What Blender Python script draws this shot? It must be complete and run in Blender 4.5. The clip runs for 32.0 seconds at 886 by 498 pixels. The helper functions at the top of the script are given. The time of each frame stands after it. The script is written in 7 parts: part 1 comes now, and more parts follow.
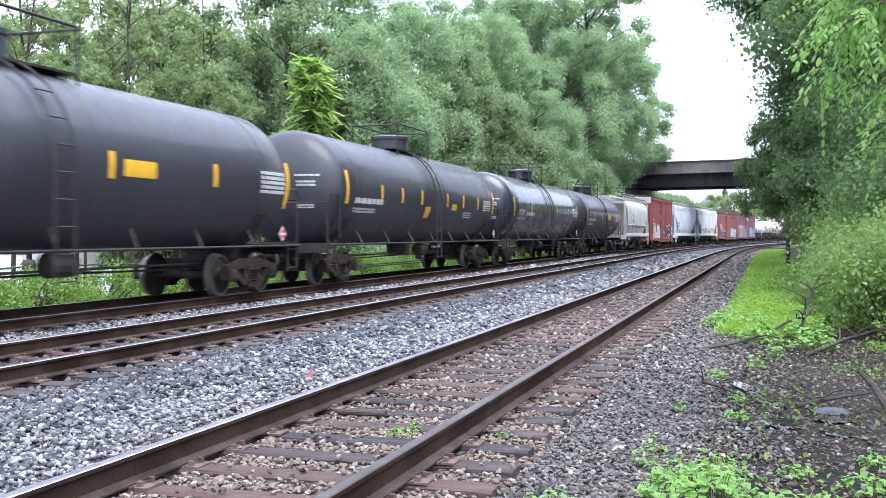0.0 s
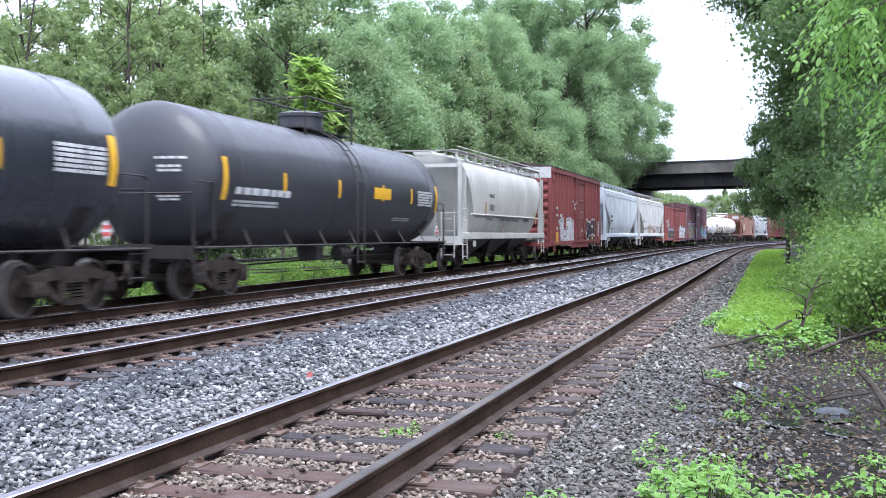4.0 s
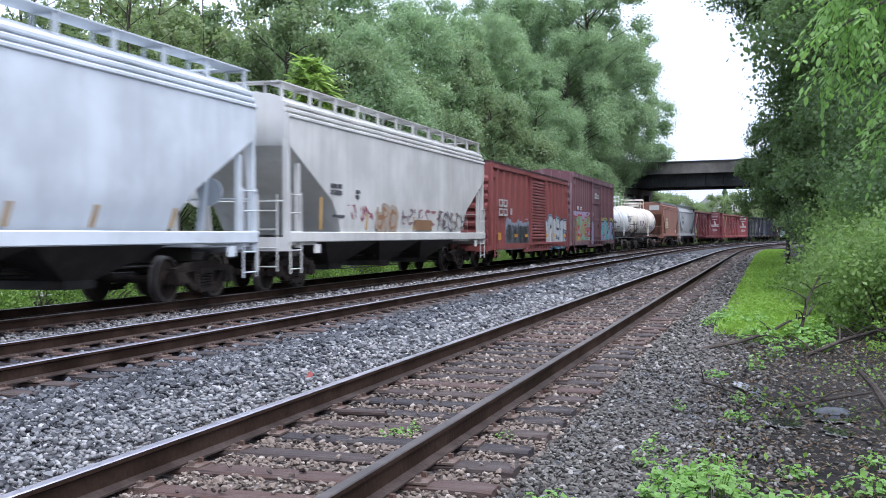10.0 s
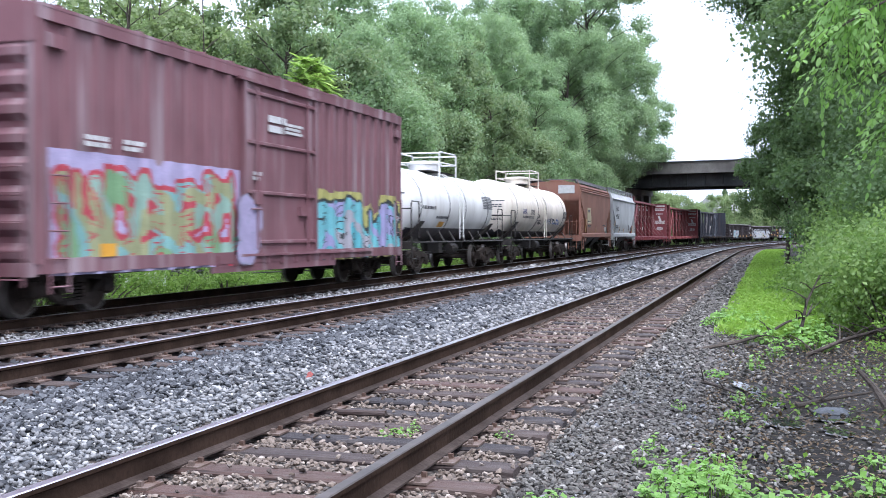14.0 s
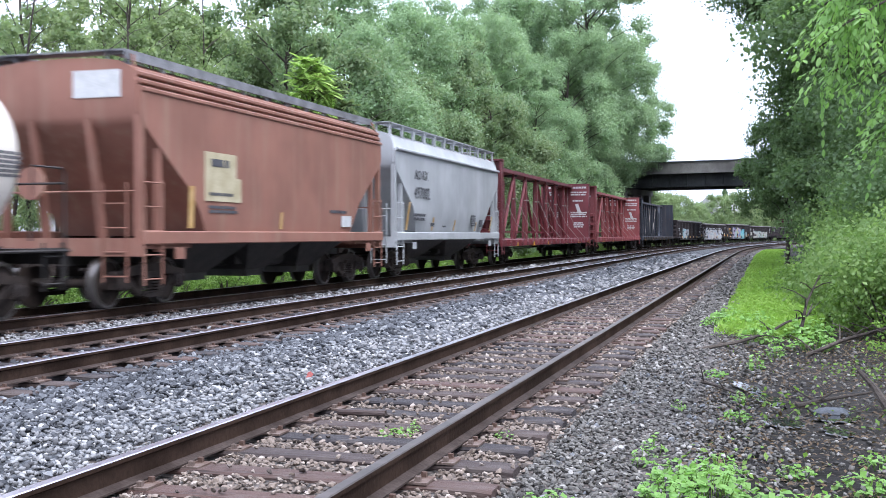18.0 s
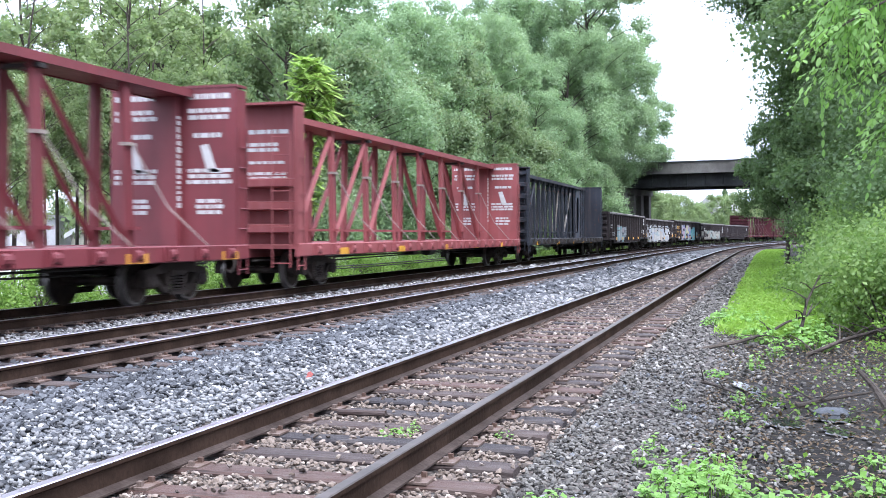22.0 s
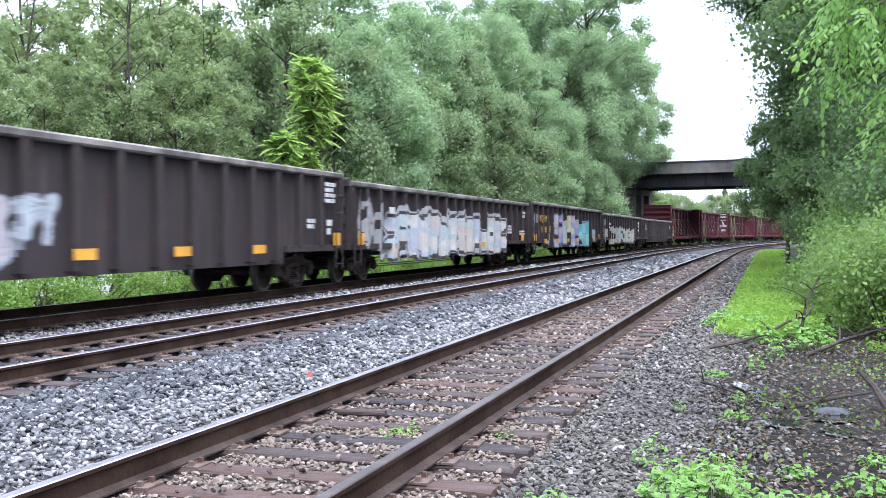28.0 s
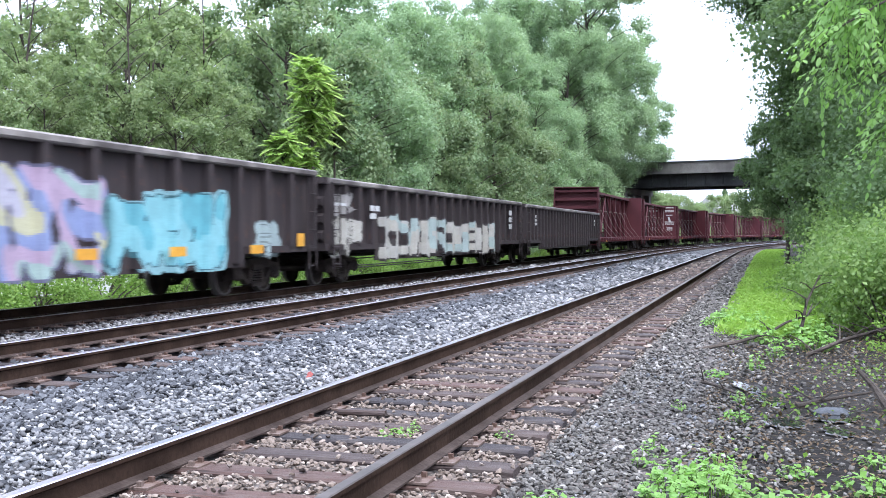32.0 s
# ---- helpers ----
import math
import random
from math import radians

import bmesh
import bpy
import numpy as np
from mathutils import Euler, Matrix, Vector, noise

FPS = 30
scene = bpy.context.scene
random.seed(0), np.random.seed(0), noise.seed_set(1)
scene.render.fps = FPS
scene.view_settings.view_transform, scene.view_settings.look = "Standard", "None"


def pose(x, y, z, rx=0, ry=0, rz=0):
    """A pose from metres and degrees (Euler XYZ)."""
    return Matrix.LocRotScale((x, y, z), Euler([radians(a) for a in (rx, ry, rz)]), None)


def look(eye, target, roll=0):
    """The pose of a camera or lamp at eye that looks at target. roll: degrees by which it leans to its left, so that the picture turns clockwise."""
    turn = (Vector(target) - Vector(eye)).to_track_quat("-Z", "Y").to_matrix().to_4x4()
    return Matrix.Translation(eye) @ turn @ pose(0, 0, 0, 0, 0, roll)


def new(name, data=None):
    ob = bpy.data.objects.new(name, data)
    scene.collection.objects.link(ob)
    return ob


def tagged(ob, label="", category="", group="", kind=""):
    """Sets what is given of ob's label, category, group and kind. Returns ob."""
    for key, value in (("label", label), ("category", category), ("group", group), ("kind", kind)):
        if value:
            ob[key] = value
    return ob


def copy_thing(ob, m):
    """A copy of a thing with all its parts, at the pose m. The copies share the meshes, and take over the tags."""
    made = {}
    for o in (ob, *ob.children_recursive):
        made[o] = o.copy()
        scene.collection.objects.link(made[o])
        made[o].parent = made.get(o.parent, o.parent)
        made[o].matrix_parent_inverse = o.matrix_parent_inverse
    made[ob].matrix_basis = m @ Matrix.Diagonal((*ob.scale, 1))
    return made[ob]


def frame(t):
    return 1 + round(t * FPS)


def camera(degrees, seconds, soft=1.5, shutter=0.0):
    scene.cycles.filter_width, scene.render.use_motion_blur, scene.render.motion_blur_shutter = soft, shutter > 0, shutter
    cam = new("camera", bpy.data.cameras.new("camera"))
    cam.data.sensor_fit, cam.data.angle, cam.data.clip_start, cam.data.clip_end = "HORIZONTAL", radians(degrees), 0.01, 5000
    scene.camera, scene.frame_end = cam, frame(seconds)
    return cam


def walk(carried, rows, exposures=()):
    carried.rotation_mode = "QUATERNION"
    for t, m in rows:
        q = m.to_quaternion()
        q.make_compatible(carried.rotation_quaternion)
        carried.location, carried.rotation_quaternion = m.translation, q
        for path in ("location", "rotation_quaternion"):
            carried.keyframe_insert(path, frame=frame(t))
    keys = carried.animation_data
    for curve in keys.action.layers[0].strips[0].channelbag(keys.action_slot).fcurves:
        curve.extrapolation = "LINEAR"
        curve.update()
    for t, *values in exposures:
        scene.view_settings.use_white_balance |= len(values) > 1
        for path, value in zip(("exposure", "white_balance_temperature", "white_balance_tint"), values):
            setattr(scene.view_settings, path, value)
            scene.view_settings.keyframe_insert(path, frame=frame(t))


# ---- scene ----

# camera: stands still beside the near track
cam = camera(44.67, 32.0, soft=0.8, shutter=0.5)
EYE = (0.0, 0.0, 1.235)
STAND = look(EYE, (0.0, 10.0, 1.235 - 0.1346), -0.06)
walk(cam, [(0.0, STAND), (32.0, STAND)], exposures=[(a, b + 0.2, 6000, 11) for a, b in ((0.0, 0.5), (3.0, 0.5), (6.0, 0.08), (7.0, 0.13), (9.0, -0.14), (11.0, -0.10), (12.0, 0.14), (14.0, 0.25), (16.8, -0.02), (18.2, 0.36), (20.0, 0.46), (22.0, 0.62), (25.0, 0.71), (28.0, 0.55), (32.0, 0.55))])

# world: bright overcast sky, weak wide sun
SUN_EL, SUN_AZ = 62.0, 146.0
world = bpy.data.worlds.new("sky")
world.use_nodes = True
scene.world = world
_nt = world.node_tree
_sky = _nt.nodes.new("ShaderNodeTexSky")
_sky.sky_type = "NISHITA"
_sky.sun_disc = False
_sky.sun_elevation, _sky.sun_rotation = radians(SUN_EL), radians(SUN_AZ)
_sky.air_density, _sky.dust_density, _sky.ozone_density = 1.0, 6.0, 1.0
_mix = _nt.nodes.new("ShaderNodeMix")
_mix.data_type = "RGBA"
_mix.inputs["Factor"].default_value = 0.78
_mix.inputs["B"].default_value = (14.3, 15.3, 18.2, 1)
_nt.links.new(_sky.outputs["Color"], _mix.inputs["A"])
# an overcast sky is brighter overhead than at the horizon
_dir = _nt.nodes.new("ShaderNodeTexCoord")
_xyz = _nt.nodes.new("ShaderNodeSeparateXYZ")
_rise = _nt.nodes.new("ShaderNodeMapRange")
_rise.inputs["To Min"].default_value, _rise.inputs["To Max"].default_value = 0.082, 0.19
_nt.links.new(_dir.outputs["Generated"], _xyz.inputs[0])
_nt.links.new(_xyz.outputs["Z"], _rise.inputs["Value"])
_nt.links.new(_mix.outputs["Result"], _nt.nodes["Background"].inputs["Color"])
_nt.links.new(_rise.outputs["Result"], _nt.nodes["Background"].inputs["Strength"])
sun = new("sun", bpy.data.lights.new("sun", "SUN"))
sun.data.energy, sun.data.angle, sun.data.color = 2.2, radians(40), (1.0, 0.98, 0.95)
_az = radians(SUN_AZ)
sun.matrix_world = look((0, 0, 60), (-60 * math.sin(_az) / math.tan(radians(SUN_EL)), -60 * math.cos(_az) / math.tan(radians(SUN_EL)), 0))

rng = random.Random(7)


# ---------- mesh building ----------
class Shape:
    """Vertices and faces of one part, gathered piece by piece."""

    def __init__(self):
        self.v, self.f, self.smooth = [], [], False

    def add(self, verts, faces):
        n = len(self.v)
        self.v += [tuple(p) for p in verts]
        self.f += [tuple(i + n for i in f) for f in faces]
        return self

    def box(self, x0, x1, y0, y1, z0, z1, m=None):
        vs = [(x, y, z) for x in (x0, x1) for y in (y0, y1) for z in (z0, z1)]
        if m is not None:
            vs = [m @ Vector(p) for p in vs]
        return self.add(vs, [(0, 1, 3, 2), (4, 6, 7, 5), (0, 4, 5, 1), (2, 3, 7, 6), (0, 2, 6, 4), (1, 5, 7, 3)])

    def bevel_box(self, x0, x1, y0, y1, z0, z1, c):
        """A box with its four long x edges cut off by c."""
        sec = [(y0 + c, z0), (y1 - c, z0), (y1, z0 + c), (y1, z1 - c), (y1 - c, z1), (y0 + c, z1), (y0, z1 - c), (y0, z0 + c)]
        return self.loft([[(x, y, z) for y, z in sec] for x in (x0, x1)], caps=True)

    def loft(self, rings, closed=True, caps=False):
        n = len(rings[0])
        vs = [p for r in rings for p in r]
        fs = []
        for i in range(len(rings) - 1):
            for j in range(n if closed else n - 1):
                a, b = i * n + j, i * n + (j + 1) % n
                fs.append((a, b, b + n, a + n))
        if caps:
            fs.append(tuple(range(n))[::-1])
            fs.append(tuple(range((len(rings) - 1) * n, len(rings) * n)))
        return self.add(vs, fs)

    def rod(self, pts, r, seg=6):
        """A round bar along a line of points."""
        rings = []
        pts = [Vector(p) for p in pts]
        for i, p in enumerate(pts):
            d = (pts[min(i + 1, len(pts) - 1)] - pts[max(i - 1, 0)]).normalized()
            a = d.cross(Vector((0, 0, 1)) if abs(d.z) < 0.9 else Vector((1, 0, 0))).normalized()
            b = d.cross(a)
            rr = float(r[i] if isinstance(r, (list, tuple)) else r)
            rings.append([p + rr * (math.cos(k * math.tau / seg) * a + math.sin(k * math.tau / seg) * b) for k in range(seg)])
        return self.loft(rings, caps=True)

    def turned(self, prof, centre, axis="y", seg=20):
        """A round body: prof holds (along, radius)."""
        cx, cy, cz = centre
        rings = []
        for a, r in prof:
            ring = []
            for k in range(seg):
                c, s = r * math.cos(k * math.tau / seg), r * math.sin(k * math.tau / seg)
                ring.append({"x": (cx + a, cy + c, cz + s), "y": (cx + c, cy + a, cz + s), "z": (cx + c, cy + s, cz + a)}[axis])
            rings.append(ring)
        return self.loft(rings, caps=True)

    def mesh(self, name):
        me = bpy.data.meshes.new(name)
        me.from_pydata([tuple(p) for p in self.v], [], self.f)
        bm = bmesh.new()
        bm.from_mesh(me)
        bmesh.ops.recalc_face_normals(bm, faces=bm.faces)
        bm.to_mesh(me)
        bm.free()
        if self.smooth:
            me.polygons.foreach_set("use_smooth", [True] * len(me.polygons))
            me.set_sharp_from_angle(angle=radians(38))
        return me


def part(name, shape, material, parent, label=""):
    me = shape if isinstance(shape, bpy.types.Mesh) else shape.mesh(name)
    if material is not None and not me.materials:
        me.materials.append(material)
    ob = new(name, me)
    ob.parent = parent
    if label:
        tagged(ob, label)
    return ob


def place_thing(name, m, label, category, group="", kind=""):
    ob = new(name)
    ob.matrix_world = m
    return tagged(ob, label, category, group, kind)


# ---------- the line of the tracks ----------
LINE_AT, LINE_TURN, LINE_R, LINE_SPIRAL = (6.667, 61.664), 0.2915, 643.0, 37.3
MID, NEAR = 3.72, 8.50
_S = np.arange(-440.0, 420.0, 0.5)
_k = np.clip(_S / LINE_SPIRAL, 0, 1) / LINE_R
_th = LINE_TURN + np.concatenate([[0], np.cumsum((_k[1:] + _k[:-1]) * 0.25)])
_dx, _dy = np.sin(_th), np.cos(_th)
_X = np.concatenate([[0], np.cumsum((_dx[1:] + _dx[:-1]) * 0.25)])
_Y = np.concatenate([[0], np.cumsum((_dy[1:] + _dy[:-1]) * 0.25)])
_X += LINE_AT[0] - np.interp(0, _S, _X)
_Y += LINE_AT[1] - np.interp(0, _S, _Y)


def on_line(s, lat=0.0, z=0.0):
    """A place s metres along the train's track, lat metres to its right."""
    dx, dy = float(np.interp(s, _S, _dx)), float(np.interp(s, _S, _dy))
    return Vector((float(np.interp(s, _S, _X)) + lat * dy, float(np.interp(s, _S, _Y)) - lat * dx, z))


def heading(s):
    """Degrees about z that turn +x into the way along the line."""
    return math.degrees(math.atan2(float(np.interp(s, _S, _dy)), float(np.interp(s, _S, _dx))))


def lats(xs, ys):
    """Along and across values of many places at once."""
    s0, x0, y0, ux, uy = _S[::4], _X[::4], _Y[::4], _dx[::4], _dy[::4]
    out_s, out_l = np.empty(len(xs)), np.empty(len(xs))
    for a in range(0, len(xs), 4000):
        ex, ey = xs[a:a + 4000, None] - x0, ys[a:a + 4000, None] - y0
        i = (ex ** 2 + ey ** 2).argmin(1)
        n = np.arange(len(i))
        out_s[a:a + 4000] = s0[i] + ex[n, i] * ux[i] + ey[n, i] * uy[i]
        out_l[a:a + 4000] = ex[n, i] * uy[i] - ey[n, i] * ux[i]
    return out_s, out_l


# ---------- materials ----------
class Nodes:
    def __init__(self, name):
        self.m = bpy.data.materials.new(name)
        self.m.use_nodes = True
        self.t = self.m.node_tree
        self.bsdf = self.t.nodes["Principled BSDF"]

    def n(self, kind, **sets):
        nd = self.t.nodes.new("ShaderNode" + kind)
        for k, v in sets.items():
            if k in nd.bl_rna.properties:
                if k == "operation":
                    nd.operation = v
                elif k == "data_type":
                    nd.data_type = v
                elif k == "blend_type":
                    nd.blend_type = v
                elif k == "interpolation_type":
                    nd.interpolation_type = v
                elif k == "feature":
                    nd.feature = v
                elif k == "wave_profile":
                    nd.wave_profile = v
                elif k == "bands_direction":
                    nd.bands_direction = v
        return nd

    def link(self, a, b):
        self.t.links.new(a, b)

    def put(self, sock, v):
        if isinstance(v, bpy.types.NodeSocket):
            self.link(v, sock)
        else:
            sock.default_value = v

    def coords(self, scale=(1, 1, 1), off=(0, 0, 0)):
        if not hasattr(self, "tc"):
            self.tc = self.n("TexCoord").outputs["Object"]
        mp = self.n("Mapping")
        mp.inputs["Scale"].default_value = scale
        mp.inputs["Location"].default_value = off
        self.link(self.tc, mp.inputs["Vector"])
        return mp.outputs["Vector"]

    def noise(self, scale, detail=3.0, stretch=(1, 1, 1), off=(0, 0, 0), rough=0.55, distort=0.0):
        nd = self.n("TexNoise")
        self.link(self.coords(stretch, off), nd.inputs["Vector"])
        nd.inputs["Scale"].default_value = scale
        nd.inputs["Detail"].default_value = detail
        nd.inputs["Roughness"].default_value = rough
        nd.inputs["Distortion"].default_value = distort
        return nd.outputs["Fac"]

    def math(self, op, a, b=0.0, clamp=False):
        nd = self.n("Math", operation=op)
        nd.use_clamp = clamp
        self.put(nd.inputs[0], a)
        self.put(nd.inputs[1], b)
        return nd.outputs[0]

    def step(self, v, lo, hi):
        nd = self.n("MapRange", interpolation_type="SMOOTHSTEP")
        self.put(nd.inputs["Value"], v)
        nd.inputs["From Min"].default_value, nd.inputs["From Max"].default_value = lo, hi
        return nd.outputs["Result"]

    def mix(self, f, a, b, blend="MIX"):
        nd = self.n("Mix", data_type="RGBA", blend_type=blend)
        self.put(nd.inputs["Factor"], f)
        for s, v in (("A", a), ("B", b)):
            if isinstance(v, tuple):
                v = (*v, 1) if len(v) == 3 else v
            sock = next(i for i in nd.inputs if i.name == s and i.type == "RGBA")
            self.put(sock, v)
        return next(o for o in nd.outputs if o.type == "RGBA")

    def bump(self, height, strength, dist=0.02):
        nd = self.n("Bump")
        self.link(height, nd.inputs["Height"])
        nd.inputs["Strength"].default_value = strength
        nd.inputs["Distance"].default_value = dist
        self.link(nd.outputs["Normal"], self.bsdf.inputs["Normal"])

    def done(self, col, rough=0.6, metal=0.0):
        self.put(self.bsdf.inputs["Base Color"], col if not isinstance(col, tuple) else (*col, 1))
        self.put(self.bsdf.inputs["Roughness"], rough)
        self.bsdf.inputs["Metallic"].default_value = metal
        return self.m


def shade(c, k):
    return tuple(min(1.0, v * k) for v in c)


def surface(name, col, col2=None, rough=0.7, metal=0.0, scale=2.0, fine=30.0, bump=0.2, dist=0.02, var=0.25):
    """Plain worn surface: broad stains and fine grain."""
    k = Nodes(name)
    a = k.noise(scale, 4.0)
    b = k.noise(fine, 3.0)
    c = k.mix(k.step(a, 0.3, 0.72), shade(col, 1 - var), col2 or shade(col, 1 + var))
    c = k.mix(k.math("MULTIPLY", k.step(b, 0.35, 0.7), 0.35), c, shade(col, 0.55))
    k.bump(b, bump, dist)
    if rough >= 0.7:
        k.bsdf.inputs["Specular IOR Level"].default_value = 0.2
    return k.done(c, rough, metal)


def paint(name, col, rough=0.45, dirt=(0.10, 0.075, 0.055), grime=0.35, rust=0.0, coat=0.0, streak=2.2):
    """Railway car paint in car coordinates: faded, streaked downwards, rusty in spots."""
    k = Nodes(name)
    a = k.noise(0.6, 4.0)
    c = k.mix(k.step(a, 0.3, 0.7), shade(col, 0.84), shade(col, 1.14))
    s = k.noise(streak, 4.0, stretch=(2.2, 2.2, 0.16))
    c = k.mix(k.math("MULTIPLY", k.step(s, 0.45, 0.8), grime), c, dirt)
    if rust:
        r = k.noise(5.0, 6.0, rough=0.7)
        c = k.mix(k.math("MULTIPLY", k.step(r, 0.62 - 0.1 * rust, 0.7), min(1.0, rust * 1.5)), c, (0.16, 0.06, 0.03))
    g = k.noise(60.0, 2.0)
    k.bump(g, 0.05, 0.01)
    k.bsdf.inputs["Coat Weight"].default_value = coat
    if rough >= 0.6:
        k.bsdf.inputs["Specular IOR Level"].default_value = 0.25
    return k.done(c, k.math("ADD", k.math("MULTIPLY", s, 0.3), rough - 0.12))


def leafy(name, col, col2, trans=0.35):
    k = Nodes(name)
    geo = k.n("NewGeometry")
    inf = k.n("ObjectInfo")
    c = k.mix(geo.outputs["Random Per Island"], col, col2)
    c = k.mix(k.math("MULTIPLY", inf.outputs["Random"], 0.45), c, shade(col2, 0.9))
    p = k.noise(0.35, 2.0)
    c = k.mix(k.math("MULTIPLY", k.step(p, 0.35, 0.7), 0.5), c, shade(col, 0.85))
    k.done(c, 0.5)
    k.bsdf.inputs["Specular IOR Level"].default_value = 0.18
    tr = k.n("BsdfTranslucent")
    k.link(k.mix(1.0, c, (1.05, 1.15, 0.75), "MULTIPLY"), tr.inputs["Color"])
    mx = k.n("MixShader")
    mx.inputs[0].default_value = trans
    k.link(k.bsdf.outputs[0], mx.inputs[1])
    k.link(tr.outputs[0], mx.inputs[2])
    k.link(mx.outputs[0], k.t.nodes["Material Output"].inputs["Surface"])
    return k.m


def stones(name, a, b, c, rough=0.8):
    """Loose stones, each its own tone."""
    k = Nodes(name)
    geo = k.n("NewGeometry")
    r = geo.outputs["Random Per Island"]
    col = k.mix(k.step(r, 0.0, 0.6), a, b)
    col = k.mix(k.step(r, 0.84, 1.0), col, c)
    g = k.noise(35.0, 3.0)
    col = k.mix(k.math("MULTIPLY", k.step(g, 0.4, 0.75), 0.3), col, shade(a, 0.6))
    k.bump(g, 0.25, 0.01)
    return k.done(col, rough)


def gravel(name, a, b, c, size=0.055):
    """Stony ground: cells of stones with dark joints."""
    k = Nodes(name)
    v = k.n("TexVoronoi", feature="F1")
    k.link(k.coords(), v.inputs["Vector"])
    v.inputs["Scale"].default_value = 1 / size
    sep = k.n("SeparateColor")
    k.link(v.outputs["Color"], sep.inputs[0])
    col = k.mix(sep.outputs[0], a, b)
    col = k.mix(k.step(sep.outputs[1], 0.75, 1.0), col, c)
    col = k.mix(k.step(v.outputs["Distance"], 0.35, 0.75), col, shade(a, 0.25))
    br = k.noise(0.5, 4.0)
    col = k.mix(k.math("MULTIPLY", k.step(br, 0.4, 0.7), 0.35), col, shade(a, 0.8))
    k.bump(k.math("SUBTRACT", 1.0, v.outputs["Distance"]), 0.9, 0.03)
    return k.done(col, 0.85)


M_RAIL = surface("rail_steel", (0.027, 0.0165, 0.012), (0.052, 0.033, 0.024), 0.85, 0.0, 1.5, 25, 0.3)
M_RAIL.node_tree.nodes["Principled BSDF"].inputs["Specular IOR Level"].default_value = 0.05
M_FOOT = surface("rusty_rail_foot", (0.036, 0.023, 0.018), (0.066, 0.048, 0.041), 0.75, 0.0, 3, 25, 0.3)
M_HEAD_DULL = surface("dull_rail_head", (0.056, 0.044, 0.038), (0.098, 0.079, 0.071), 0.55, 0.3, 2.0, 14, 0.1)
M_HEAD = surface("rail_head_steel", (0.50, 0.47, 0.52), (0.62, 0.58, 0.63), 0.28, 0.95, 0.7, 12, 0.03, var=0.12)


def tie_wood():
    """Creosoted wood, grain along the tie, each tie of its own tone."""
    k = Nodes("tie_wood")
    r = k.n("ObjectInfo").outputs["Random"]
    c = k.mix(k.step(r, 0.1, 0.6), (0.015, 0.011, 0.013), (0.045, 0.027, 0.022))
    c = k.mix(k.step(r, 0.7, 0.95), c, (0.072, 0.037, 0.028))
    g = k.noise(9.0, 5.0, stretch=(0.12, 2.2, 1.0), rough=0.7)
    c = k.mix(k.math("MULTIPLY", k.step(g, 0.5, 0.75), 0.6), c, (0.115, 0.090, 0.083))
    c = k.mix(k.math("MULTIPLY", k.step(g, 0.47, 0.3), 0.7), c, (0.010, 0.008, 0.008))
    d = k.noise(3.0, 4.0)
    c = k.mix(k.math("MULTIPLY", k.step(d, 0.5, 0.7), 0.35), c, (0.108, 0.090, 0.079))
    k.bump(g, 0.9, 0.03)
    return k.done(c, 0.8)


M_TIE = tie_wood()
M_PLATE = surface("plate_steel", (0.137, 0.079, 0.058), (0.202, 0.158, 0.137), 0.7, 0.25, 6, 50, 0.3)
M_STEEL_DK = surface("dark_steel", (0.022, 0.019, 0.018), (0.045, 0.037, 0.033), 0.6, 0.2, 3, 30, 0.3)
M_TRUCK = surface("bogie_steel", (0.026, 0.020, 0.018), (0.055, 0.041, 0.034), 0.75, 0.1, 3, 30, 0.4)
M_WHEEL = surface("wheel_steel", (0.03, 0.023, 0.02), (0.07, 0.052, 0.044), 0.7, 0.2, 3, 30, 0.3)
M_TREAD = surface("wheel_tread_steel", (0.14, 0.13, 0.12), (0.22, 0.20, 0.19), 0.4, 0.8, 3, 30, 0.05)
M_ORANGE = surface("reflector_orange", (0.60, 0.29, 0.035), (0.70, 0.37, 0.05), 0.5, 0, 4, 60, 0.02, var=0.1)
M_GOLD = surface("stencil_gold", (0.50, 0.26, 0.04), (0.60, 0.34, 0.06), 0.6, 0, 6, 40, 0.02, var=0.15)
M_YELLOW = surface("reflector_yellow", (0.66, 0.36, 0.02), (0.74, 0.42, 0.03), 0.4, 0, 4, 60, 0.02, var=0.1)
M_WHITE = surface("stencil_white", (0.50, 0.50, 0.49), (0.56, 0.56, 0.56), 0.6, 0, 6, 40, 0.02, var=0.1)
M_BLACKMARK = surface("stencil_black", (0.05, 0.05, 0.06), (0.09, 0.09, 0.1), 0.6, 0, 6, 40, 0.02, var=0.1)
M_CONC = surface("old_concrete", (0.14, 0.13, 0.12), (0.21, 0.20, 0.185), 0.9, 0, 0.5, 8, 0.4)
M_BRIDGE = surface("bridge_steel", (0.040, 0.042, 0.043), (0.065, 0.066, 0.068), 0.7, 0.1, 0.6, 8, 0.3)
M_WOOD = surface("post_wood", (0.065, 0.054, 0.043), (0.115, 0.094, 0.072), 0.85, 0, 2, 20, 0.5)
M_BARK = surface("bark", (0.055, 0.044, 0.037), (0.10, 0.083, 0.07), 0.9, 0, 2, 14, 0.8, 0.05)
M_LEAF = leafy("leaf_green", (0.175, 0.245, 0.124), (0.334, 0.390, 0.216), 0.5)
M_LEAF_DK = leafy("leaf_dark_green", (0.085, 0.148, 0.065), (0.175, 0.245, 0.113), 0.5)
M_LEAF_MID = leafy("leaf_mid_green", (0.154, 0.225, 0.124), (0.292, 0.350, 0.205), 0.5)
# farther trees: distance haze is painted in as a paler, bluer leaf green
M_LEAF_HAZE = leafy("leaf_haze_green", (0.228, 0.335, 0.200), (0.382, 0.480, 0.308), 0.5)
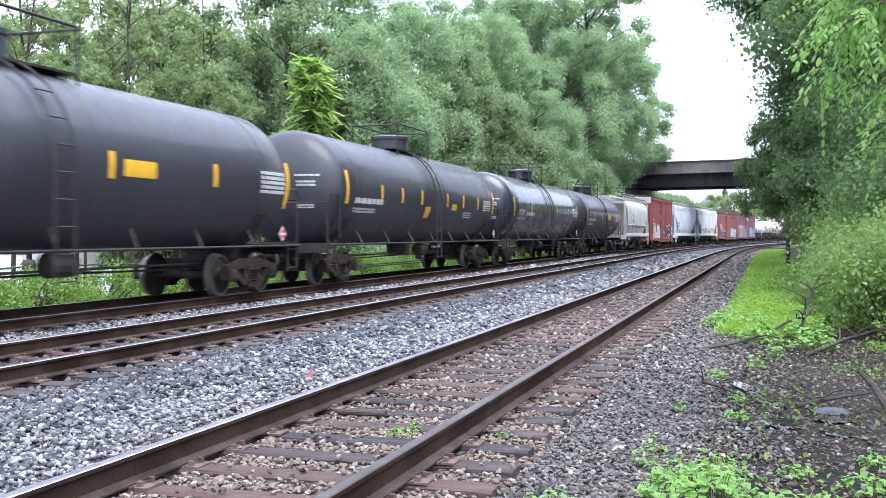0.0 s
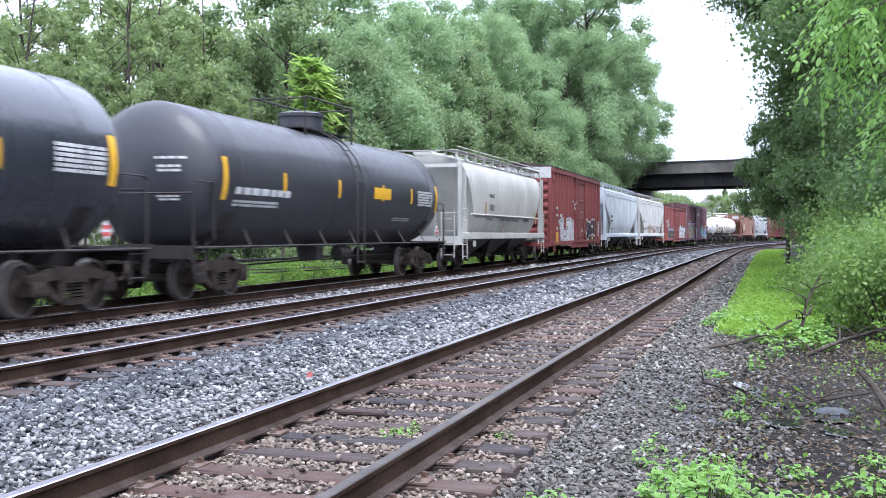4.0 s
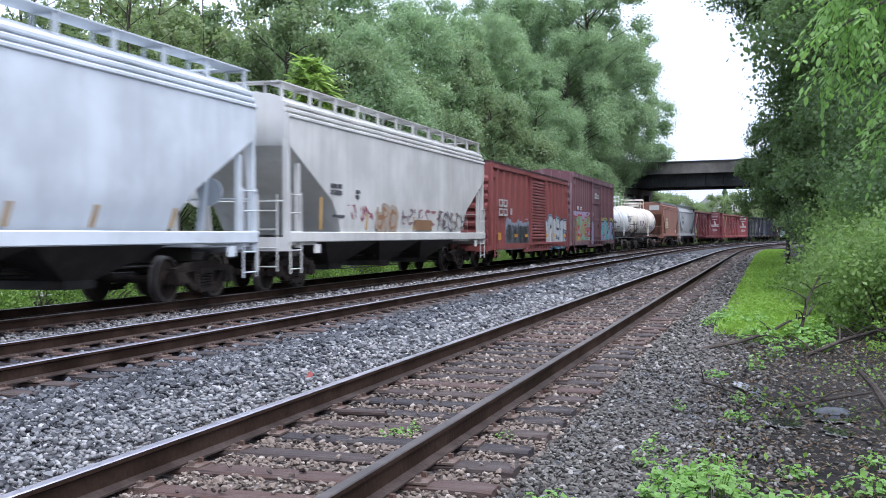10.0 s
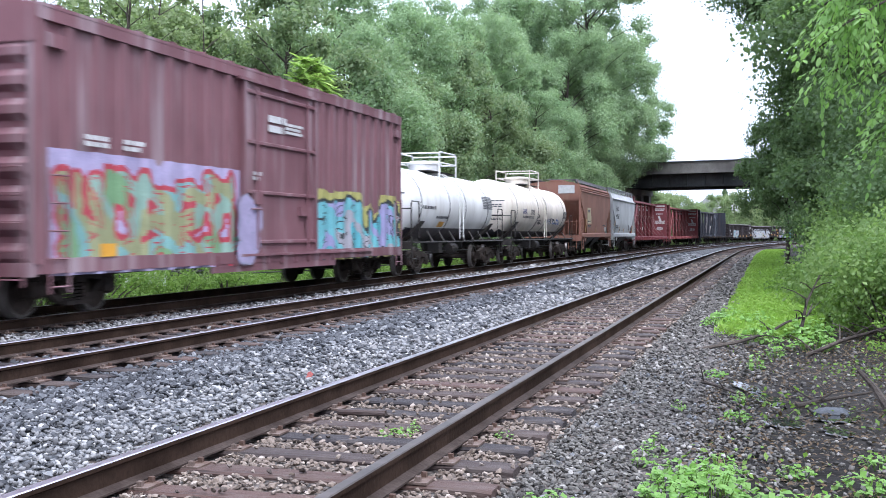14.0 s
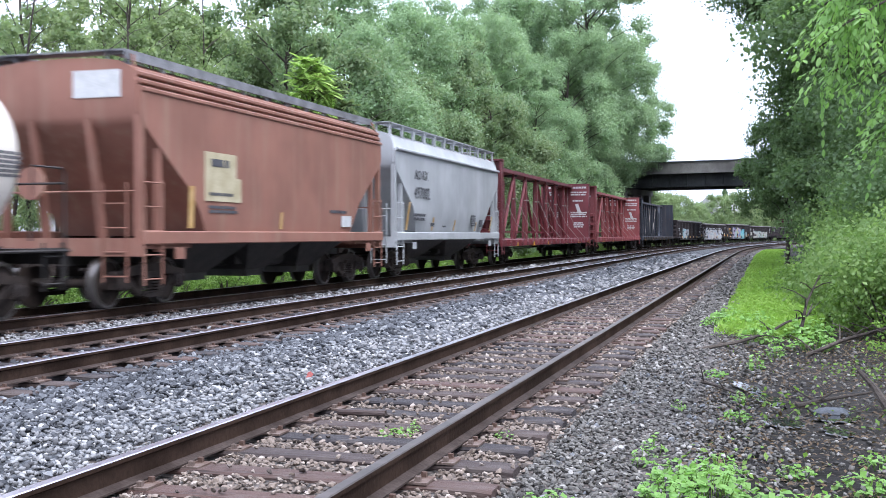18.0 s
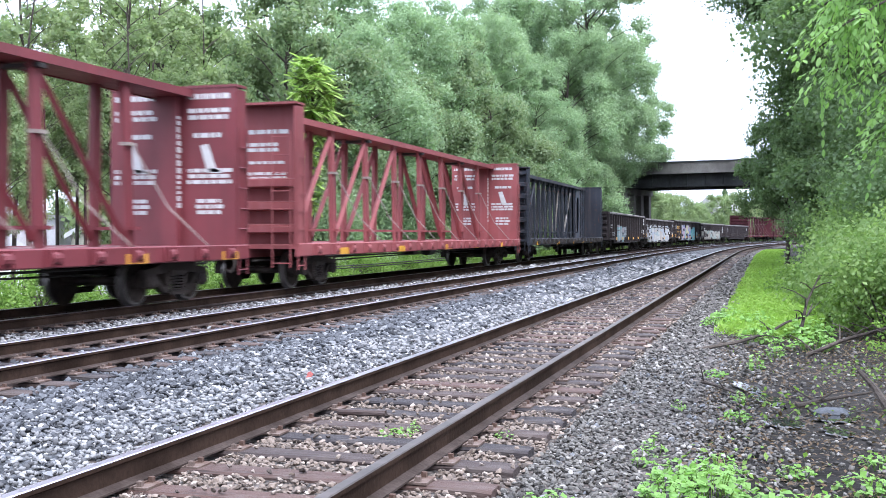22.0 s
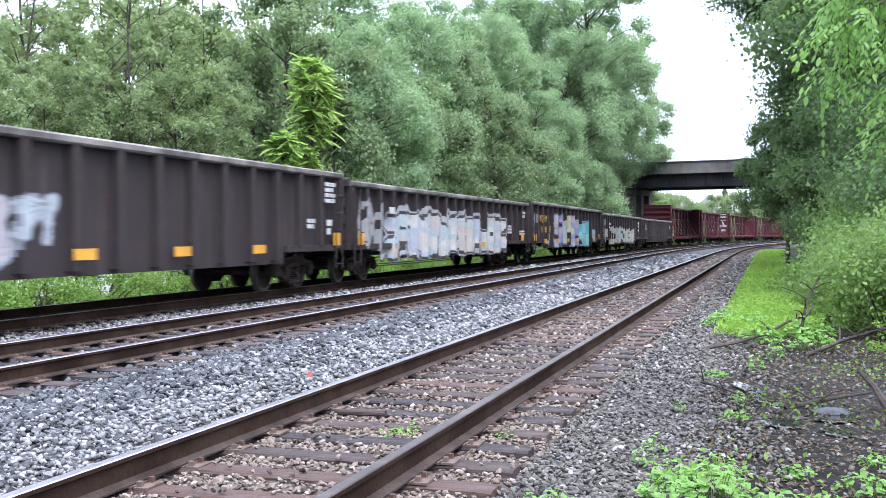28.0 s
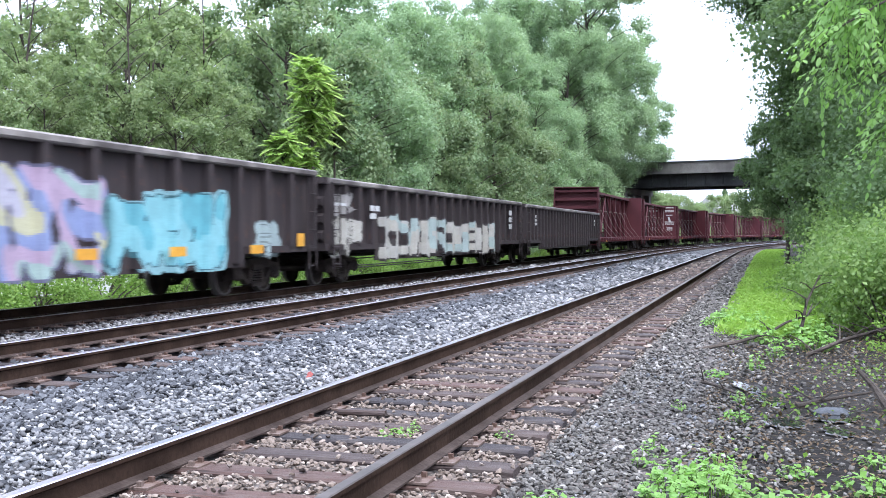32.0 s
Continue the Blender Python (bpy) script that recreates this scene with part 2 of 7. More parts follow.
M_LEAF_LT = leafy("leaf_bright_green", (0.34, 0.48, 0.14), (0.50, 0.63, 0.25), 0.5)
M_GRASS = leafy("grass_green", (0.19, 0.345, 0.055), (0.31, 0.455, 0.10), 0.45)
M_LEAF_HANG = leafy("hanging_leaf_green", (0.17, 0.325, 0.08), (0.32, 0.50, 0.17), 0.5)
M_WEED = leafy("weed_green", (0.115, 0.21, 0.045), (0.23, 0.34, 0.085), 0.45)
M_UNDER = leafy("understory_green", (0.115, 0.20, 0.06), (0.235, 0.33, 0.115), 0.5)
M_DRY = leafy("dry_leaf", (0.06, 0.04, 0.025), (0.15, 0.10, 0.055), 0.2)
M_BALLAST = stones("ballast_stone", (0.019, 0.020, 0.024), (0.083, 0.086, 0.095), (0.285, 0.285, 0.29))
M_PEBBLE = stones("pale_ballast_stone", (0.061, 0.060, 0.063), (0.223, 0.220, 0.220), (0.418, 0.407, 0.403))
M_CRIB = stones("brown_stone", (0.050, 0.037, 0.030), (0.180, 0.138, 0.110), (0.35, 0.295, 0.25))
M_GRIT = stones("dirty_gravel", (0.034, 0.031, 0.027), (0.122, 0.112, 0.100), (0.29, 0.272, 0.25))
M_BED = gravel("ballast_bed", (0.025, 0.027, 0.032), (0.11, 0.115, 0.125), (0.26, 0.26, 0.265))
M_BED_BROWN = gravel("brown_bed", (0.050, 0.038, 0.032), (0.108, 0.086, 0.072), (0.216, 0.187, 0.158))
M_TANKBLK = paint("tank_black", (0.026, 0.026, 0.033), 0.46, (0.05, 0.047, 0.05), 0.25, coat=0.2)
M_TANKGLOSS = paint("tank_gloss_black", (0.024, 0.026, 0.036), 0.26, (0.04, 0.04, 0.045), 0.15, coat=0.35)


def spray(col):
    """Sprayed paint of one colour, faded, made once."""
    col = shade(col, 0.68)
    key = "spray_%02d_%02d_%02d" % tuple(int(99 * c) for c in col)
    return bpy.data.materials.get(key) or surface(key, col, None, 0.6, 0, 3.0, 40, 0.03, var=0.12)


def rock_mat():
    k = Nodes("single_stone")
    r = k.n("ObjectInfo").outputs["Random"]
    c = k.mix(k.step(r, 0.0, 0.6), (0.058, 0.061, 0.068), (0.173, 0.176, 0.184))
    c = k.mix(k.step(r, 0.75, 1.0), c, (0.346, 0.331, 0.324))
    g = k.noise(8.0, 3.0)
    c = k.mix(k.math("MULTIPLY", k.step(g, 0.4, 0.75), 0.35), c, (0.050, 0.050, 0.054))
    k.bump(g, 0.3, 0.05)
    return k.done(c, 0.8)


M_ROCK = rock_mat()


# ---------- ground, ballast, tracks ----------
def ground_z(x, y):
    """Height of the soil: a drop behind the train's track, level under the ballast, rising a little under the trees."""
    x, y = np.atleast_1d(np.asarray(x, float)), np.atleast_1d(np.asarray(y, float))
    s, l = lats(x, y)
    return np.interp(l, [-60, -14, -9, -5, -4, 10.0, 10.8, 13.0, 20, 60], [-2.3, -2.0, -1.4, -0.75, -0.8, -0.6, -0.36, -0.36, -0.15, 0.4])


def build_ground():
    k = Nodes("soil")
    a, b = k.noise(0.35, 5.0), k.noise(6.0, 5.0)
    c = k.mix(k.step(a, 0.35, 0.65), (0.010, 0.0085, 0.0075), (0.025, 0.021, 0.0175))
    c = k.mix(k.step(b, 0.5, 0.72), c, (0.030, 0.026, 0.022))
    k.bump(b, 0.7, 0.05)
    k.bsdf.inputs["Specular IOR Level"].default_value = 0.2
    soil = k.done(c, k.math("SUBTRACT", 0.95, k.math("MULTIPLY", k.step(k.noise(1.3, 4.0), 0.54, 0.7), 0.4)))
    xs = np.array(sorted(set([-2500, -900, -400, -200, -120, -90, -75, 50, 65, 90, 120, 250, 500, 1200, 2500] + list(range(-62, 46)))), float)
    ys = np.array(sorted(set([-2500, -900, -400, -200, -100, -60, -30, 180, 210, 260, 300, 400, 600, 1200, 2600] + list(range(-12, 150)))), float)
    X, Y = np.meshgrid(xs, ys)
    Z = ground_z(X.ravel(), Y.ravel())
    sh = Shape()
    sh.v = [(x, y, z + 0.03 * noise.noise((x * 0.7, y * 0.7, 0))) for x, y, z in zip(X.ravel().tolist(), Y.ravel().tolist(), Z.tolist())]
    n = len(xs)
    for j in range(len(ys) - 1):
        for i in range(n - 1):
            sh.f.append((j * n + i, j * n + i + 1, (j + 1) * n + i + 1, (j + 1) * n + i))
    sh.smooth = True
    g = new("ground", sh.mesh("ground"))
    g.data.materials.append(soil)
    tagged(g, "dark gravelly soil beside the railway", "ground", kind="structure")

    def strip(name, prof, mat, label, s0=-430.0, s1=400.0, bumpy=0.03):
        sh = Shape()
        ss = [s0 + 12 * i for i in range(int((-70 - s0) / 12))] + list(np.arange(-70, 20, 0.7)) + list(np.arange(20, s1, 4.0))
        for s in ss:
            for l, z in prof:
                p = on_line(s, l, z)
                p.z += bumpy * noise.noise((p.x * 2.3, p.y * 2.3, 0.3)) if l not in (prof[0][0], prof[-1][0]) else 0
                sh.v.append(tuple(p))
        n = len(prof)
        for j in range(len(ss) - 1):
            for i in range(n - 1):
                sh.f.append((j * n + i, j * n + i + 1, (j + 1) * n + i + 1, (j + 1) * n + i))
        sh.smooth = True
        ob = new(name, sh.mesh(name))
        ob.data.materials.append(mat)
        return tagged(ob, label, "ballast", kind="structure")

    bed = [(-5.2, -0.8), (-3.6, -0.6), (-2.3, -0.27), (-1.0, -0.25), (1.0, -0.25), (1.9, -0.21), (2.5, -0.24), (4.9, -0.245), (5.3, -0.22), (5.8, -0.15),
           (6.2, -0.12), (6.7, -0.17), (7.1, -0.24)]
    strip("ballast_bed", bed, M_BED, "grey crushed stone ballast under two tracks")
    strip("ballast_bed", [(7.1, -0.242), (7.5, -0.265), (8.5, -0.275), (9.5, -0.275), (9.9, -0.305)], M_BED_BROWN, "rusty brown ballast under the near track")
    strip("ballast_bed", [(9.9, -0.312), (10.3, -0.325), (10.7, -0.345), (11.0, -0.42)], M_BED_BROWN, "brown gravel shoulder beside the near track")


TIES = {}


def rail_profile():
    return [(-0.07, -0.172), (0.07, -0.172), (0.07, -0.160), (0.012, -0.140), (0.010, -0.045), (0.036, -0.030), (0.0365, -0.006), (0.030, 0.0),
            (-0.030, 0.0), (-0.0365, -0.006), (-0.036, -0.030), (-0.010, -0.045), (-0.012, -0.140), (-0.07, -0.160)]


def rail_mesh(lat, z, s0, s1, head_mat):
    sh = Shape()
    ss = list(np.arange(s0, -90, 12.0)) + list(np.arange(-90, 0, 1.5)) + list(np.arange(0, s1, 2.5))
    prof = rail_profile()
    sh.loft([[tuple(on_line(s, lat + a, z + b)) for a, b in prof] for s in ss], caps=True)
    me = sh.mesh("rail")
    me.materials.append(M_RAIL)
    me.materials.append(head_mat)
    me.materials.append(M_FOOT)
    n = len(prof)
    head = []
    for p in me.polygons:
        zs = [me.vertices[i].co.z - z for i in p.vertices]
        head.append(1 if len(zs) == 4 and min(zs) > -0.0065 else 2 if len(zs) == 4 and max(zs) < -0.135 else 0)
    me.polygons.foreach_set("material_index", head)
    return me


def build_track(name, lat, z, label, gap, s0, s1, singles):
    """One track: two rails, wooden ties, steel plates, spikes."""
    t = place_thing(name, Matrix(), label, "railway track", kind="structure")
    for side in (-0.752, 0.752):
        part("rail", rail_mesh(lat + side, z, -430, 400, M_HEAD_DULL if lat == NEAR and side > 0 else M_HEAD), None, t)
    tie_meshes = []
    r = random.Random(int(lat * 10) + 3)
    for k in range(6):
        sh = Shape()
        rings = []
        for x in (-1.3, -1.22, -0.5, 0.4, 1.2, 1.3):
            e = 0.012 if abs(x) > 1.25 else 0.0
            a, b = 0.112 + r.uniform(-0.008, 0.008), r.uniform(-0.006, 0.006)
            rings.append([(x, -a + e, -0.20), (x, a - e, -0.20), (x, a - e, -0.015 - e + b), (x, a - 0.02 - e, b - e), (x, -a + 0.02 + e, b - e), (x, -a + e, -0.015 - e + b)])
        sh.loft(rings, caps=True)
        me = sh.mesh("tie")
        me.materials.append(M_TIE)
        tie_meshes.append(me)
    pl = Shape().box(-0.18, 0.18, -0.095, 0.095, 0.0, 0.014).box(-0.1, -0.085, -0.095, 0.095, 0.0, 0.022).box(0.085, 0.1, -0.095, 0.095, 0.0, 0.022)
    for sx in (-0.12, 0.12):
        for sy in (-0.06, 0.06):
            pl.box(sx - 0.018, sx + 0.014, sy - 0.014, sy + 0.014, 0.0, 0.045)
    plate = pl.mesh("tie_plate")
    plate.materials.append(M_PLATE)
    rest, rest_pl = Shape(), Shape()
    TIES[lat] = []
    s, n = s0, 0
    while s < s1:
        m = Matrix.Translation(on_line(s, lat + r.uniform(-0.05, 0.05), z - 0.187)) @ pose(0, 0, 0, 0, 0, heading(s) - 90 + r.uniform(-1.5, 1.5))
        TIES[lat].append(s)
        if n < singles:
            ob = part("tie", r.choice(tie_meshes), None, t)
            ob.matrix_world = m
            if n < singles * 0.62:
                for side in (-0.752, 0.752):
                    ob = part("tie_plate", plate, None, t)
                    ob.matrix_world = Matrix.Translation(on_line(s, lat + side, z - 0.186)) @ pose(0, 0, 0, 0, 0, heading(s) - 90)
        else:
            rest.box(-1.3, 1.3, -0.11, 0.11, -0.2, 0, m)
            for side in (-0.752, 0.752):
                rest_pl.box(side - 0.18, side + 0.18, -0.09, 0.09, 0.0, 0.016, m)
        s += gap * r.uniform(0.94, 1.06)
        n += 1
    tagged(part("ties", rest, M_TIE, t), kind="stuff")
    tagged(part("tie_plates", rest_pl, M_PLATE, t), kind="stuff")
    return t


def build_stones():
    """Loose ballast stones lying between the tracks and on the shoulder, the nearest as single stones."""
    g = np.random.default_rng(5)
    bm = bmesh.new()
    bmesh.ops.create_icosphere(bm, subdivisions=1, radius=1.0)
    knobs = np.array([v.co[:] for v in bm.verts])
    sides = np.array([[v.index for v in f.verts] for f in bm.faces])
    bm.free()
    bedz = lambda l: np.interp(l, [-5, -3.6, -2.3, 1.9, 2.5, 4.9, 5.3, 6.2, 7.1, 7.5, 9.5, 9.9, 10.3, 10.7, 13.4], [-0.75, -0.6, -0.27, -0.21, -0.24, -0.245, -0.22, -0.12, -0.24, -0.268, -0.275, -0.305, -0.325, -0.345, -0.35])

    def field(y0, y1, per, size):
        n = int(per * (y1 ** 2 - y0 ** 2) / 2 * 0.92)
        y = np.sqrt(g.uniform(y0 ** 2, y1 ** 2, n))
        x = g.uniform(-0.46, 0.46, n) * y
        s, l = lats(x, y)
        return x, y, s, l, g.uniform(0.6, 1.3, n) * size

    def mesh(name, x, y, z, r, worn):
        n = len(x)
        v = knobs[None] * g.uniform(0.5, 1.2, (n, 12, 1)) * (r[:, None, None] * np.array([1, 0.78, 0.55]) * 0.74)
        a, b = g.uniform(0, 6.28, n), g.uniform(-0.8, 0.8, n)
        ca, sa, cb, sb = np.cos(a), np.sin(a), np.cos(b), np.sin(b)
        w = np.stack([v[..., 0] * cb[:, None] - v[..., 2] * sb[:, None], v[..., 1], v[..., 0] * sb[:, None] + v[..., 2] * cb[:, None]], -1)
        v = np.stack([w[..., 0] * ca[:, None] - w[..., 1] * sa[:, None] + x[:, None], w[..., 0] * sa[:, None] + w[..., 1] * ca[:, None] + y[:, None], w[..., 2] + z[:, None]], -1)
        f = (sides[None] + 12 * np.arange(n)[:, None, None]).reshape(-1, 3)
        me = bpy.data.meshes.new(name)
        me.vertices.add(n * 12)
        me.vertices.foreach_set("co", v.reshape(-1))
        me.loops.add(f.size)
        me.loops.foreach_set("vertex_index", f.reshape(-1).astype(np.int32))
        me.polygons.add(len(f))
        me.polygons.foreach_set("loop_start", np.arange(0, f.size, 3, dtype=np.int32))
        me.polygons.foreach_set("use_smooth", np.full(len(f), worn))
        me.update(calc_edges=True)
        return me

    rows = [field(4.6, 9, 1000, 0.050), field(9, 14, 520, 0.056), field(14, 24, 170, 0.080), field(24, 42, 40, 0.13), field(42, 75, 11, 0.24)]
    x, y, s, l, r = [np.concatenate(c) for c in zip(*rows)]
    z = bedz(l) + g.uniform(-0.016, 0.030, len(x))
    near_track = (l > 7.62) & (l < 9.85)
    pale = (l > 6.15) & (l <= 7.62) & (g.uniform(0, 1, len(x)) < np.clip((l - 6.0) * 1.3, 0, 0.9)) | (l < 2.6)
    ok = (l > 0.95) & (l < 12.6)
    # keep the rails and most of the tie tops clear
    for c in (MID, NEAR):
        for side in (-0.752, 0.752):
            ok &= np.abs(l - c - side) > 0.10
        ts = np.array(TIES[c])
        near_tie = np.abs(s - ts[np.clip(np.searchsorted(ts, s), 0, len(ts) - 1)])
        near_tie = np.minimum(near_tie, np.abs(s - ts[np.clip(np.searchsorted(ts, s) - 1, 0, len(ts) - 1)]))
        on_tie = (np.abs(l - c) < 1.34) & (near_tie < 0.125)
        ok &= ~(on_tie & (g.uniform(0, 1, len(x)) < 0.95))
        z = np.where(on_tie, z + 0.035, z)
    ok &= ~((l > 10.6) & (g.uniform(0, 1, len(x)) < np.clip(0.02 + (l - 10.3) * 0.62, 0, 0.90)))
    for px, py, pa, pb in ((3.12, 11.1, 0.18, 0.6), (3.1, 10.3, 0.2, 0.5), (2.9, 9.0, 0.2, 0.36)):
        ok &= ((x - px) / pa) ** 2 + ((y - py) / pb) ** 2 > 1
    right = l > 9.85
    r = np.where(right, r * 0.66, np.where(near_track, r * 0.74, np.where(pale, r * 0.78, r)))
    for name, pick, mat, label in (("ballast_stones", ok & right, M_GRIT, "small dirty gravel stones beside the near track"),
                                   ("ballast_stones", ok & ~near_track & ~right & ~pale, M_BALLAST, "loose blue-grey crushed ballast stones"),
                                   ("ballast_stones", ok & ~near_track & ~right & pale, M_PEBBLE, "small pale grey ballast pebbles"),
                                   ("ballast_stones", ok & near_track, M_CRIB, "loose brownish stones between the wooden ties")):
        ob = new(name, mesh(name, x[pick], y[pick], z[pick], r[pick], mat is M_PEBBLE))
        ob.data.materials.append(mat)
        tagged(ob, label, "ballast", kind="stuff")



def single_stones():
    """The stones nearest to the camera, one by one."""
    g = random.Random(33)
    bed = place_thing("stone_heap", Matrix(), "single grey ballast stones lying beside the near rail", "stones")
    metas = []
    for k in range(5):
        sh = Shape()
        q = [Vector((x, y, z)) for x in (-1, 1) for y in (-1, 1) for z in (-1, 1)]
        q = [Vector((p.x * g.uniform(0.5, 1), p.y * g.uniform(0.4, 0.9), p.z * g.uniform(0.4, 0.7))) for p in q]
        sh.add(q, [(0, 1, 3, 2), (4, 6, 7, 5), (0, 4, 5, 1), (2, 3, 7, 6), (0, 2, 6, 4), (1, 5, 7, 3)])
        me = sh.mesh("stone")
        me.materials.append(M_ROCK)
        metas.append(me)
    n = 0
    while n < 260:
        s, l = g.uniform(-58.5, -47), g.choice([g.uniform(9.95, 10.9), g.uniform(5.2, 7.2)])
        p = on_line(s, l)
        if p.y < 5.2 or abs(p.x) > 0.43 * p.y:
            continue
        z = float(np.interp(l, [5.2, 6.2, 7.2, 9.95, 10.7, 12], [-0.22, -0.11, -0.24, -0.31, -0.34, -0.35]))
        ob = part("stone", g.choice(metas), None, bed)
        r = g.uniform(0.028, 0.05) * (0.6 if l > 8 else 1.0)
        ob.matrix_world = Matrix.Translation((p.x, p.y, z + 0.01)) @ pose(0, 0, 0, g.uniform(-30, 30), g.uniform(-30, 30), g.uniform(0, 360)) @ Matrix.Diagonal((r, r, r, 1))
        n += 1



# ---------- road bridge over the tracks ----------
def build_bridge():
    s = 66.0
    m = Matrix.Translation(on_line(s, 4.0)) @ pose(0, 0, 0, 0, 0, heading(s) - 90 - 8)
    b = place_thing("road_bridge", m, "weathered steel girder road bridge with concrete parapet over the tracks", "bridge")
    z0, x0, x1 = 6.55, -22.0, 30.0
    for y in (-4.5, -1.5, 1.5, 4.5):
        g = Shape().box(x0, x1, y - 0.015, y + 0.015, z0, z0 + 1.45).box(x0, x1, y - 0.2, y + 0.2, z0 - 0.03, z0 + 0.02).box(x0, x1, y - 0.2, y + 0.2, z0 + 1.43, z0 + 1.48)
        for k in range(27):
            g.box(x0 + 2 * k - 0.02, x0 + 2 * k + 0.02, y - 0.15, y + 0.15, z0, z0 + 1.44)
        part("girder", g, M_BRIDGE, b, "dark painted steel plate girder")
    part("deck", Shape().box(x0, x1, -5.3, 5.3, z0 + 1.48, z0 + 1.85), M_CONC, b)
    part("deck_edge", Shape().box(x0, x1, -5.45, -5.303, z0 + 1.40, z0 + 2.2), M_CONC, b)
    for y, n in ((-5.3, 1), (5.1, 2)):
        w = Shape().box(x0, x1, y, y + 0.22, z0 + 1.85, z0 + 2.62)
        part("parapet", w, M_CONC, b, "stained concrete parapet")
        part("coping", Shape().box(x0, x1, y - 0.06, y + 0.28, z0 + 2.62, z0 + 2.78), M_BRIDGE, b, "dark coping on the parapet")
    ab = Shape().box(-20.0, -11.2, -5.2, 5.2, -2.5, z0 - 0.04)
    part("abutment", ab, M_CONC, b, "dark stained stone abutment")
    for x in (-9.6, 22.0):
        p = Shape()
        for y in (-4.2, -1.4, 1.4, 4.2):
            p.box(x - 0.45, x + 0.45, y - 0.45, y + 0.45, -0.6, z0 - 0.7)
        p.box(x - 0.55, x + 0.55, -5.0, 5.0, z0 - 0.7, z0 - 0.03)
        part("pier", p, M_CONC, b, "dark stained concrete pier")


build_bridge()

build_ground()
build_track("railway_track", 0.0, 0.0, "railway track with rusty rails on dark ties", 0.56, -64.0, 110.0, 60)
build_track("railway_track", MID, 0.0, "railway track with worn shiny rails on dark wooden ties", 0.56, -60.0, 110.0, 110)
build_track("railway_track", NEAR, -0.05, "old railway track with rusty rails on brown wooden ties", 0.58, -60.0, 110.0, 150)
build_stones()
single_stones()


# ---------- railway cars: x along the car, -y the side towards the near track, z from the rail top ----------
SPEED, WHEEL_R = 10.89, 0.42
TRAIN, WHEELSETS, KEPT = [], [], {}


def kept(name, make):
    if name not in KEPT:
        KEPT[name] = make()
    return KEPT[name]


def wheelset_mesh():
    sh = Shape()
    sh.turned([(-1.0, 0.08), (1.0, 0.08)], (0, 0, 0), "y", 10)
    for d in (-1, 1):
        sh.turned([(d * a, r) for a, r in ((0.66, 0.10), (0.67, 0.37), (0.665, 0.448), (0.69, 0.45), (0.70, 0.425), (0.80, 0.417), (0.805, 0.37), (0.76, 0.34), (0.745, 0.16), (0.82, 0.13), (0.82, 0.08))],
                  (0, 0, 0), "y", 28)
        sh.turned([(d * 0.92, 0.10), (d * 1.06, 0.11), (d * 1.09, 0.07)], (0, 0, 0), "y", 12)
    sh.smooth = True
    me = sh.mesh("wheelset")
    me.materials.append(M_WHEEL)
    me.materials.append(M_TREAD)
    idx = []
    for p in me.polygons:
        rs = [math.hypot(me.vertices[i].co.x, me.vertices[i].co.z) for i in p.vertices]
        ys = [abs(me.vertices[i].co.y) for i in p.vertices]
        idx.append(1 if len(rs) == 4 and min(rs) > 0.36 and min(ys) > 0.68 else 0)
    me.polygons.foreach_set("material_index", idx)
    return me


def side_frame_mesh():
    """Cast bogie side: top bar, sloping ends over the axle boxes, spring nest, lower bow."""
    sh = Shape()
    y0, y1 = -0.075, 0.075
    for d in (-1, 1):
        sh.loft([[(d * x, y, z) for y, z in ((y0, a), (y1, a), (y1, b), (y0, b))] for x, a, b in
                 ((0.28, 0.56, 0.74), (0.62, 0.54, 0.70), (0.72, 0.50, 0.66), (1.08, 0.50, 0.62))], caps=True)
        sh.loft([[(d * x, y, z) for y, z in ((y0, a), (y1, a), (y1, b), (y0, b))] for x, a, b in
                 ((0.24, 0.17, 0.27), (0.45, 0.22, 0.33), (0.70, 0.42, 0.55))], caps=True)
        sh.box(d * 0.72, d * 1.06, -0.11, 0.11, 0.33, 0.54)
        sh.box(d * 0.24, d * 0.34, y0, y1, 0.2, 0.66)
        sh.turned([(-0.16, 0.07), (-0.12, 0.13), (-0.06, 0.13)], (d * 0.89, 0, 0.42), "y", 12)
    sh.box(-0.30, 0.30, y0, y1, 0.60, 0.74).box(-0.30, 0.30, -0.13, 0.13, 0.16, 0.23).box(-0.27, 0.27, -0.13, 0.13, 0.50, 0.60)
    for x in (-0.17, 0.0, 0.17):
        for k in range(5):
            sh.turned([(0, 0.075), (0.03, 0.075)], (x, -0.03, 0.235 + 0.053 * k), "z", 10)
    me = sh.mesh("side_frame")
    me.materials.append(M_TRUCK)
    return me


def bolster_mesh():
    sh = Shape().bevel_box(-0.17, 0.17, -0.98, 0.98, 0.50, 0.74, 0.03).turned([(0.70, 0.22), (0.80, 0.2)], (0, 0, 0), "z", 16)
    for x in (-0.45, 0.45):
        sh.box(x - 0.05, x + 0.05, -0.72, 0.72, 0.34, 0.44)
    me = sh.mesh("bogie")
    me.materials.append(M_TRUCK)
    return me


def bogie(car, x):
    b = part("bogie", kept("bolster", bolster_mesh), None, car)
    b.location = (x, 0, 0)
    for y in (-1.0, 1.0):
        f = part("side_frame", kept("side_frame", side_frame_mesh), None, b)
        f.location = (0, y, 0)
    for dx in (-0.89, 0.89):
        w = part("wheelset", kept("wheelset", wheelset_mesh), None, b)
        w.location = (dx, 0, WHEEL_R)
        WHEELSETS.append(w)


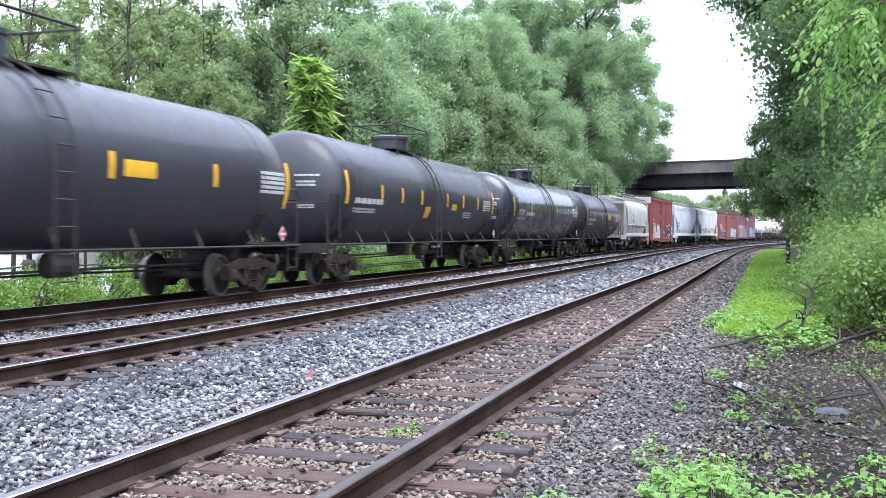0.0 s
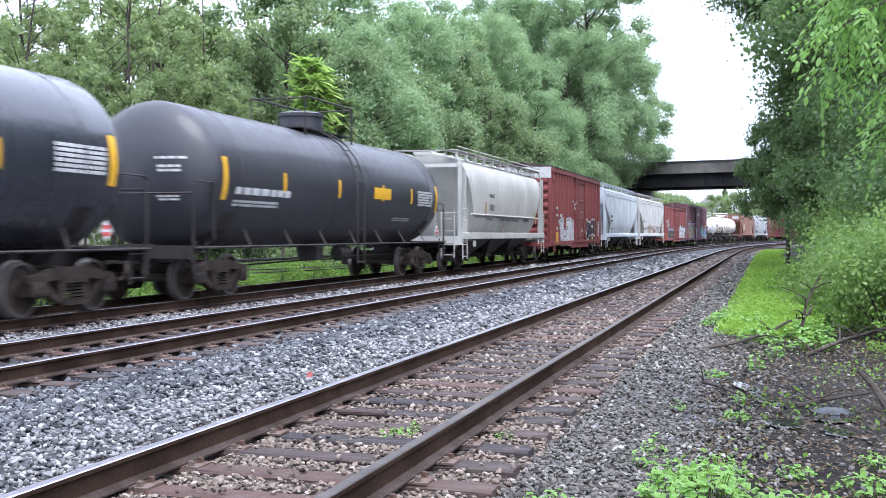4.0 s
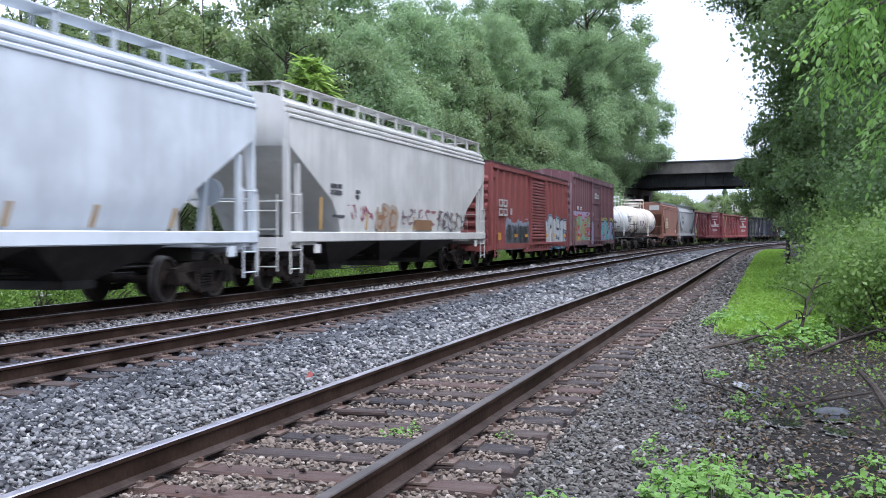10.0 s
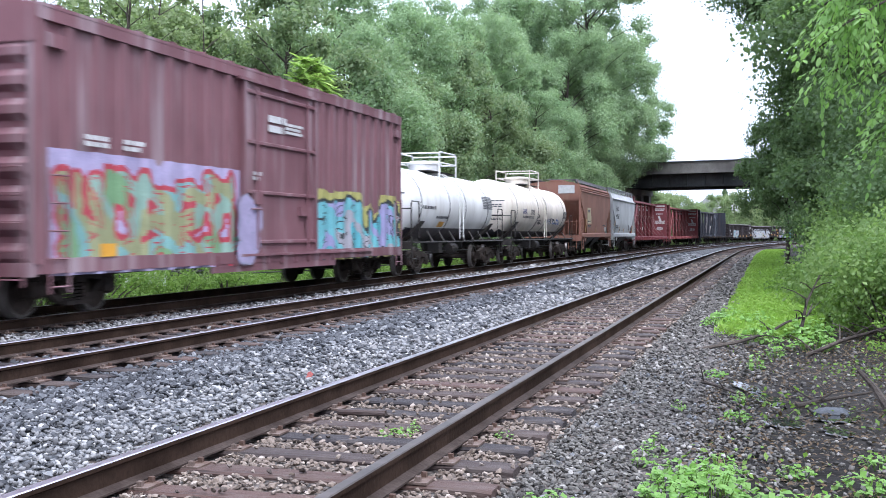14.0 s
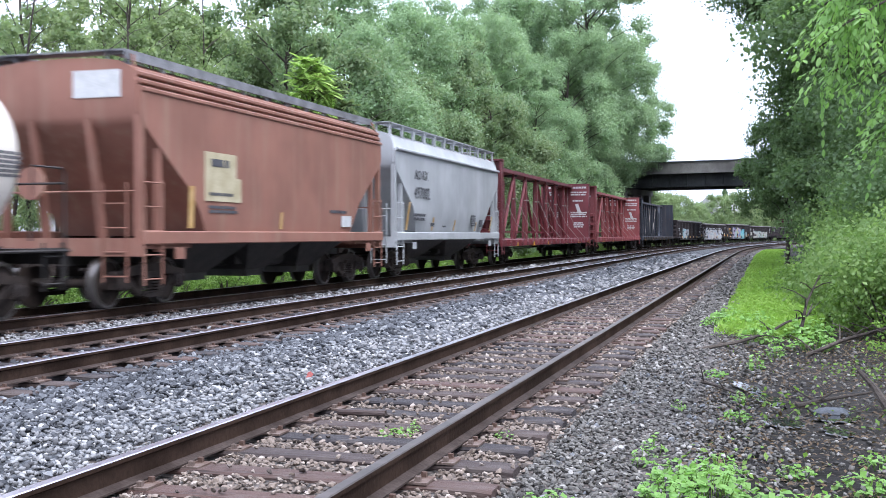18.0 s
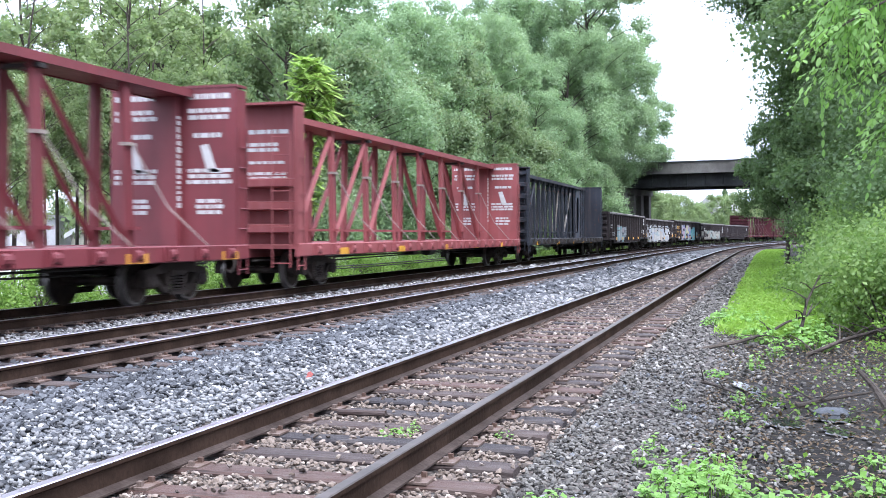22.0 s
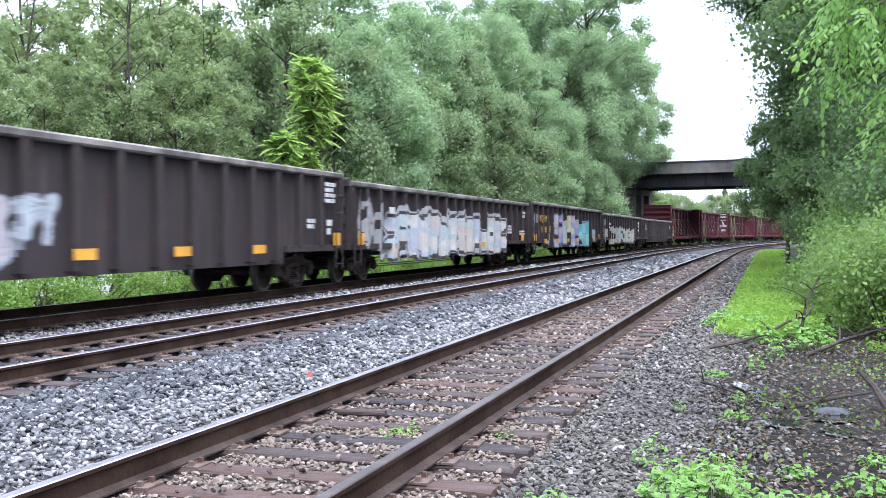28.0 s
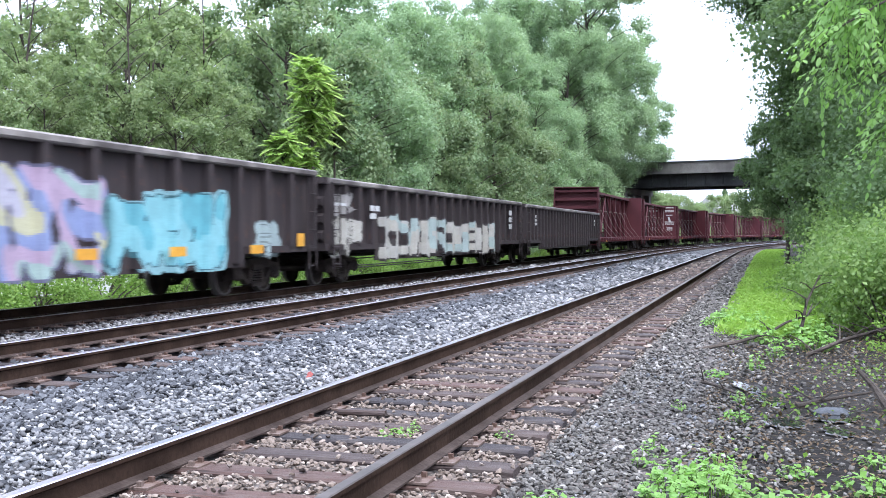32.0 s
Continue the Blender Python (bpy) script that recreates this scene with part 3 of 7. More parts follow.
def coupler_mesh():
    sh = Shape().bevel_box(-0.55, 0.02, -0.08, 0.08, 0.76, 0.96, 0.02).box(-0.06, 0.16, -0.19, 0.10, 0.72, 1.0).box(0.02, 0.24, 0.10, 0.19, 0.74, 0.98)
    sh.rod([(-0.3, 0.12, 0.9), (-0.1, 0.3, 0.6), (0.1, 0.3, 0.42), (0.22, 0.2, 0.5)], 0.03)
    me = sh.mesh("coupler")
    me.materials.append(M_TRUCK)
    return me


def running_gear(car, length, half, sill=True, mat=None):
    """Bogies, couplers, brake gear and the centre sill of a car that is length metres over its couplers."""
    bogie(car, -half), bogie(car, half)
    for d in (-1, 1):
        c = part("coupler", kept("coupler", coupler_mesh), None, car)
        c.location = (d * (length / 2 - 0.18), 0, 0)
        if d < 0:
            c.rotation_euler = (0, 0, math.pi)
    if sill:
        e = length / 2 - 0.55
        part("centre_sill", Shape().box(-e, e, -0.2, 0.2, 0.72, 1.02), mat or M_STEEL_DK, car)
    br = Shape().turned([(-0.35, 0.16), (-0.3, 0.2), (0.3, 0.2), (0.35, 0.16)], (1.2, -0.55, 0.75), "x", 12)
    br.rod([(-half + 1.2, -0.3, 0.55), (-1.5, -0.35, 0.6), (1.5, -0.35, 0.6), (half - 1.2, -0.3, 0.55)], 0.02)
    br.rod([(-length / 2 + 0.8, -0.45, 0.66), (length / 2 - 0.8, -0.45, 0.66)], 0.025).box(-0.9, -0.5, -0.75, -0.35, 0.62, 0.95)
    part("brake_gear", br, M_STEEL_DK, car)


def ladder(sh, x, y, z0, z1, w=0.4, axis="x", gap=0.4, r=0.014):
    """Two stiles and rungs; the rungs lie along x or y."""
    a, b = ((x - w / 2, y), (x + w / 2, y)) if axis == "x" else ((x, y - w / 2), (x, y + w / 2))
    sh.rod([(*a, z0), (*a, z1)], r * 1.3, 5).rod([(*b, z0), (*b, z1)], r * 1.3, 5)
    z = z0 + 0.1
    while z < z1:
        sh.rod([(*a, z), (*b, z)], r, 5)
        z += gap


def bars(sh, x0, x1, z0, z1, rows, y, seed=0, fill=0.9):
    """Stencilled lines that cannot be read, as short bars."""
    r = random.Random(seed)
    h = (z1 - z0) / rows
    for k in range(rows):
        x, end = x0, x0 + (x1 - x0) * (fill if k % 2 else 1.0) * r.uniform(0.75, 1.0)
        while x < end:
            w = min(r.uniform(1.0, 3.2) * h, end - x)
            sh.box(x, x + w, y - 0.004, y + 0.004, z1 - (k + 0.8) * h, z1 - k * h - 0.1 * h)
            x += w + 0.4 * h


def words(text, size, x, z, y, material, car, name="lettering", lean=0.0):
    """Painted letters on the side, upright, reading along the car."""
    cu = bpy.data.curves.new(name, "FONT")
    cu.body, cu.size, cu.extrude, cu.resolution_u = text, size, 0.003, 2
    ob = new(name, cu)
    me = bpy.data.meshes.new_from_object(ob)
    bpy.data.objects.remove(ob)
    me.transform(Matrix.Translation((x, y, z)) @ pose(0, 0, 0, 90 + lean, 0, 0))
    me.materials.append(material)
    return part(name, me, None, car)


def pieces(name, make, spots, material, parent, label=""):
    """Alike pieces: one shared mesh, one object at each spot (x, y, z)."""
    me = make.mesh(name)
    me.materials.append(material)
    out = []
    for p in spots:
        ob = part(name, me, None, parent, label)
        ob.location = p
        out.append(ob)
    return out


def rounded(pts):
    """A smooth curve through a stroke's points."""
    q = [np.array(p) for p in pts]
    q = [2 * q[0] - q[1]] + q + [2 * q[-1] - q[-2]]
    out = []
    for a, b, c, d in zip(q, q[1:], q[2:], q[3:]):
        for t in (0.0, 0.25, 0.5, 0.75):
            out.append(tuple(0.5 * (2 * b + (c - a) * t + (2 * a - 5 * b + 4 * c - d) * t * t + (3 * b - a - 3 * c + d) * t ** 3)))
    return out + [tuple(q[-2])]


LOOPS = [[(0.85, 0.8), (0.5, 1.0), (0.15, 0.8), (0.45, 0.52), (0.85, 0.28), (0.5, 0.0), (0.12, 0.2)], [(0.5, 1.0), (0.1, 0.75), (0.1, 0.25), (0.5, 0.0), (0.9, 0.25), (0.9, 0.75), (0.5, 1.0)],
         [(0.15, 0.5), (0.85, 0.55), (0.75, 0.95), (0.3, 0.95), (0.1, 0.5), (0.35, 0.05), (0.9, 0.15)], [(0.15, 1.0), (0.15, 0.0), (0.8, 0.1), (0.85, 0.45), (0.2, 0.55), (0.75, 0.7), (0.7, 0.98), (0.15, 1.0)]]
GLYPHS = [[(0.15, 0.0), (0.15, 1.0)], [(0.85, 0.0), (0.85, 1.0)], [(0.1, 0.95), (0.9, 0.95)], [(0.15, 0.5), (0.8, 0.52)], [(0.1, 0.05), (0.9, 0.05)], [(0.15, 1.0), (0.85, 0.0)], [(0.1, 0.0), (0.9, 1.0)],
          [(0.2, 1.0), (0.85, 0.78), (0.2, 0.52)], [(0.2, 0.5), (0.9, 0.25), (0.15, 0.0)], [(0.9, 0.85), (0.3, 0.95), (0.12, 0.5), (0.35, 0.05), (0.9, 0.15)], [(0.15, 1.0), (0.2, 0.15), (0.5, 0.0), (0.8, 0.15), (0.85, 1.0)], [(0.5, 0.0), (0.5, 1.0)]]


def ribbed(flat, out, spots, a=0.13, b=0.07):
    """How far the side stands out at x: flat sheet with pressed posts at the spots."""
    spots = np.asarray(sorted(spots))

    def at(x):
        d = np.abs(x[:, None] - spots[None]).min(1) if len(spots) else np.full(len(x), 9.0)
        return flat + out * np.clip((a + 0.02 - d) / (a - b), 0, 1)
    return at


def graffiti(car, x0, x1, z0, z1, n, fills, line, seed, at, thick=0.11, halo=None, label="", cell=0.025, rim=0.05, gloss=True, haze_w=0.13, bubbles=False):
    """A sprayed piece: fat overlapping strokes with a dark rim and a haze of colour, following the ribs of the side."""
    g = np.random.default_rng(seed)
    nx, nz = int((x1 - x0 + 0.5) / cell), int((z1 - z0 + 0.4) / cell)
    xs, zs = x0 - 0.25 + cell * np.arange(nx + 1), z0 - 0.1 + cell * np.arange(nz + 1)
    X, Z = np.meshgrid((xs[:-1] + xs[1:]) / 2, (zs[:-1] + zs[1:]) / 2)
    d = np.full(X.shape, 9.0)
    gw = (x1 - x0) / n
    for i in range(n):
        lean = g.uniform(-0.18, 0.18)
        up, down = g.uniform(-0.12, 0.12), g.uniform(-0.05, 0.08)
        pick = [GLYPHS[k] for k in g.choice(len(GLYPHS), 4 if thick > 0.06 else 2, replace=False)]
        if bubbles:
            pick = [LOOPS[int(g.integers(len(LOOPS)))]]
        for st in pick:
            st = [(u + g.uniform(-0.08, 0.08), v) for u, v in st]
            if len(st) == 2:
                st = [st[0], ((st[0][0] + st[1][0]) / 2 + g.uniform(-0.1, 0.1), (st[0][1] + st[1][1]) / 2 + g.uniform(-0.06, 0.06)), st[1]]
            st = rounded(st)
            pts = [(x0 + gw * (i + u * 1.12 - 0.06) + lean * (v - 0.5), z0 + thick + (z1 - z0 - 2 * thick) * (v * (1 + up - down) + down)) for u, v in st]
            for (ax, az), (bx, bz) in zip(pts, pts[1:]):
                vx, vz = bx - ax, bz - az
                t = np.clip(((X - ax) * vx + (Z - az) * vz) / (vx * vx + vz * vz + 1e-9), 0, 1)
                wide = 1 + 0.5 * (t - 0.5) * g.uniform(-1, 1)
                d = np.minimum(d, np.hypot(X - ax - t * vx, Z - az - t * vz) / wide)
    ph = g.uniform(0, 6, 6)
    d = d + 0.018 * np.sin(X * 9 + ph[0] + 2 * np.sin(Z * 5)) + 0.014 * np.sin(Z * 17 + ph[1] + X * 4)
    tone = np.sin(X * 1.9 + ph[2]) + np.sin(Z * 3.1 + X * 0.7 + ph[3]) + 0.5 * np.sin(X * 5.3 + Z * 4 + ph[4])
    band = ((tone + 2.5) / 5.0 * len(fills) * 1.2).astype(int) % len(fills)
    idx = np.where(d < thick, band, -1)
    mats = [spray(f) for f in fills]
    if rim:
        idx = np.where((idx < 0) & (d < thick + rim), len(fills), idx)
        mats.append(spray(line))
        shine = gloss & (idx >= 0) & (idx < len(fills)) & (np.abs(d - thick * 0.45) < 0.012) & (np.sin(X * 7 + ph[5]) > 0.2)
        idx = np.where(shine, len(fills), idx)
    if halo is not None:
        haze = d + 0.05 * np.sin(X * 3 + ph[5]) + 0.04 * np.sin(Z * 6 + ph[0])
        idx = np.where((idx < 0) & (haze < thick + rim + haze_w), len(mats), idx)
        mats.append(spray(halo))
    rows, cols = np.nonzero(idx >= 0)
    w = nx + 1
    quads = np.stack([rows * w + cols, rows * w + cols + 1, (rows + 1) * w + cols + 1, (rows + 1) * w + cols], 1)
    used, inv = np.unique(quads, return_inverse=True)
    vx = xs[used % w]
    verts = np.stack([vx, -at(vx) - 0.006, zs[used // w]], 1)
    me = bpy.data.meshes.new("graffiti")
    me.from_pydata(verts.tolist(), [], inv.reshape(quads.shape).tolist())
    for m in mats:
        me.materials.append(m)
    me.polygons.foreach_set("material_index", idx[rows, cols].astype(np.int32))
    me.update()
    return part("graffiti", me, None, car, label)


def add_car(name, label, category, centre, half):
    car = place_thing(name, Matrix(), label, category, "cars of the freight train")
    TRAIN.append((car, centre, half))
    return car


def tank_shell(length, r, zc, head=0.62, dip=0.0):
    sh = Shape()
    e = length / 2
    prof = [(-e + head * (1 - math.cos(math.pi / 2 * k / 7)), r * math.sin(math.pi / 2 * k / 7)) for k in range(1, 8)]
    line = [(-e, 0.02)] + prof + [(x, r) for x in np.linspace(-e + head, e - head, 13)[1:-1]] + [(-x, q) for x, q in prof[::-1]] + [(e, 0.02)]
    sh.turned(line, (0, 0, zc), "x", 56)
    sh.smooth = True
    return sh


def on_tank(sh, x0, x1, a0, a1, r, zc, out=0.006, n=8):
    """A strip on the near side of the shell between two angles (0 is level, 90 the top)."""
    rr = r + out
    ring = lambda x: [(x, -rr * math.cos(a), zc + rr * math.sin(a)) for a in np.radians(np.linspace(a0, a1, n))]
    sh.loft([ring(x0), ring(x1)], closed=False)


def tank_car(name, label, centre, length, r=1.45, zc=2.38, mat=None, low=None, low_z=0.0, stripes=(), panels=(), texts=(), dome_h=0.35, cage=False, metal=None, half=None, feet=None):
    half = half or length / 2 - 2.35
    metal = metal or M_STEEL_DK
    car = add_car(name, label, "tank car", centre, half)
    shell_l = length - 2.2
    me = tank_shell(shell_l, r, zc).mesh("tank")
    me.materials.append(mat)
    if low:
        me.materials.append(low)
        me.polygons.foreach_set("material_index", [1 if p.center.z < low_z else 0 for p in me.polygons])
    part("tank", me, None, car)
    for x in (-half + 0.2, half - 0.2, -1.0, 1.0):
        rings = Shape().loft([[(x + dx, (r + o) * math.cos(a), zc + (r + o) * math.sin(a)) for a in np.linspace(0, math.tau, 40)[:-1]] for dx, o in ((-0.03, 0.0), (-0.02, 0.012), (0.02, 0.012), (0.03, 0.0))])
        part("weld_band", rings, low or mat, car)
    # saddles and end platforms
    e = length / 2 - 0.75
    for d in (-1, 1):
        sd = Shape()
        zl = zc - r * 0.72
        for y in (-1, 1):
            sd.loft([[(d * half + x, y * yy, zz) for x, yy, zz in ((-0.18, 0.25, 0.80), (0.18, 0.25, 0.80), (0.22, 1.05, zl), (-0.22, 1.05, zl))],
                     [(d * half + x, y * yy, zz) for x, yy, zz in ((-0.18, 0.30, 0.74), (0.18, 0.30, 0.74), (0.22, 1.28, zl + 0.32), (-0.22, 1.28, zl + 0.32))]], caps=True)
        part("saddle", sd, metal, car)
        st = Shape().box(d * (half - 0.5), d * e, -0.24, 0.24, 0.70, 1.06).box(d * (e - 0.62), d * (e + 0.0), -1.38, 1.38, 0.98, 1.03).box(d * (e - 0.05), d * (e + 0.02), -1.38, 1.38, 0.80, 1.03)
        part("end_platform", st, metal, car)
        hr = Shape()
        for y in (-1.36, 1.36):
            hr.rod([(d * (e - 0.02), y, 0.55), (d * (e - 0.02), y, 2.15), (d * (e - 0.1), y, 2.22), (d * (e - 0.75), y, 2.22), (d * (e - 0.8), y, 1.15)], 0.022)
            ladder(hr, d * (e - 0.3), y, 0.42, 1.12, 0.42)
        hr.rod([(d * e, -1.36, 2.0), (d * e, 1.36, 2.0)], 0.02)
        part("handrail", hr, metal, car, "bent steel grab rail")
    sr = Shape()
    for y in (-1.42, 1.42):
        sr.rod([(-e, y, 1.0), (e, y, 1.0)], 0.025)
        for x in np.linspace(-half + 0.6, half - 0.6, 7):
            sr.rod([(x, y, 1.0), (x + 0.18, y * 0.82, 1.34)], 0.02, 5)
    part("side_rail", sr, metal, car, "long side handrail under the tank")
    # centre ladder, dome, walkway
    for y in (-1, 1):
        ld = Shape()
        for k in range(9):
            z = 0.55 + 0.4 * k
            yy = r + 0.12 if z < zc else math.sqrt(max((r + 0.1) ** 2 - (z - zc) ** 2, 0.05))
            if z < zc + r * 0.86 and not (cage and z < 1.2):
                ld.rod([(-0.23, y * yy, z), (0.23, y * yy, z)], 0.014, 5)
        for x in (-0.23, 0.23):
            ld.rod([(x, y * (r + 0.12), 1.1 if cage else 0.5), (x, y * (r + 0.12), zc)] + [(x, y * (r + 0.1) * math.cos(a), zc + (r + 0.1) * math.sin(a)) for a in np.radians([15, 30, 45, 60, 72])], 0.022, 5)
        part("ladder", ld, metal if not cage else mat, car)
    top = zc + r
    dm = Shape().turned([(-0.15, 0.56), (dome_h, 0.56), (dome_h + 0.02, 0.60), (dome_h + 0.10, 0.60), (dome_h + 0.14, 0.5)], (-0.15, 0, top), "z", 24)
    dm.smooth = True
    part("dome", dm, mat, car, "round manway dome")
    wk = Shape().box(-1.6, 1.6, -0.62, -0.24, top - 0.02, top + 0.02).box(-1.6, 1.6, 0.24, 0.62, top - 0.02, top + 0.02).box(0.62, 1.0, -0.62, 0.62, top - 0.02, top + 0.02)
    part("walkway", wk, metal, car)
    rl = Shape()
    hh, xa, rr, y = (0.62, 1.0, 0.028, 0.8) if cage else (0.70, 1.5, 0.026, 0.72)
    for yy in (-y, y):
        rl.rod([(-xa, yy, top - 0.35), (-xa, yy, top + hh), (-xa + 0.06, yy, top + hh + 0.04), (xa - 0.06, yy, top + hh + 0.04), (xa, yy, top + hh), (xa, yy, top - 0.35)], rr)
        if cage:
            rl.rod([(-xa, yy, top + 0.3), (xa, yy, top + 0.3)], rr)
    for x in (-xa, xa):
        rl.rod([(x, -y, top + hh), (x, y, top + hh)], rr)
        if cage:
            rl.rod([(x, -y, top + 0.3), (x, y, top + 0.3)], rr)
    part("safety_rail", rl, metal if not cage else mat, car, "railing round the dome")
    ot = Shape().turned([(-0.35, 0.12), (-0.25, 0.16), (0.1, 0.2)], (0.0, 0, zc - r), "z", 12)
    part("bottom_valve", ot, M_STEEL_DK, car)
    for x, w, a0, a1 in stripes:
        s = Shape()
        on_tank(s, x - w / 2, x + w / 2, a0, a1, r, zc)
        part("reflector", s, M_YELLOW, car, "yellow reflective strip")
    for x0, x1, a0, a1, m in panels:
        s = Shape()
        on_tank(s, x0, x1, a0, a1, r, zc, 0.004)
        part("placard", s, m, car)
    rnd = random.Random(int(centre))
    for x0, x1, a0, a1, rows in texts:
        s = Shape()
        step = (a1 - a0) / rows
        for k in range(rows):
            x = x0
            while x < x1:
                w = min(rnd.uniform(0.8, 2.0) * r * math.radians(step), x1 - x)
                on_tank(s, x, x + w, a0 + step * (k + 0.15), a0 + step * (k + 0.85), r, zc, 0.007, 3)
                x += w + 0.35 * r * math.radians(step)
        part("stencil", s, M_BLACKMARK if low else M_WHITE, car, "unreadable stencilled lines")
    # lines on the domed head that leads
    for y0, y1, z0, z1, rows in ((-0.95, -0.35, 0.28, 0.36, 1), (-0.85, -0.4, 0.04, 0.2, 2), (-0.8, -0.4, -0.5, -0.38, 2)):
        s = Shape()
        for k in range(rows):
            y = y0
            while y < y1:
                q = min(y + rnd.uniform(0.06, 0.2), y1)
                za, zb = z0 + (z1 - z0) * k / rows, z0 + (z1 - z0) * (k + 0.6) / rows
                s.add([(-shell_l / 2 + 0.62 * (1 - math.sqrt(1 - (yy * yy + zz * zz) / (r * r))) - 0.012, yy, zc + zz) for yy, zz in ((y, za), (q, za), (q, zb), (y, zb))], [(0, 1, 2, 3)])
                y = q + 0.03
        part("head_stencil", s, M_BLACKMARK if low else M_WHITE, car)
    running_gear(car, length, half, sill=False)
    return car


def level_body(levels):
    """A body given level by level: (z, half length, half width)."""
    sh = Shape()
    rings = [[(-x, -w, z), (x, -w, z), (x, w, z), (-x, w, z)] for z, x, w in levels]
    sh.loft(rings, caps=True)
    return sh


def hopper_car(name, label, centre, length, top, mat, style, bays=3, texts=(), marks=(), half=None, walk_mat=None, body=None, tuck=0.0, rise=0.24, board=1.18, chords=3, ridge=False, fascia=0.0):
    """Covered hopper: body cut off slantwise at its lower ends, open end frames, bays below."""
    half = half or length / 2 - 2.05
    car = add_car(name, label, "hopper car", centre, half)
    e = body or length / 2 - 0.62
    w = 1.58
    sill = 1.32
    lo = e - 3.05 if length > 15 else e - 2.2
    knee = sill + (top - sill) * 0.62
    if style == "round":
        lv = [(sill - 0.25, lo, 1.20), (sill + 0.1, lo + 0.2, 1.40), (sill + 0.5, lo + 0.45, 1.53), (sill + 1.0, lo + 0.8, w), (sill + 1.5, e - 1.05, w + 0.01), (knee + 0.2, e - 0.86, w - 0.01),
              (top - 0.45, e - 0.6, 1.5), (top - 0.22, e - 0.58, 1.36), (top - 0.08, e - 0.58, 1.1), (top, e - 0.58, 0.75), (top + 0.03, e - 0.58, 0.3)]
    else:
        lv = [(sill - 0.1, lo, w - 0.04 - tuck), (sill + 0.3, lo + 0.28, w - tuck * 0.55), (sill + 0.72, lo + 0.66, w), (knee, e - 0.06, w), (knee + 0.15, e, w), (top - 0.52, e, w), (top - 0.5, e, w - 0.02), (top - 0.12, e, 1.40), (top, e, 1.16), (top + 0.06, e, 0.6), (top + 0.07, e, 0.1)]
    body = level_body(lv)
    body.smooth = True
    part("body", body, mat, car)

    def tucked(z):
        return w if style == "round" else float(np.interp(z, [sill - 0.1, sill + 0.3, sill + 0.72], [w - 0.04 - tuck, w - tuck * 0.55, w]))

    if style != "round":
        for k in range(chords):
            yy = w + (0.03 if chords > 1 else 0.07) - 0.045 * k
            pieces("roof_chord", Shape().bevel_box(-e, e, -0.04, 0.04, 0.0, 0.085, 0.02), [(0, y * (yy - 0.04), top - 0.52 + 0.13 * k) for y in (-1, 1)], mat, car)
    if ridge:
        pieces("side_ridge", Shape().bevel_box(-lo - 1.0, lo + 1.0, -0.03, 0.03, -0.03, 0.03, 0.015), [(0, y * (w - 0.01), sill + 0.62) for y in (-1, 1)], mat, car)
    # slope sheets inside the open ends and side posts
    for d in (-1, 1):
        ends = Shape()
        for y in (-1.5, 1.5):
            ends.box(d * (e - 0.12), d * e, y - 0.06, y + 0.06, 0.95, top - 0.2 if style == "round" else knee + 0.25)
            ends.box(d * (e - 0.66), d * (e - 0.56), y - 0.05, y + 0.05, 0.95, top - 0.5 if style == "round" else knee - 0.35)
        if style == "round":
            ends.box(d * (e - 0.1), d * e, -1.5, 1.5, top - 0.42, top - 0.3)
        for y in (-0.55, 0.55):
            ends.loft([[(d * (e - 0.05) + dx, y + dy, knee + 0.1) for dx, dy in ((-0.06, -0.06), (0.06, -0.06), (0.06, 0.06), (-0.06, 0.06))],
                       [(d * (e - 0.45) + dx, y + dy, 1.1) for dx, dy in ((-0.06, -0.06), (0.06, -0.06), (0.06, 0.06), (-0.06, 0.06))]])
        ends.box(d * (e - 1.7), d * e, -1.5, 1.5, 1.0, 1.1).box(d * (e - 0.1), d * (e + 0.03), -1.58, 1.58, 0.88, 1.18)
        part("end_frame", ends, mat, car)
        for y in (-1, 1):
            lad = Shape()
            ladder(lad, d * (e - 0.32), y * (w + 0.02), 0.40, 2.15, 0.56)
            part("ladder", lad, mat, car)
            part("grab_rail", Shape().rod([(d * (e + 0.0), y * 1.5, knee + 0.2), (d * (e + 0.02), y * 1.5, top - 0.35), (d * (e - 0.12), y * 1.35, top + 0.1)], 0.022), mat, car)
        lad = Shape()
        ladder(lad, d * (e + 0.04), d * 1.1, 0.45, 2.1, 0.45, "y")
        part("ladder", lad, mat, car)
        part("hand_rail", Shape().rod([(d * (e - 0.02), -1.45, 1.95), (d * (e - 0.02), 1.45, 1.95)], 0.02), mat, car)
        bx = Shape().turned([(-0.03, 0.28), (0.03, 0.28)], (d * (e - 0.02), -0.55 * d, 2.1), "x", 16)
        part("brake_wheel", bx, mat, car)
    ss = Shape()
    for y in (-1, 1):
        ss.bevel_box(-e, e, min(y * (w - 0.06), y * (w + 0.05)), max(y * (w - 0.06), y * (w + 0.05)), sill - 0.25, sill - 0.02, 0.02)
        for x in (-half, half):
            ss.box(x - 0.16, x + 0.16, y * (w + 0.055) - 0.01, y * (w + 0.055) + 0.01, sill - 0.5, sill - 0.3)
    part("side_sill", ss, mat, car)
    span = 2 * lo + 0.6
    bw = span / bays
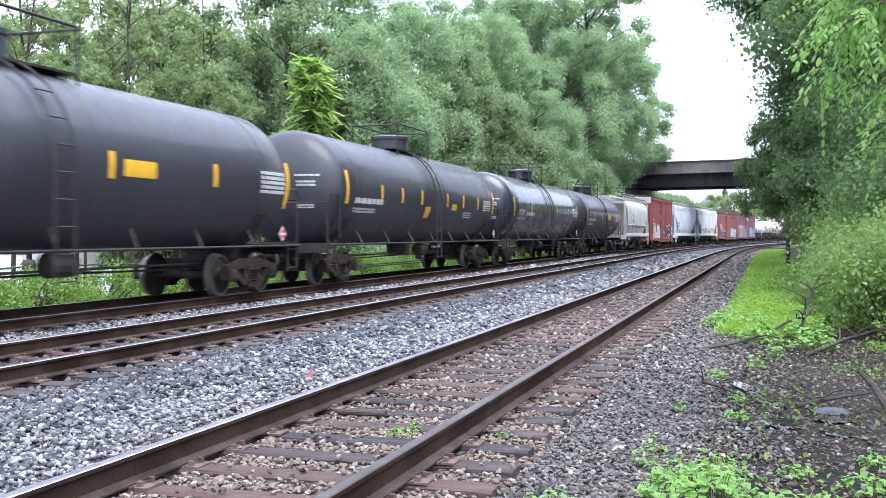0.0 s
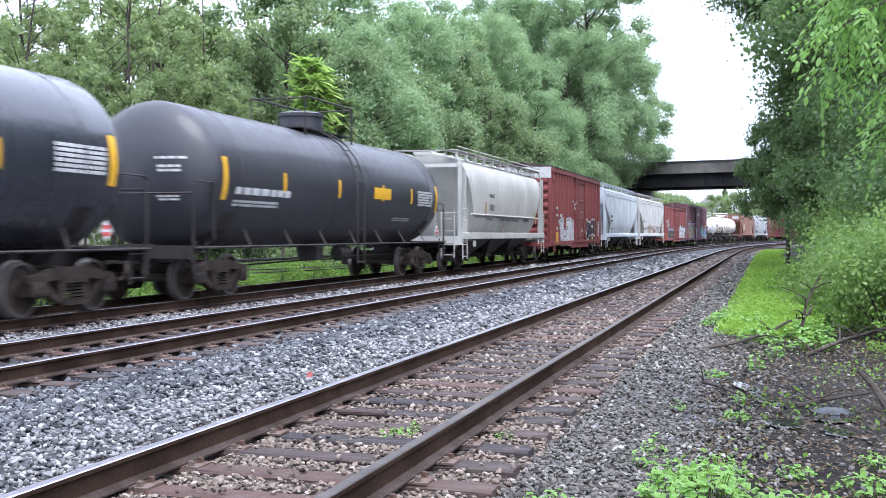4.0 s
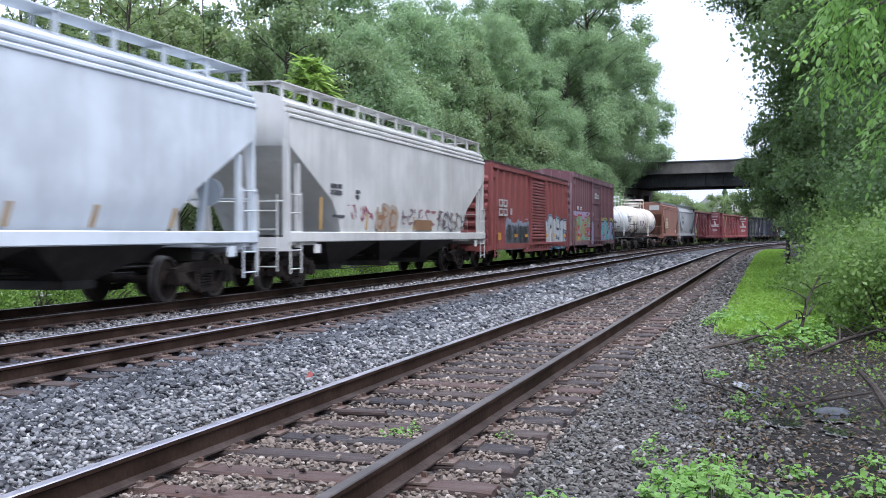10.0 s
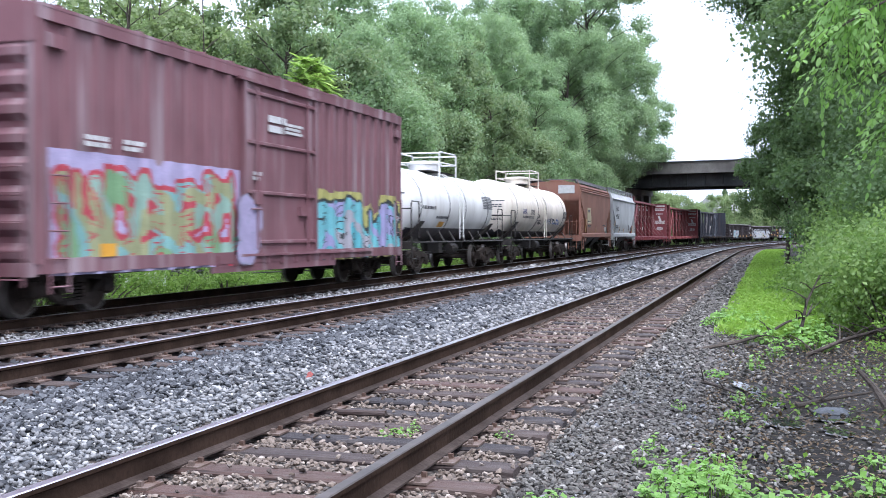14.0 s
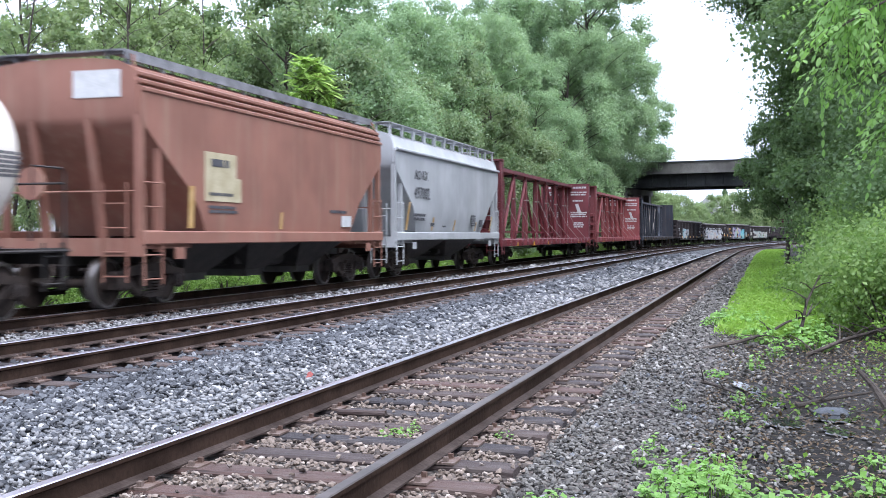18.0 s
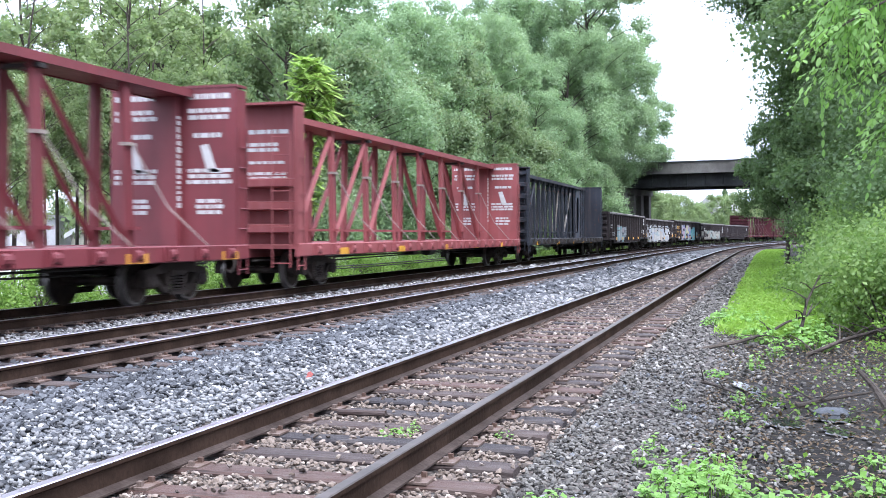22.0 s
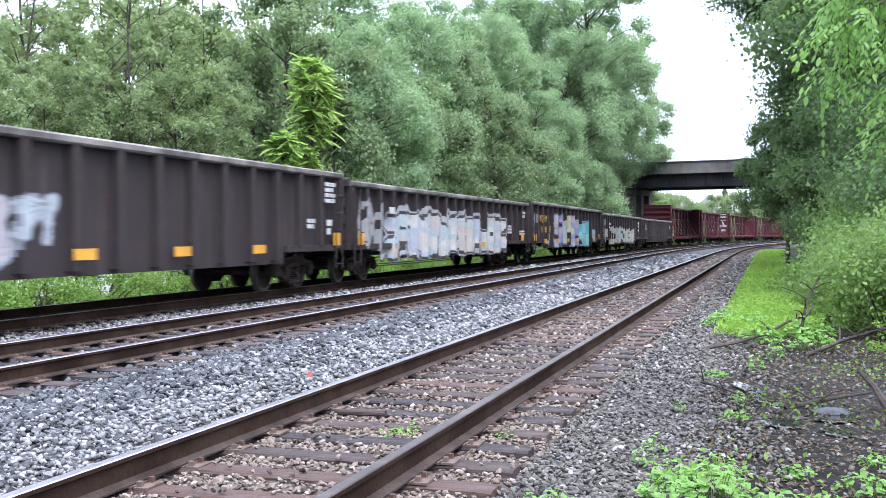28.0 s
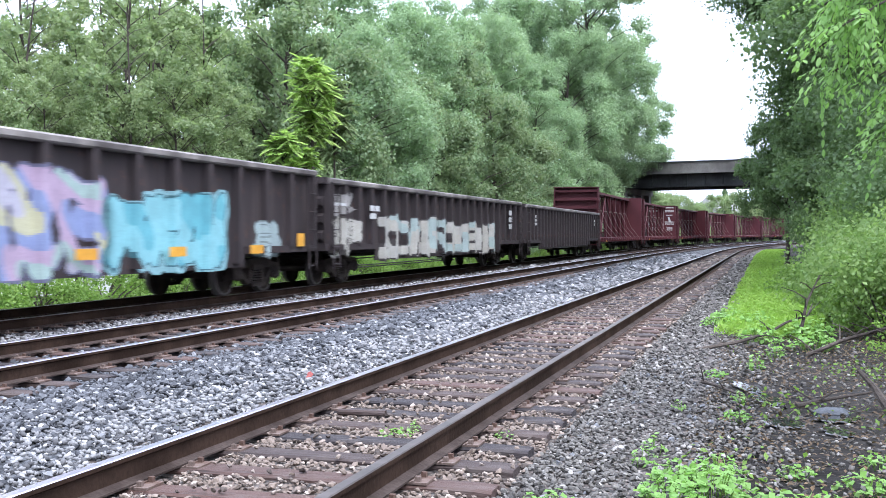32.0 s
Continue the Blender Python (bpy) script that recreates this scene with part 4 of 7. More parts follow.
    for k in range(bays):
        x = -span / 2 + bw * (k + 0.5)
        b = Shape()
        b.loft([[(x + dx * bw / 2 * 0.98, dy * 1.25, sill - 0.26) for dx, dy in ((-1, -1), (1, -1), (1, 1), (-1, 1))],
                [(x + dx * 0.42, dy * 0.75, 0.50) for dx, dy in ((-1, -1), (1, -1), (1, 1), (-1, 1))],
                [(x + dx * 0.42, dy * 0.75, 0.36) for dx, dy in ((-1, -1), (1, -1), (1, 1), (-1, 1))]], caps=True)
        part("hopper_bay", b, M_STEEL_DK, car, "dark hopper chute with outlet gate")
    # roof hatches and running boards on stands
    ht = Shape().bevel_box(-e + 0.6, e - 0.6, -0.32, 0.32, top + 0.05, top + 0.17, 0.03)
    for x in np.linspace(-e + 1, e - 1, 12):
        ht.box(x - 0.03, x + 0.03, -0.38, 0.38, top + 0.16, top + 0.2)
    part("roof_hatch", ht, mat, car)
    rw = Shape()
    yb = board
    for y in (-yb, yb):
        rw.box(-e - 0.05, e + 0.05, y - 0.24, y + 0.24, top + rise, top + rise + 0.025)
        for x in np.linspace(-e + 0.1, e - 0.1, 12):
            rw.box(x - 0.045, x + 0.045, y - 0.22, y - 0.17, top - 0.15, top + rise).box(x - 0.02, x + 0.02, y - 0.2, y + 0.22, top + rise - 0.04, top + rise)
            rw.box(x - 0.02, x + 0.02, y + 0.17, y + 0.22, top - 0.05, top + rise)
    for d in (-1, 1):
        rw.box(d * (e - 0.35), d * (e + 0.05), -yb, yb, top + rise, top + rise + 0.025)
    if fascia:
        for y in (-1, 1):
            rw.box(-e - 0.05, e + 0.05, min(y * (yb + 0.22), y * (yb + 0.245)), max(y * (yb + 0.22), y * (yb + 0.245)), top + rise - fascia, top + rise - 0.001)
    part("running_board", rw, walk_mat or mat, car, "grated roof walkway on stands")
    if style == "round":
        hr = Shape()
        for y in (-1.42, 1.42):
            hr.rod([(-e, y, top + 0.27), (e, y, top + 0.27)], 0.018, 5)
        part("roof_rail", hr, walk_mat or mat, car)
    for k, (x0, x1, z0, z1, rows) in enumerate(texts):
        s = Shape()
        bars(s, x0, x1, z0, z1, rows, -w - 0.012, k + int(centre))
        part("stencil", s, M_BLACKMARK, car, "unreadable stencilled lines")
    for x, z0, z1, wd in marks:
        s = Shape().loft([[(x - wd / 2, -tucked(z) - 0.012, z), (x + wd / 2, -tucked(z) - 0.012, z), (x + wd / 2, -tucked(z) - 0.002, z), (x - wd / 2, -tucked(z) - 0.002, z)] for z in (z0, z1)], caps=True)
        part("reflector", s, M_TANMARK, car, "faded tan reflective strip")
    running_gear(car, length, half)
    return car


def box_car(name, label, centre, length, top, mat, end_mat, door, ribs, side_z=0.95, cap=None, louvre=False, texts=(), marks=(), half=None, roof_mat=None, posts_out=0.07, body=None):
    """Box car with posts outside, a door on the side, ribbed ends and a low pitched roof."""
    half = half or length / 2 - 2.2
    car = add_car(name, label, "box car", centre, half)
    e, w = body or length / 2 - 0.85, 1.50
    eave = top - 0.14
    part("body", Shape().box(-e, e, -w, w, side_z, eave), mat, car)
    rf = Shape().loft([[(x, y, z) for y, z in ((-w - 0.09, eave), (w + 0.09, eave), (w + 0.09, eave + 0.05), (0, top + 0.12), (-w - 0.09, eave + 0.05))] for x in (-e, e)], caps=True)
    for x in np.linspace(-e + 0.5, e - 0.5, 15):
        rf.loft([[(x + dx, y, z) for y, z in ((-w - 0.07, eave + 0.05), (0, top + 0.12), (w + 0.07, eave + 0.05), (w + 0.07, eave + 0.09), (0, top + 0.16), (-w - 0.07, eave + 0.09))] for dx in (-0.04, 0.04)], caps=True)
    part("roof", rf, roof_mat or mat, car)
    d0, d1 = door
    for y in (-1, 1):
        o = w + posts_out
        a = lambda q: (min(y * w, y * q), max(y * w, y * q))
        ps = Shape().loft([[(dx, y * yy, z) for dx, yy in ((-0.13, w - 0.001), (-0.07, o), (0.07, o), (0.13, w - 0.001))] for z in (side_z - 0.02, eave - 0.16)], closed=False)
        pieces("side_post", ps, [(x, 0, 0) for x in [-e + 0.06, e - 0.06] + list(ribs) if not d0 - 0.15 < x < d1 + 0.15], mat, car)
        ch = Shape().box(-e, e, *a(o + 0.015), eave - 0.18, eave + 0.005)
        part("top_chord", ch, mat, car)
        sl = Shape().box(-e, e, *a(o + 0.01), side_z - 0.16, side_z + 0.06).box(d0 - 1.2, d1 + 1.2, *a(o + 0.0), side_z - 0.32, side_z - 0.155)
        for x in np.linspace(d0 - 1, d1 + 1, 9):
            sl.box(x - 0.03, x + 0.03, *a(o + 0.05), side_z - 0.2, side_z + 0.0)
        part("side_sill", sl, mat, car)
        dr = Shape().box(d0, d1, *a(o), side_z + 0.05, eave - 0.2)
        dpart = part("door", dr, mat, car, "horizontally ribbed sliding door")
        n = 20 if louvre else 4
        h = 0.045 if louvre else 0.04
        rib = Shape().bevel_box(d0 + 0.05, d1 - 0.05, *a(o + (0.06 if louvre else 0.05)), -h, h, 0.015)
        pieces("louvre" if louvre else "door_rib", rib, [(0, 0, side_z + 0.25 + (eave - side_z - 0.65) * k / (n - 1)) for k in range(n)], mat, dpart)
        pieces("door_edge", Shape().box(-0.05, 0.05, *a(o + 0.065), side_z + 0.05, eave - 0.2), [(d0 + 0.04, 0, 0), (d1 - 0.04, 0, 0)], mat, dpart)
        if not louvre:
            for x in (d0 + 0.5, d1 - 0.55):
                part("lock_rod", Shape().rod([(x, y * (o + 0.08), side_z + 0.1), (x, y * (o + 0.08), eave - 0.3)], 0.025), mat, dpart)
            part("lock_plate", Shape().box(d0 + 0.35, d0 + 0.7, *a(o + 0.1), side_z + 1.0, side_z + 1.25), mat, dpart)
            part("lock_plate", Shape().box(d1 - 0.9, d1 - 0.4, *a(o + 0.08), side_z + 0.8, side_z + 1.0), mat, dpart)
        part("door_handle", Shape().rod([(d0 + 0.2, y * (o + 0.1), side_z + 0.9), (d0 + 0.6, y * (o + 0.1), side_z + 0.9)], 0.02), mat, dpart)
        part("door_track", Shape().box(d0 - 0.2, d1 + (d1 - d0) + 0.1, *a(o + 0.07), side_z - 0.03, side_z + 0.02), mat, car)
        part("door_track", Shape().box(d0 - 0.2, d1 + 0.2, *a(o + 0.08), eave - 0.22, eave - 0.16), mat, car)
        for x in (-e + 0.35, e - 0.35):
            ld = Shape()
            ladder(ld, x, y * (o + 0.05), side_z - 0.45, side_z + 1.35, 0.44)
            part("grab_iron", Shape().box(x - 0.2, x + 0.2, *a(o + 0.03), eave - 0.55, eave - 0.35), mat, car)
            part("ladder", ld, mat, car)
    for d in (-1, 1):
        n = 8
        hz = eave - 0.75 - side_z
        er = Shape().loft([[(d * (e + a), y, b) for a, b in ((-0.01, -0.17), (0.085, -0.06), (0.085, 0.06), (-0.01, 0.17))] for y in (-w + 0.12, w - 0.12)], caps=True)
        pieces("end_rib", er, [(0, 0, side_z + 0.12 + hz * k / (n - 1)) for k in range(n)], end_mat, car)
        pieces("corner_post", Shape().box(d * e, d * (e + 0.06), -0.05, 0.05, side_z, eave), [(0, -w + 0.05, 0), (0, w - 0.05, 0)], end_mat, car)
        ft = Shape().box(d * (e - 0.1), d * (e + 0.5), -0.25, 0.25, 0.66, 1.0).box(d * e, d * (e + 0.12), -1.5, 1.5, side_z - 0.2, side_z)
        ladder(ft, d * (e + 0.13), d * 1.15, 0.5, side_z + 1.4, 0.44, "y")
        ft.box(d * (e + 0.1), d * (e + 0.35), -0.7, 0.7, side_z + 0.1, side_z + 0.14)
        part("end_steps", ft, mat, car)
        if cap is not None:
            part("end_panel", Shape().box(d * (e + 0.0), d * (e + 0.075), -w - 0.04, w + 0.04, eave - 0.5, eave + 0.02), cap, car, "white painted upper end panel")
    for k, (x0, x1, z0, z1, rows) in enumerate(texts):
        s = Shape()
        bars(s, x0, x1, z0, z1, rows, -w - posts_out - 0.03, k + int(centre))
        part("stencil", s, M_WHITE, car, "unreadable white stencilled lines")
    for x, z0, z1, wd in marks:
        part("reflector", Shape().box(x - wd / 2, x + wd / 2, -w - posts_out - 0.03, -w - posts_out - 0.002, z0, z1), M_ORANGE, car, "orange reflective strip")
    running_gear(car, length, half)
    return car


def centre_beam_car(name, label, centre, length, mat, panel_mat=None, top=4.13, style="open", marks=(), half=None, logo=True, body=None):
    """Lumber car: deck, two end bulkheads, a post-and-brace frame down the middle."""
    half = half or length / 2 - 3.0
    car = add_car(name, label, "flat car", centre, half)
    e, w, dk = body or length / 2 - 0.75, 1.40, 1.02
    part("deck", Shape().box(-e, e, -w, w, dk - 0.1, dk), mat, car)
    for y in (-1, 1):
        sl = Shape().bevel_box(-e, e, min(y * (w - 0.04), y * (w + 0.06)), max(y * (w - 0.04), y * (w + 0.06)), dk - 0.27, dk + 0.02, 0.02)
        part("side_sill", sl, mat, car)
        wn = Shape().turned([(-0.09, 0.05), (-0.08, 0.085), (0.08, 0.085), (0.09, 0.05)], (0, 0.01 * y, -0.12), "x", 10)
        wn.box(-0.13, -0.1, -0.07, 0.07, -0.24, 0.0).box(0.1, 0.13, -0.07, 0.07, -0.24, 0.0)
        pieces("strap_winch", wn, [(x, y * (w + 0.11), dk) for x in np.linspace(-e + 0.9, e - 0.9, 20)], M_STEEL_DK if style == "dark" else mat, car)
    xs = np.array([2.5 * (k - 3.5) - 0.3 for k in range(8)]) if style != "dark" else np.linspace(-e + 3.9, e - 3.9, 12)
    for y in (-1, 1):
        pw = 0.125 if style != "dark" else 0.1
        cp = Shape().loft([[(dx, y * (yy + dy), z) for dx, dy in ((-pw, -0.05), (pw, -0.05), (pw, 0.05), (-pw, 0.05))] for z, yy in ((dk, 0.36), (top - 0.15, 0.30))], caps=True)
        pieces("centre_post", cp, [(x, 0, 0) for x in xs], mat, car)
    pieces("cross_tie", Shape().box(-0.09, 0.09, -0.56, 0.56, dk + 0.3, dk + 0.36), [(x, 0, 0) for x in xs], mat, car)
    gapx = xs[1] - xs[0]
    if style != "dark":
        for lean, ks in ((1, (0, 1, 2)), (-1, (4, 5, 6))):
            for y in (-1, 1):
                p, q = ((-lean * 1.12, y * 0.34, dk + 0.15), (lean * 1.12, y * 0.31, top - 0.35))
                pieces("brace", Shape().rod([p, q], 0.075, 4), [((xs[k] + xs[k + 1]) / 2, 0, 0) for k in ks], mat, car)
        strap = Shape().rod([(1.05, -w + 0.03, dk + 0.02), (0.5, -0.86, 1.75), (0.0, -0.45, 2.85)], 0.014, 4)
        pieces("tie_strap", strap, [(x, 0, 0) for x in xs[1:]], M_STRAP, car, "thin pale tie-down strap")
        pieces("strap_band", Shape().box(-pw - 0.012, pw + 0.012, -0.445, -0.27, -0.03, 0.03), [(x, 0, 2.86) for x in xs], M_STRAP, car)
        for d in (-1, 1):
            part("end_post", Shape().box(d * (e - 0.62), d * (e - 0.43), -0.2, 0.2, dk, top - 0.1), mat, car)
    else:
        for x0, x1, rr in ((xs[2], xs[0], 0.06), (xs[7], xs[6], 0.04), (xs[10], xs[8], 0.05)):
            for y in (-1, 1):
                part("brace", Shape().rod([(x1, y * 0.36, dk + 0.1), (x0, y * 0.31, top - 0.4)], rr, 4), mat if rr > 0.055 else M_WORN, car)
    tc = Shape().box(-e + 0.43, e - 0.43, -0.42, 0.42, top - 0.16, top - 0.04)
    part("top_chord", tc, mat, car, "long top beam")
    for y in (-0.46, 0.422):
        part("chord_flange", Shape().box(-e + 0.43, e - 0.43, y, y + 0.04, top - 0.18, top - 0.03), mat, car)
    if style != "dark":
        pieces("chord_bracket", Shape().box(-0.1, 0.1, -0.47, 0.47, top - 0.27, top - 0.2), [(x, 0, 0) for x in xs[::2]], M_STEEL_DK, car)
    for d in (-1, 1):
        bk = Shape().box(d * (e - 0.42), d * (e - 0.34), -w, w, dk, top)
        for y0, y1 in ((-w - 0.002, -w + 0.07), (w - 0.07, w + 0.002)):
            part("bulkhead_side", Shape().box(d * (e - 0.338), d * e, y0, y1, dk, top - 0.045), mat, car)
        rb = Shape().loft([[(d * (e - 0.36 + a), y, b) for a, b in ((0.0, -0.12), (0.28, -0.08), (0.28, 0.08), (0.0, 0.12))] for y in (-w + 0.07, w - 0.07)], caps=True)
        pieces("bulkhead_rib", rb, [(0, 0, z) for z in np.linspace(dk + 0.35, top - 0.2, 6)[:3 if logo else 6]], mat, car)
        if logo:
            gr = random.Random(int(centre) + d)
            for z, h, wd, rows in ((top - 0.62, 0.14, 1.5, 1), (top - 1.02, 0.24, 1.0, 2), (top - 1.3, 0.1, 1.3, 1), (top - 1.75, 0.3, 1.4, 3)):
                s = Shape()
                for r in range(rows):
                    u = -wd / 2
                    while u < wd / 2:
                        q = gr.uniform(0.08, 0.3)
                        s.box(min(d * (e - 0.338), d * (e - 0.332)), max(d * (e - 0.338), d * (e - 0.332)), -0.3 + u, -0.3 + min(u + q, wd / 2), z + h * r / rows, z + h * (r + 0.66) / rows)
                        u += q + 0.04
                part("stencil", s, M_WHITE, car, "white unreadable lettering")
        part("bulkhead_cap", Shape().box(d * (e - 0.44), d * (e + 0.02), -w - 0.01, w + 0.01, top, top + 0.05), mat, car)
        part("bulkhead", bk, mat, car, "tall ribbed end bulkhead")
        if style == "dark":
            xa, xb, za, zb = e - 0.42, e - 3.55, dk + 0.02, top - 0.18
            xc, zc, n = xb + 0.62, (za + zb) / 2 - 0.1, 32
            for y in (-1, 1):
                outer, hole = [], []
                for k in range(n):
                    ca, sa = math.cos(k * math.tau / n), math.sin(k * math.tau / n)
                    t = min((xa - xc if ca > 0 else xc - xb) / max(abs(ca), 1e-6), (zb - zc if sa > 0 else zc - za) / max(abs(sa), 1e-6))
                    outer.append((xc + ca * t, zc + sa * t))
                    hole.append((xc + 0.46 * math.copysign(abs(ca) ** 0.6, ca), zc + 1.08 * math.copysign(abs(sa) ** 0.6, sa)))
                wb = Shape().loft([[(d * x, y * (0.34 + o), z) for x, z in ring] for ring, o in ((outer, 0.0), (hole, 0.0), (hole, 0.04), (outer, 0.04), (outer, 0.0))])
                part("end_web", wb, panel_mat or mat, car, "solid web plate with an oval opening")
                pieces("web_rib", Shape().box(-0.04, 0.04, y * 0.41 - 0.03, y * 0.41 + 0.03, za, zb), [(d * (e - q), 0, 0) for q in (0.75, 1.4, 2.05)], mat, car)
                part("web_stringer", Shape().box(min(d * (e - 0.42), d * (e - 2.3)), max(d * (e - 0.42), d * (e - 2.3)), y * 0.405 - 0.02, y * 0.405 + 0.02, zc + 0.2, zc + 0.27), mat, car)
        for y in (-1, 1):
            ld = Shape()
            ladder(ld, d * (e - 0.2), y * (w + 0.03), 0.45, top - 0.8, 0.36)
            part("ladder", ld, mat, car)
        ld = Shape()
        ladder(ld, d * (e + 0.04), d * 1.05, 0.5, top - 0.6, 0.44, "y")
        part("ladder", ld, mat, car)
    if logo:
        g = random.Random(int(centre))
        xf = e - 0.424
        for y in (-0.82, 0.82):
            for z, h, wd, rows in ((top - 0.22, 0.16, 0.95, 1), (top - 0.62, 0.26, 0.95, 2), (top - 0.98, 0.14, 0.7, 1), (dk + 1.22, 0.34, 1.0, 3), (dk + 0.62, 0.34, 0.62, 3)):
                s = Shape()
                for r in range(rows):
                    z0, z1 = z + h * r / rows, z + h * (r + 0.66) / rows
                    u = -wd / 2 + g.uniform(0, 0.1)
                    while u < wd / 2:
                        q = g.uniform(0.06, 0.24)
                        s.box(xf - 0.004, xf, y + u, y + min(u + q, wd / 2), z0, z1)
                        u += q + 0.035
                part("stencil", s, M_WHITE, car, "white unreadable lettering")
            s = Shape()
            s.loft([[(xf - o, y + p, top - 1.62 + q) for p, q in ((-0.16, 0), (0.06, 0.0), (0.2, 0.48), (0.03, 0.52))] for o in (0, 0.004)], caps=True)
            s.box(xf - 0.004, xf, y - 0.28, y + 0.02, top - 1.68, top - 1.62)
            part("logo", s, M_WHITE, car, "white leaning bar mark")
        s = Shape()
        z = dk + 0.75
        while z < top - 0.55:
            q = g.uniform(0.05, 0.12)
            s.box(e - 0.60, e - 0.60 + g.uniform(0.09, 0.15), -0.206, -0.201, z, z + q)
            z += q + 0.04
        part("stencil", s, M_WHITE, car, "upright line of white lettering")
    for x, wd in marks:
        part("reflector", Shape().box(x - wd / 2, x + wd / 2, -w - 0.075, -w - 0.061, dk - 0.26, dk - 0.1), M_ORANGE, car, "orange reflective strip")
    running_gear(car, length, half, mat=mat)
    return car


def gondola_car(name, label, centre, length, mat, posts=14, top=2.90, low=0.72, texts=(), marks=(), half=None, white=None, body=None):
    """Open gondola with outside posts and a rolled top edge."""
    half = half or length / 2 - 2.3
    car = add_car(name, label, "gondola car", centre, half)
    e, w = body or length / 2 - 0.75, 1.46
    sp = np.linspace(-e + 0.1, e - 0.1, posts + 1)
    part("floor", Shape().box(-e, e, -w, w, 1.05, 1.12), mat, car)
    for y in (-1, 1):
        a = lambda p, q: (min(y * p, y * q), max(y * p, y * q))
        part("side_wall", Shape().box(-e, e, *a(w, w + 0.02), 0.98, top - 0.1).box(-half + 1.35, half - 1.35, *a(w + 0.0, w + 0.02), low, 0.98), mat, car)
        for z0, pick in ((low + 0.02, [x for x in sp if abs(x) < half - 1.3]), (0.98, [x for x in sp if abs(x) >= half - 1.3])):
            ps = Shape().loft([[(dx, y * yy, z) for dx, yy in ((-0.11, w + 0.015), (-0.085, w + 0.17), (0.085, w + 0.17), (0.11, w + 0.015))] for z in (z0, top - 0.1)], closed=False)
            pieces("side_post", ps, [(x, 0, 0) for x in pick], mat, car)
        tp = Shape().bevel_box(-e, e, *a(w - 0.03, w + 0.19), top - 0.14, top, 0.03)
        part("top_edge", tp, M_WORN, car, "scuffed top rail")
        sl = Shape().box(-e, -half + 1.35, *a(w - 0.02, w + 0.14), 0.86, 1.0).box(half - 1.35, e, *a(w - 0.02, w + 0.14), 0.86, 1.0).box(-half + 1.35, half - 1.35, *a(w - 0.02, w + 0.018), low - 0.06, low + 0.06)
        part("side_sill", sl, mat, car)
        for x in (-e + 0.3, e - 0.3):
            ld = Shape()
            ladder(ld, x, y * (w + 0.20), 0.45, top - 0.2, 0.4)
            part("ladder", ld, mat, car)
    for d in (-1, 1):
        en = Shape().box(d * (e - 0.02), d * e, -w, w, 0.9, top - 0.05)
        rb = Shape().loft([[(d * (e + o), y, b) for o, b in ((-0.005, -0.14), (0.14, -0.07), (0.14, 0.07), (-0.005, 0.14))] for y in (-w, w)], caps=True)
        pieces("end_rib", rb, [(0, 0, z) for z in (1.2, 1.6, 2.0, 2.4) if z < top - 0.2], mat, car)
        en.box(d * (e - 0.02), d * (e + 0.16), -w - 0.1, w + 0.1, top - 0.14, top + 0.01)
        en.box(d * e, d * (e + 0.12), -w - 0.1, w + 0.1, 0.86, 1.02)
        part("end_wall", en, mat, car, "dark steel end wall")
    for k, (x0, x1, z0, z1, rows) in enumerate(texts):
        s = Shape()
        bars(s, x0, x1, z0, z1, rows, -w - 0.175, k + int(centre))
        part("stencil", s, white or M_WHITE, car, "unreadable stencilled lines")
    for x, z, wd, h in marks:
        part("reflector", Shape().box(x - wd / 2, x + wd / 2, -w - 0.18, -w - 0.171, z, z + h), M_ORANGE, car, "orange reflective strip")
    running_gear(car, length, half)
    return car


# ---------- the train, from its passing head to its tail ----------
RED, MAROON, DKRED = (0.205, 0.058, 0.056), (0.15, 0.066, 0.078), (0.14, 0.026, 0.032)
WHITE_P, CYAN, INK = (0.70, 0.71, 0.73), (0.14, 0.50, 0.58), (0.03, 0.03, 0.04)
M_STRAP = surface("strap_webbing", (0.30, 0.25, 0.22), (0.42, 0.36, 0.33), 0.7, 0, 3, 30, 0.1)
M_WORN = surface("worn_edge_steel", (0.10, 0.085, 0.08), (0.30, 0.27, 0.25), 0.6, 0.2, 1.5, 18, 0.2)
M_TANKWHITE = paint("tank_white", (0.70, 0.70, 0.69), 0.4, (0.35, 0.30, 0.24), 0.3)
M_TANKCREAM = paint("tank_cream", (0.74, 0.68, 0.60), 0.42, (0.38, 0.22, 0.14), 0.45, rust=0.2)
M_HOPGREY = paint("hopper_pale_grey", (0.44, 0.433, 0.405), 0.5, (0.26, 0.24, 0.21), 0.35)
M_HOPBLUE = paint("hopper_blue_white", (0.58, 0.62, 0.655), 0.45, (0.30, 0.30, 0.30), 0.2)
M_HOPWHITE = paint("hopper_white", (0.55, 0.545, 0.52), 0.5, (0.36, 0.33, 0.28), 0.3)
M_HOPBROWN = paint("hopper_brown", (0.235, 0.112, 0.082), 0.6, (0.30, 0.21, 0.155), 0.5)
M_HOPSILVER = paint("hopper_silver", (0.37, 0.38, 0.39), 0.5, (0.3, 0.28, 0.26), 0.25)
M_BOXF = paint("boxcar_red", RED, 0.6, (0.10, 0.04, 0.04), 0.35)
M_BOXI = paint("boxcar_light_red", (0.235, 0.072, 0.068), 0.6, (0.12, 0.05, 0.045), 0.3)
M_BOXJ = paint("boxcar_maroon", (0.16, 0.075, 0.086), 0.6, (0.42, 0.37, 0.39), 0.65, streak=1.3)
M_BEAMO = paint("beam_dark_red", DKRED, 0.5, (0.09, 0.03, 0.03), 0.3)
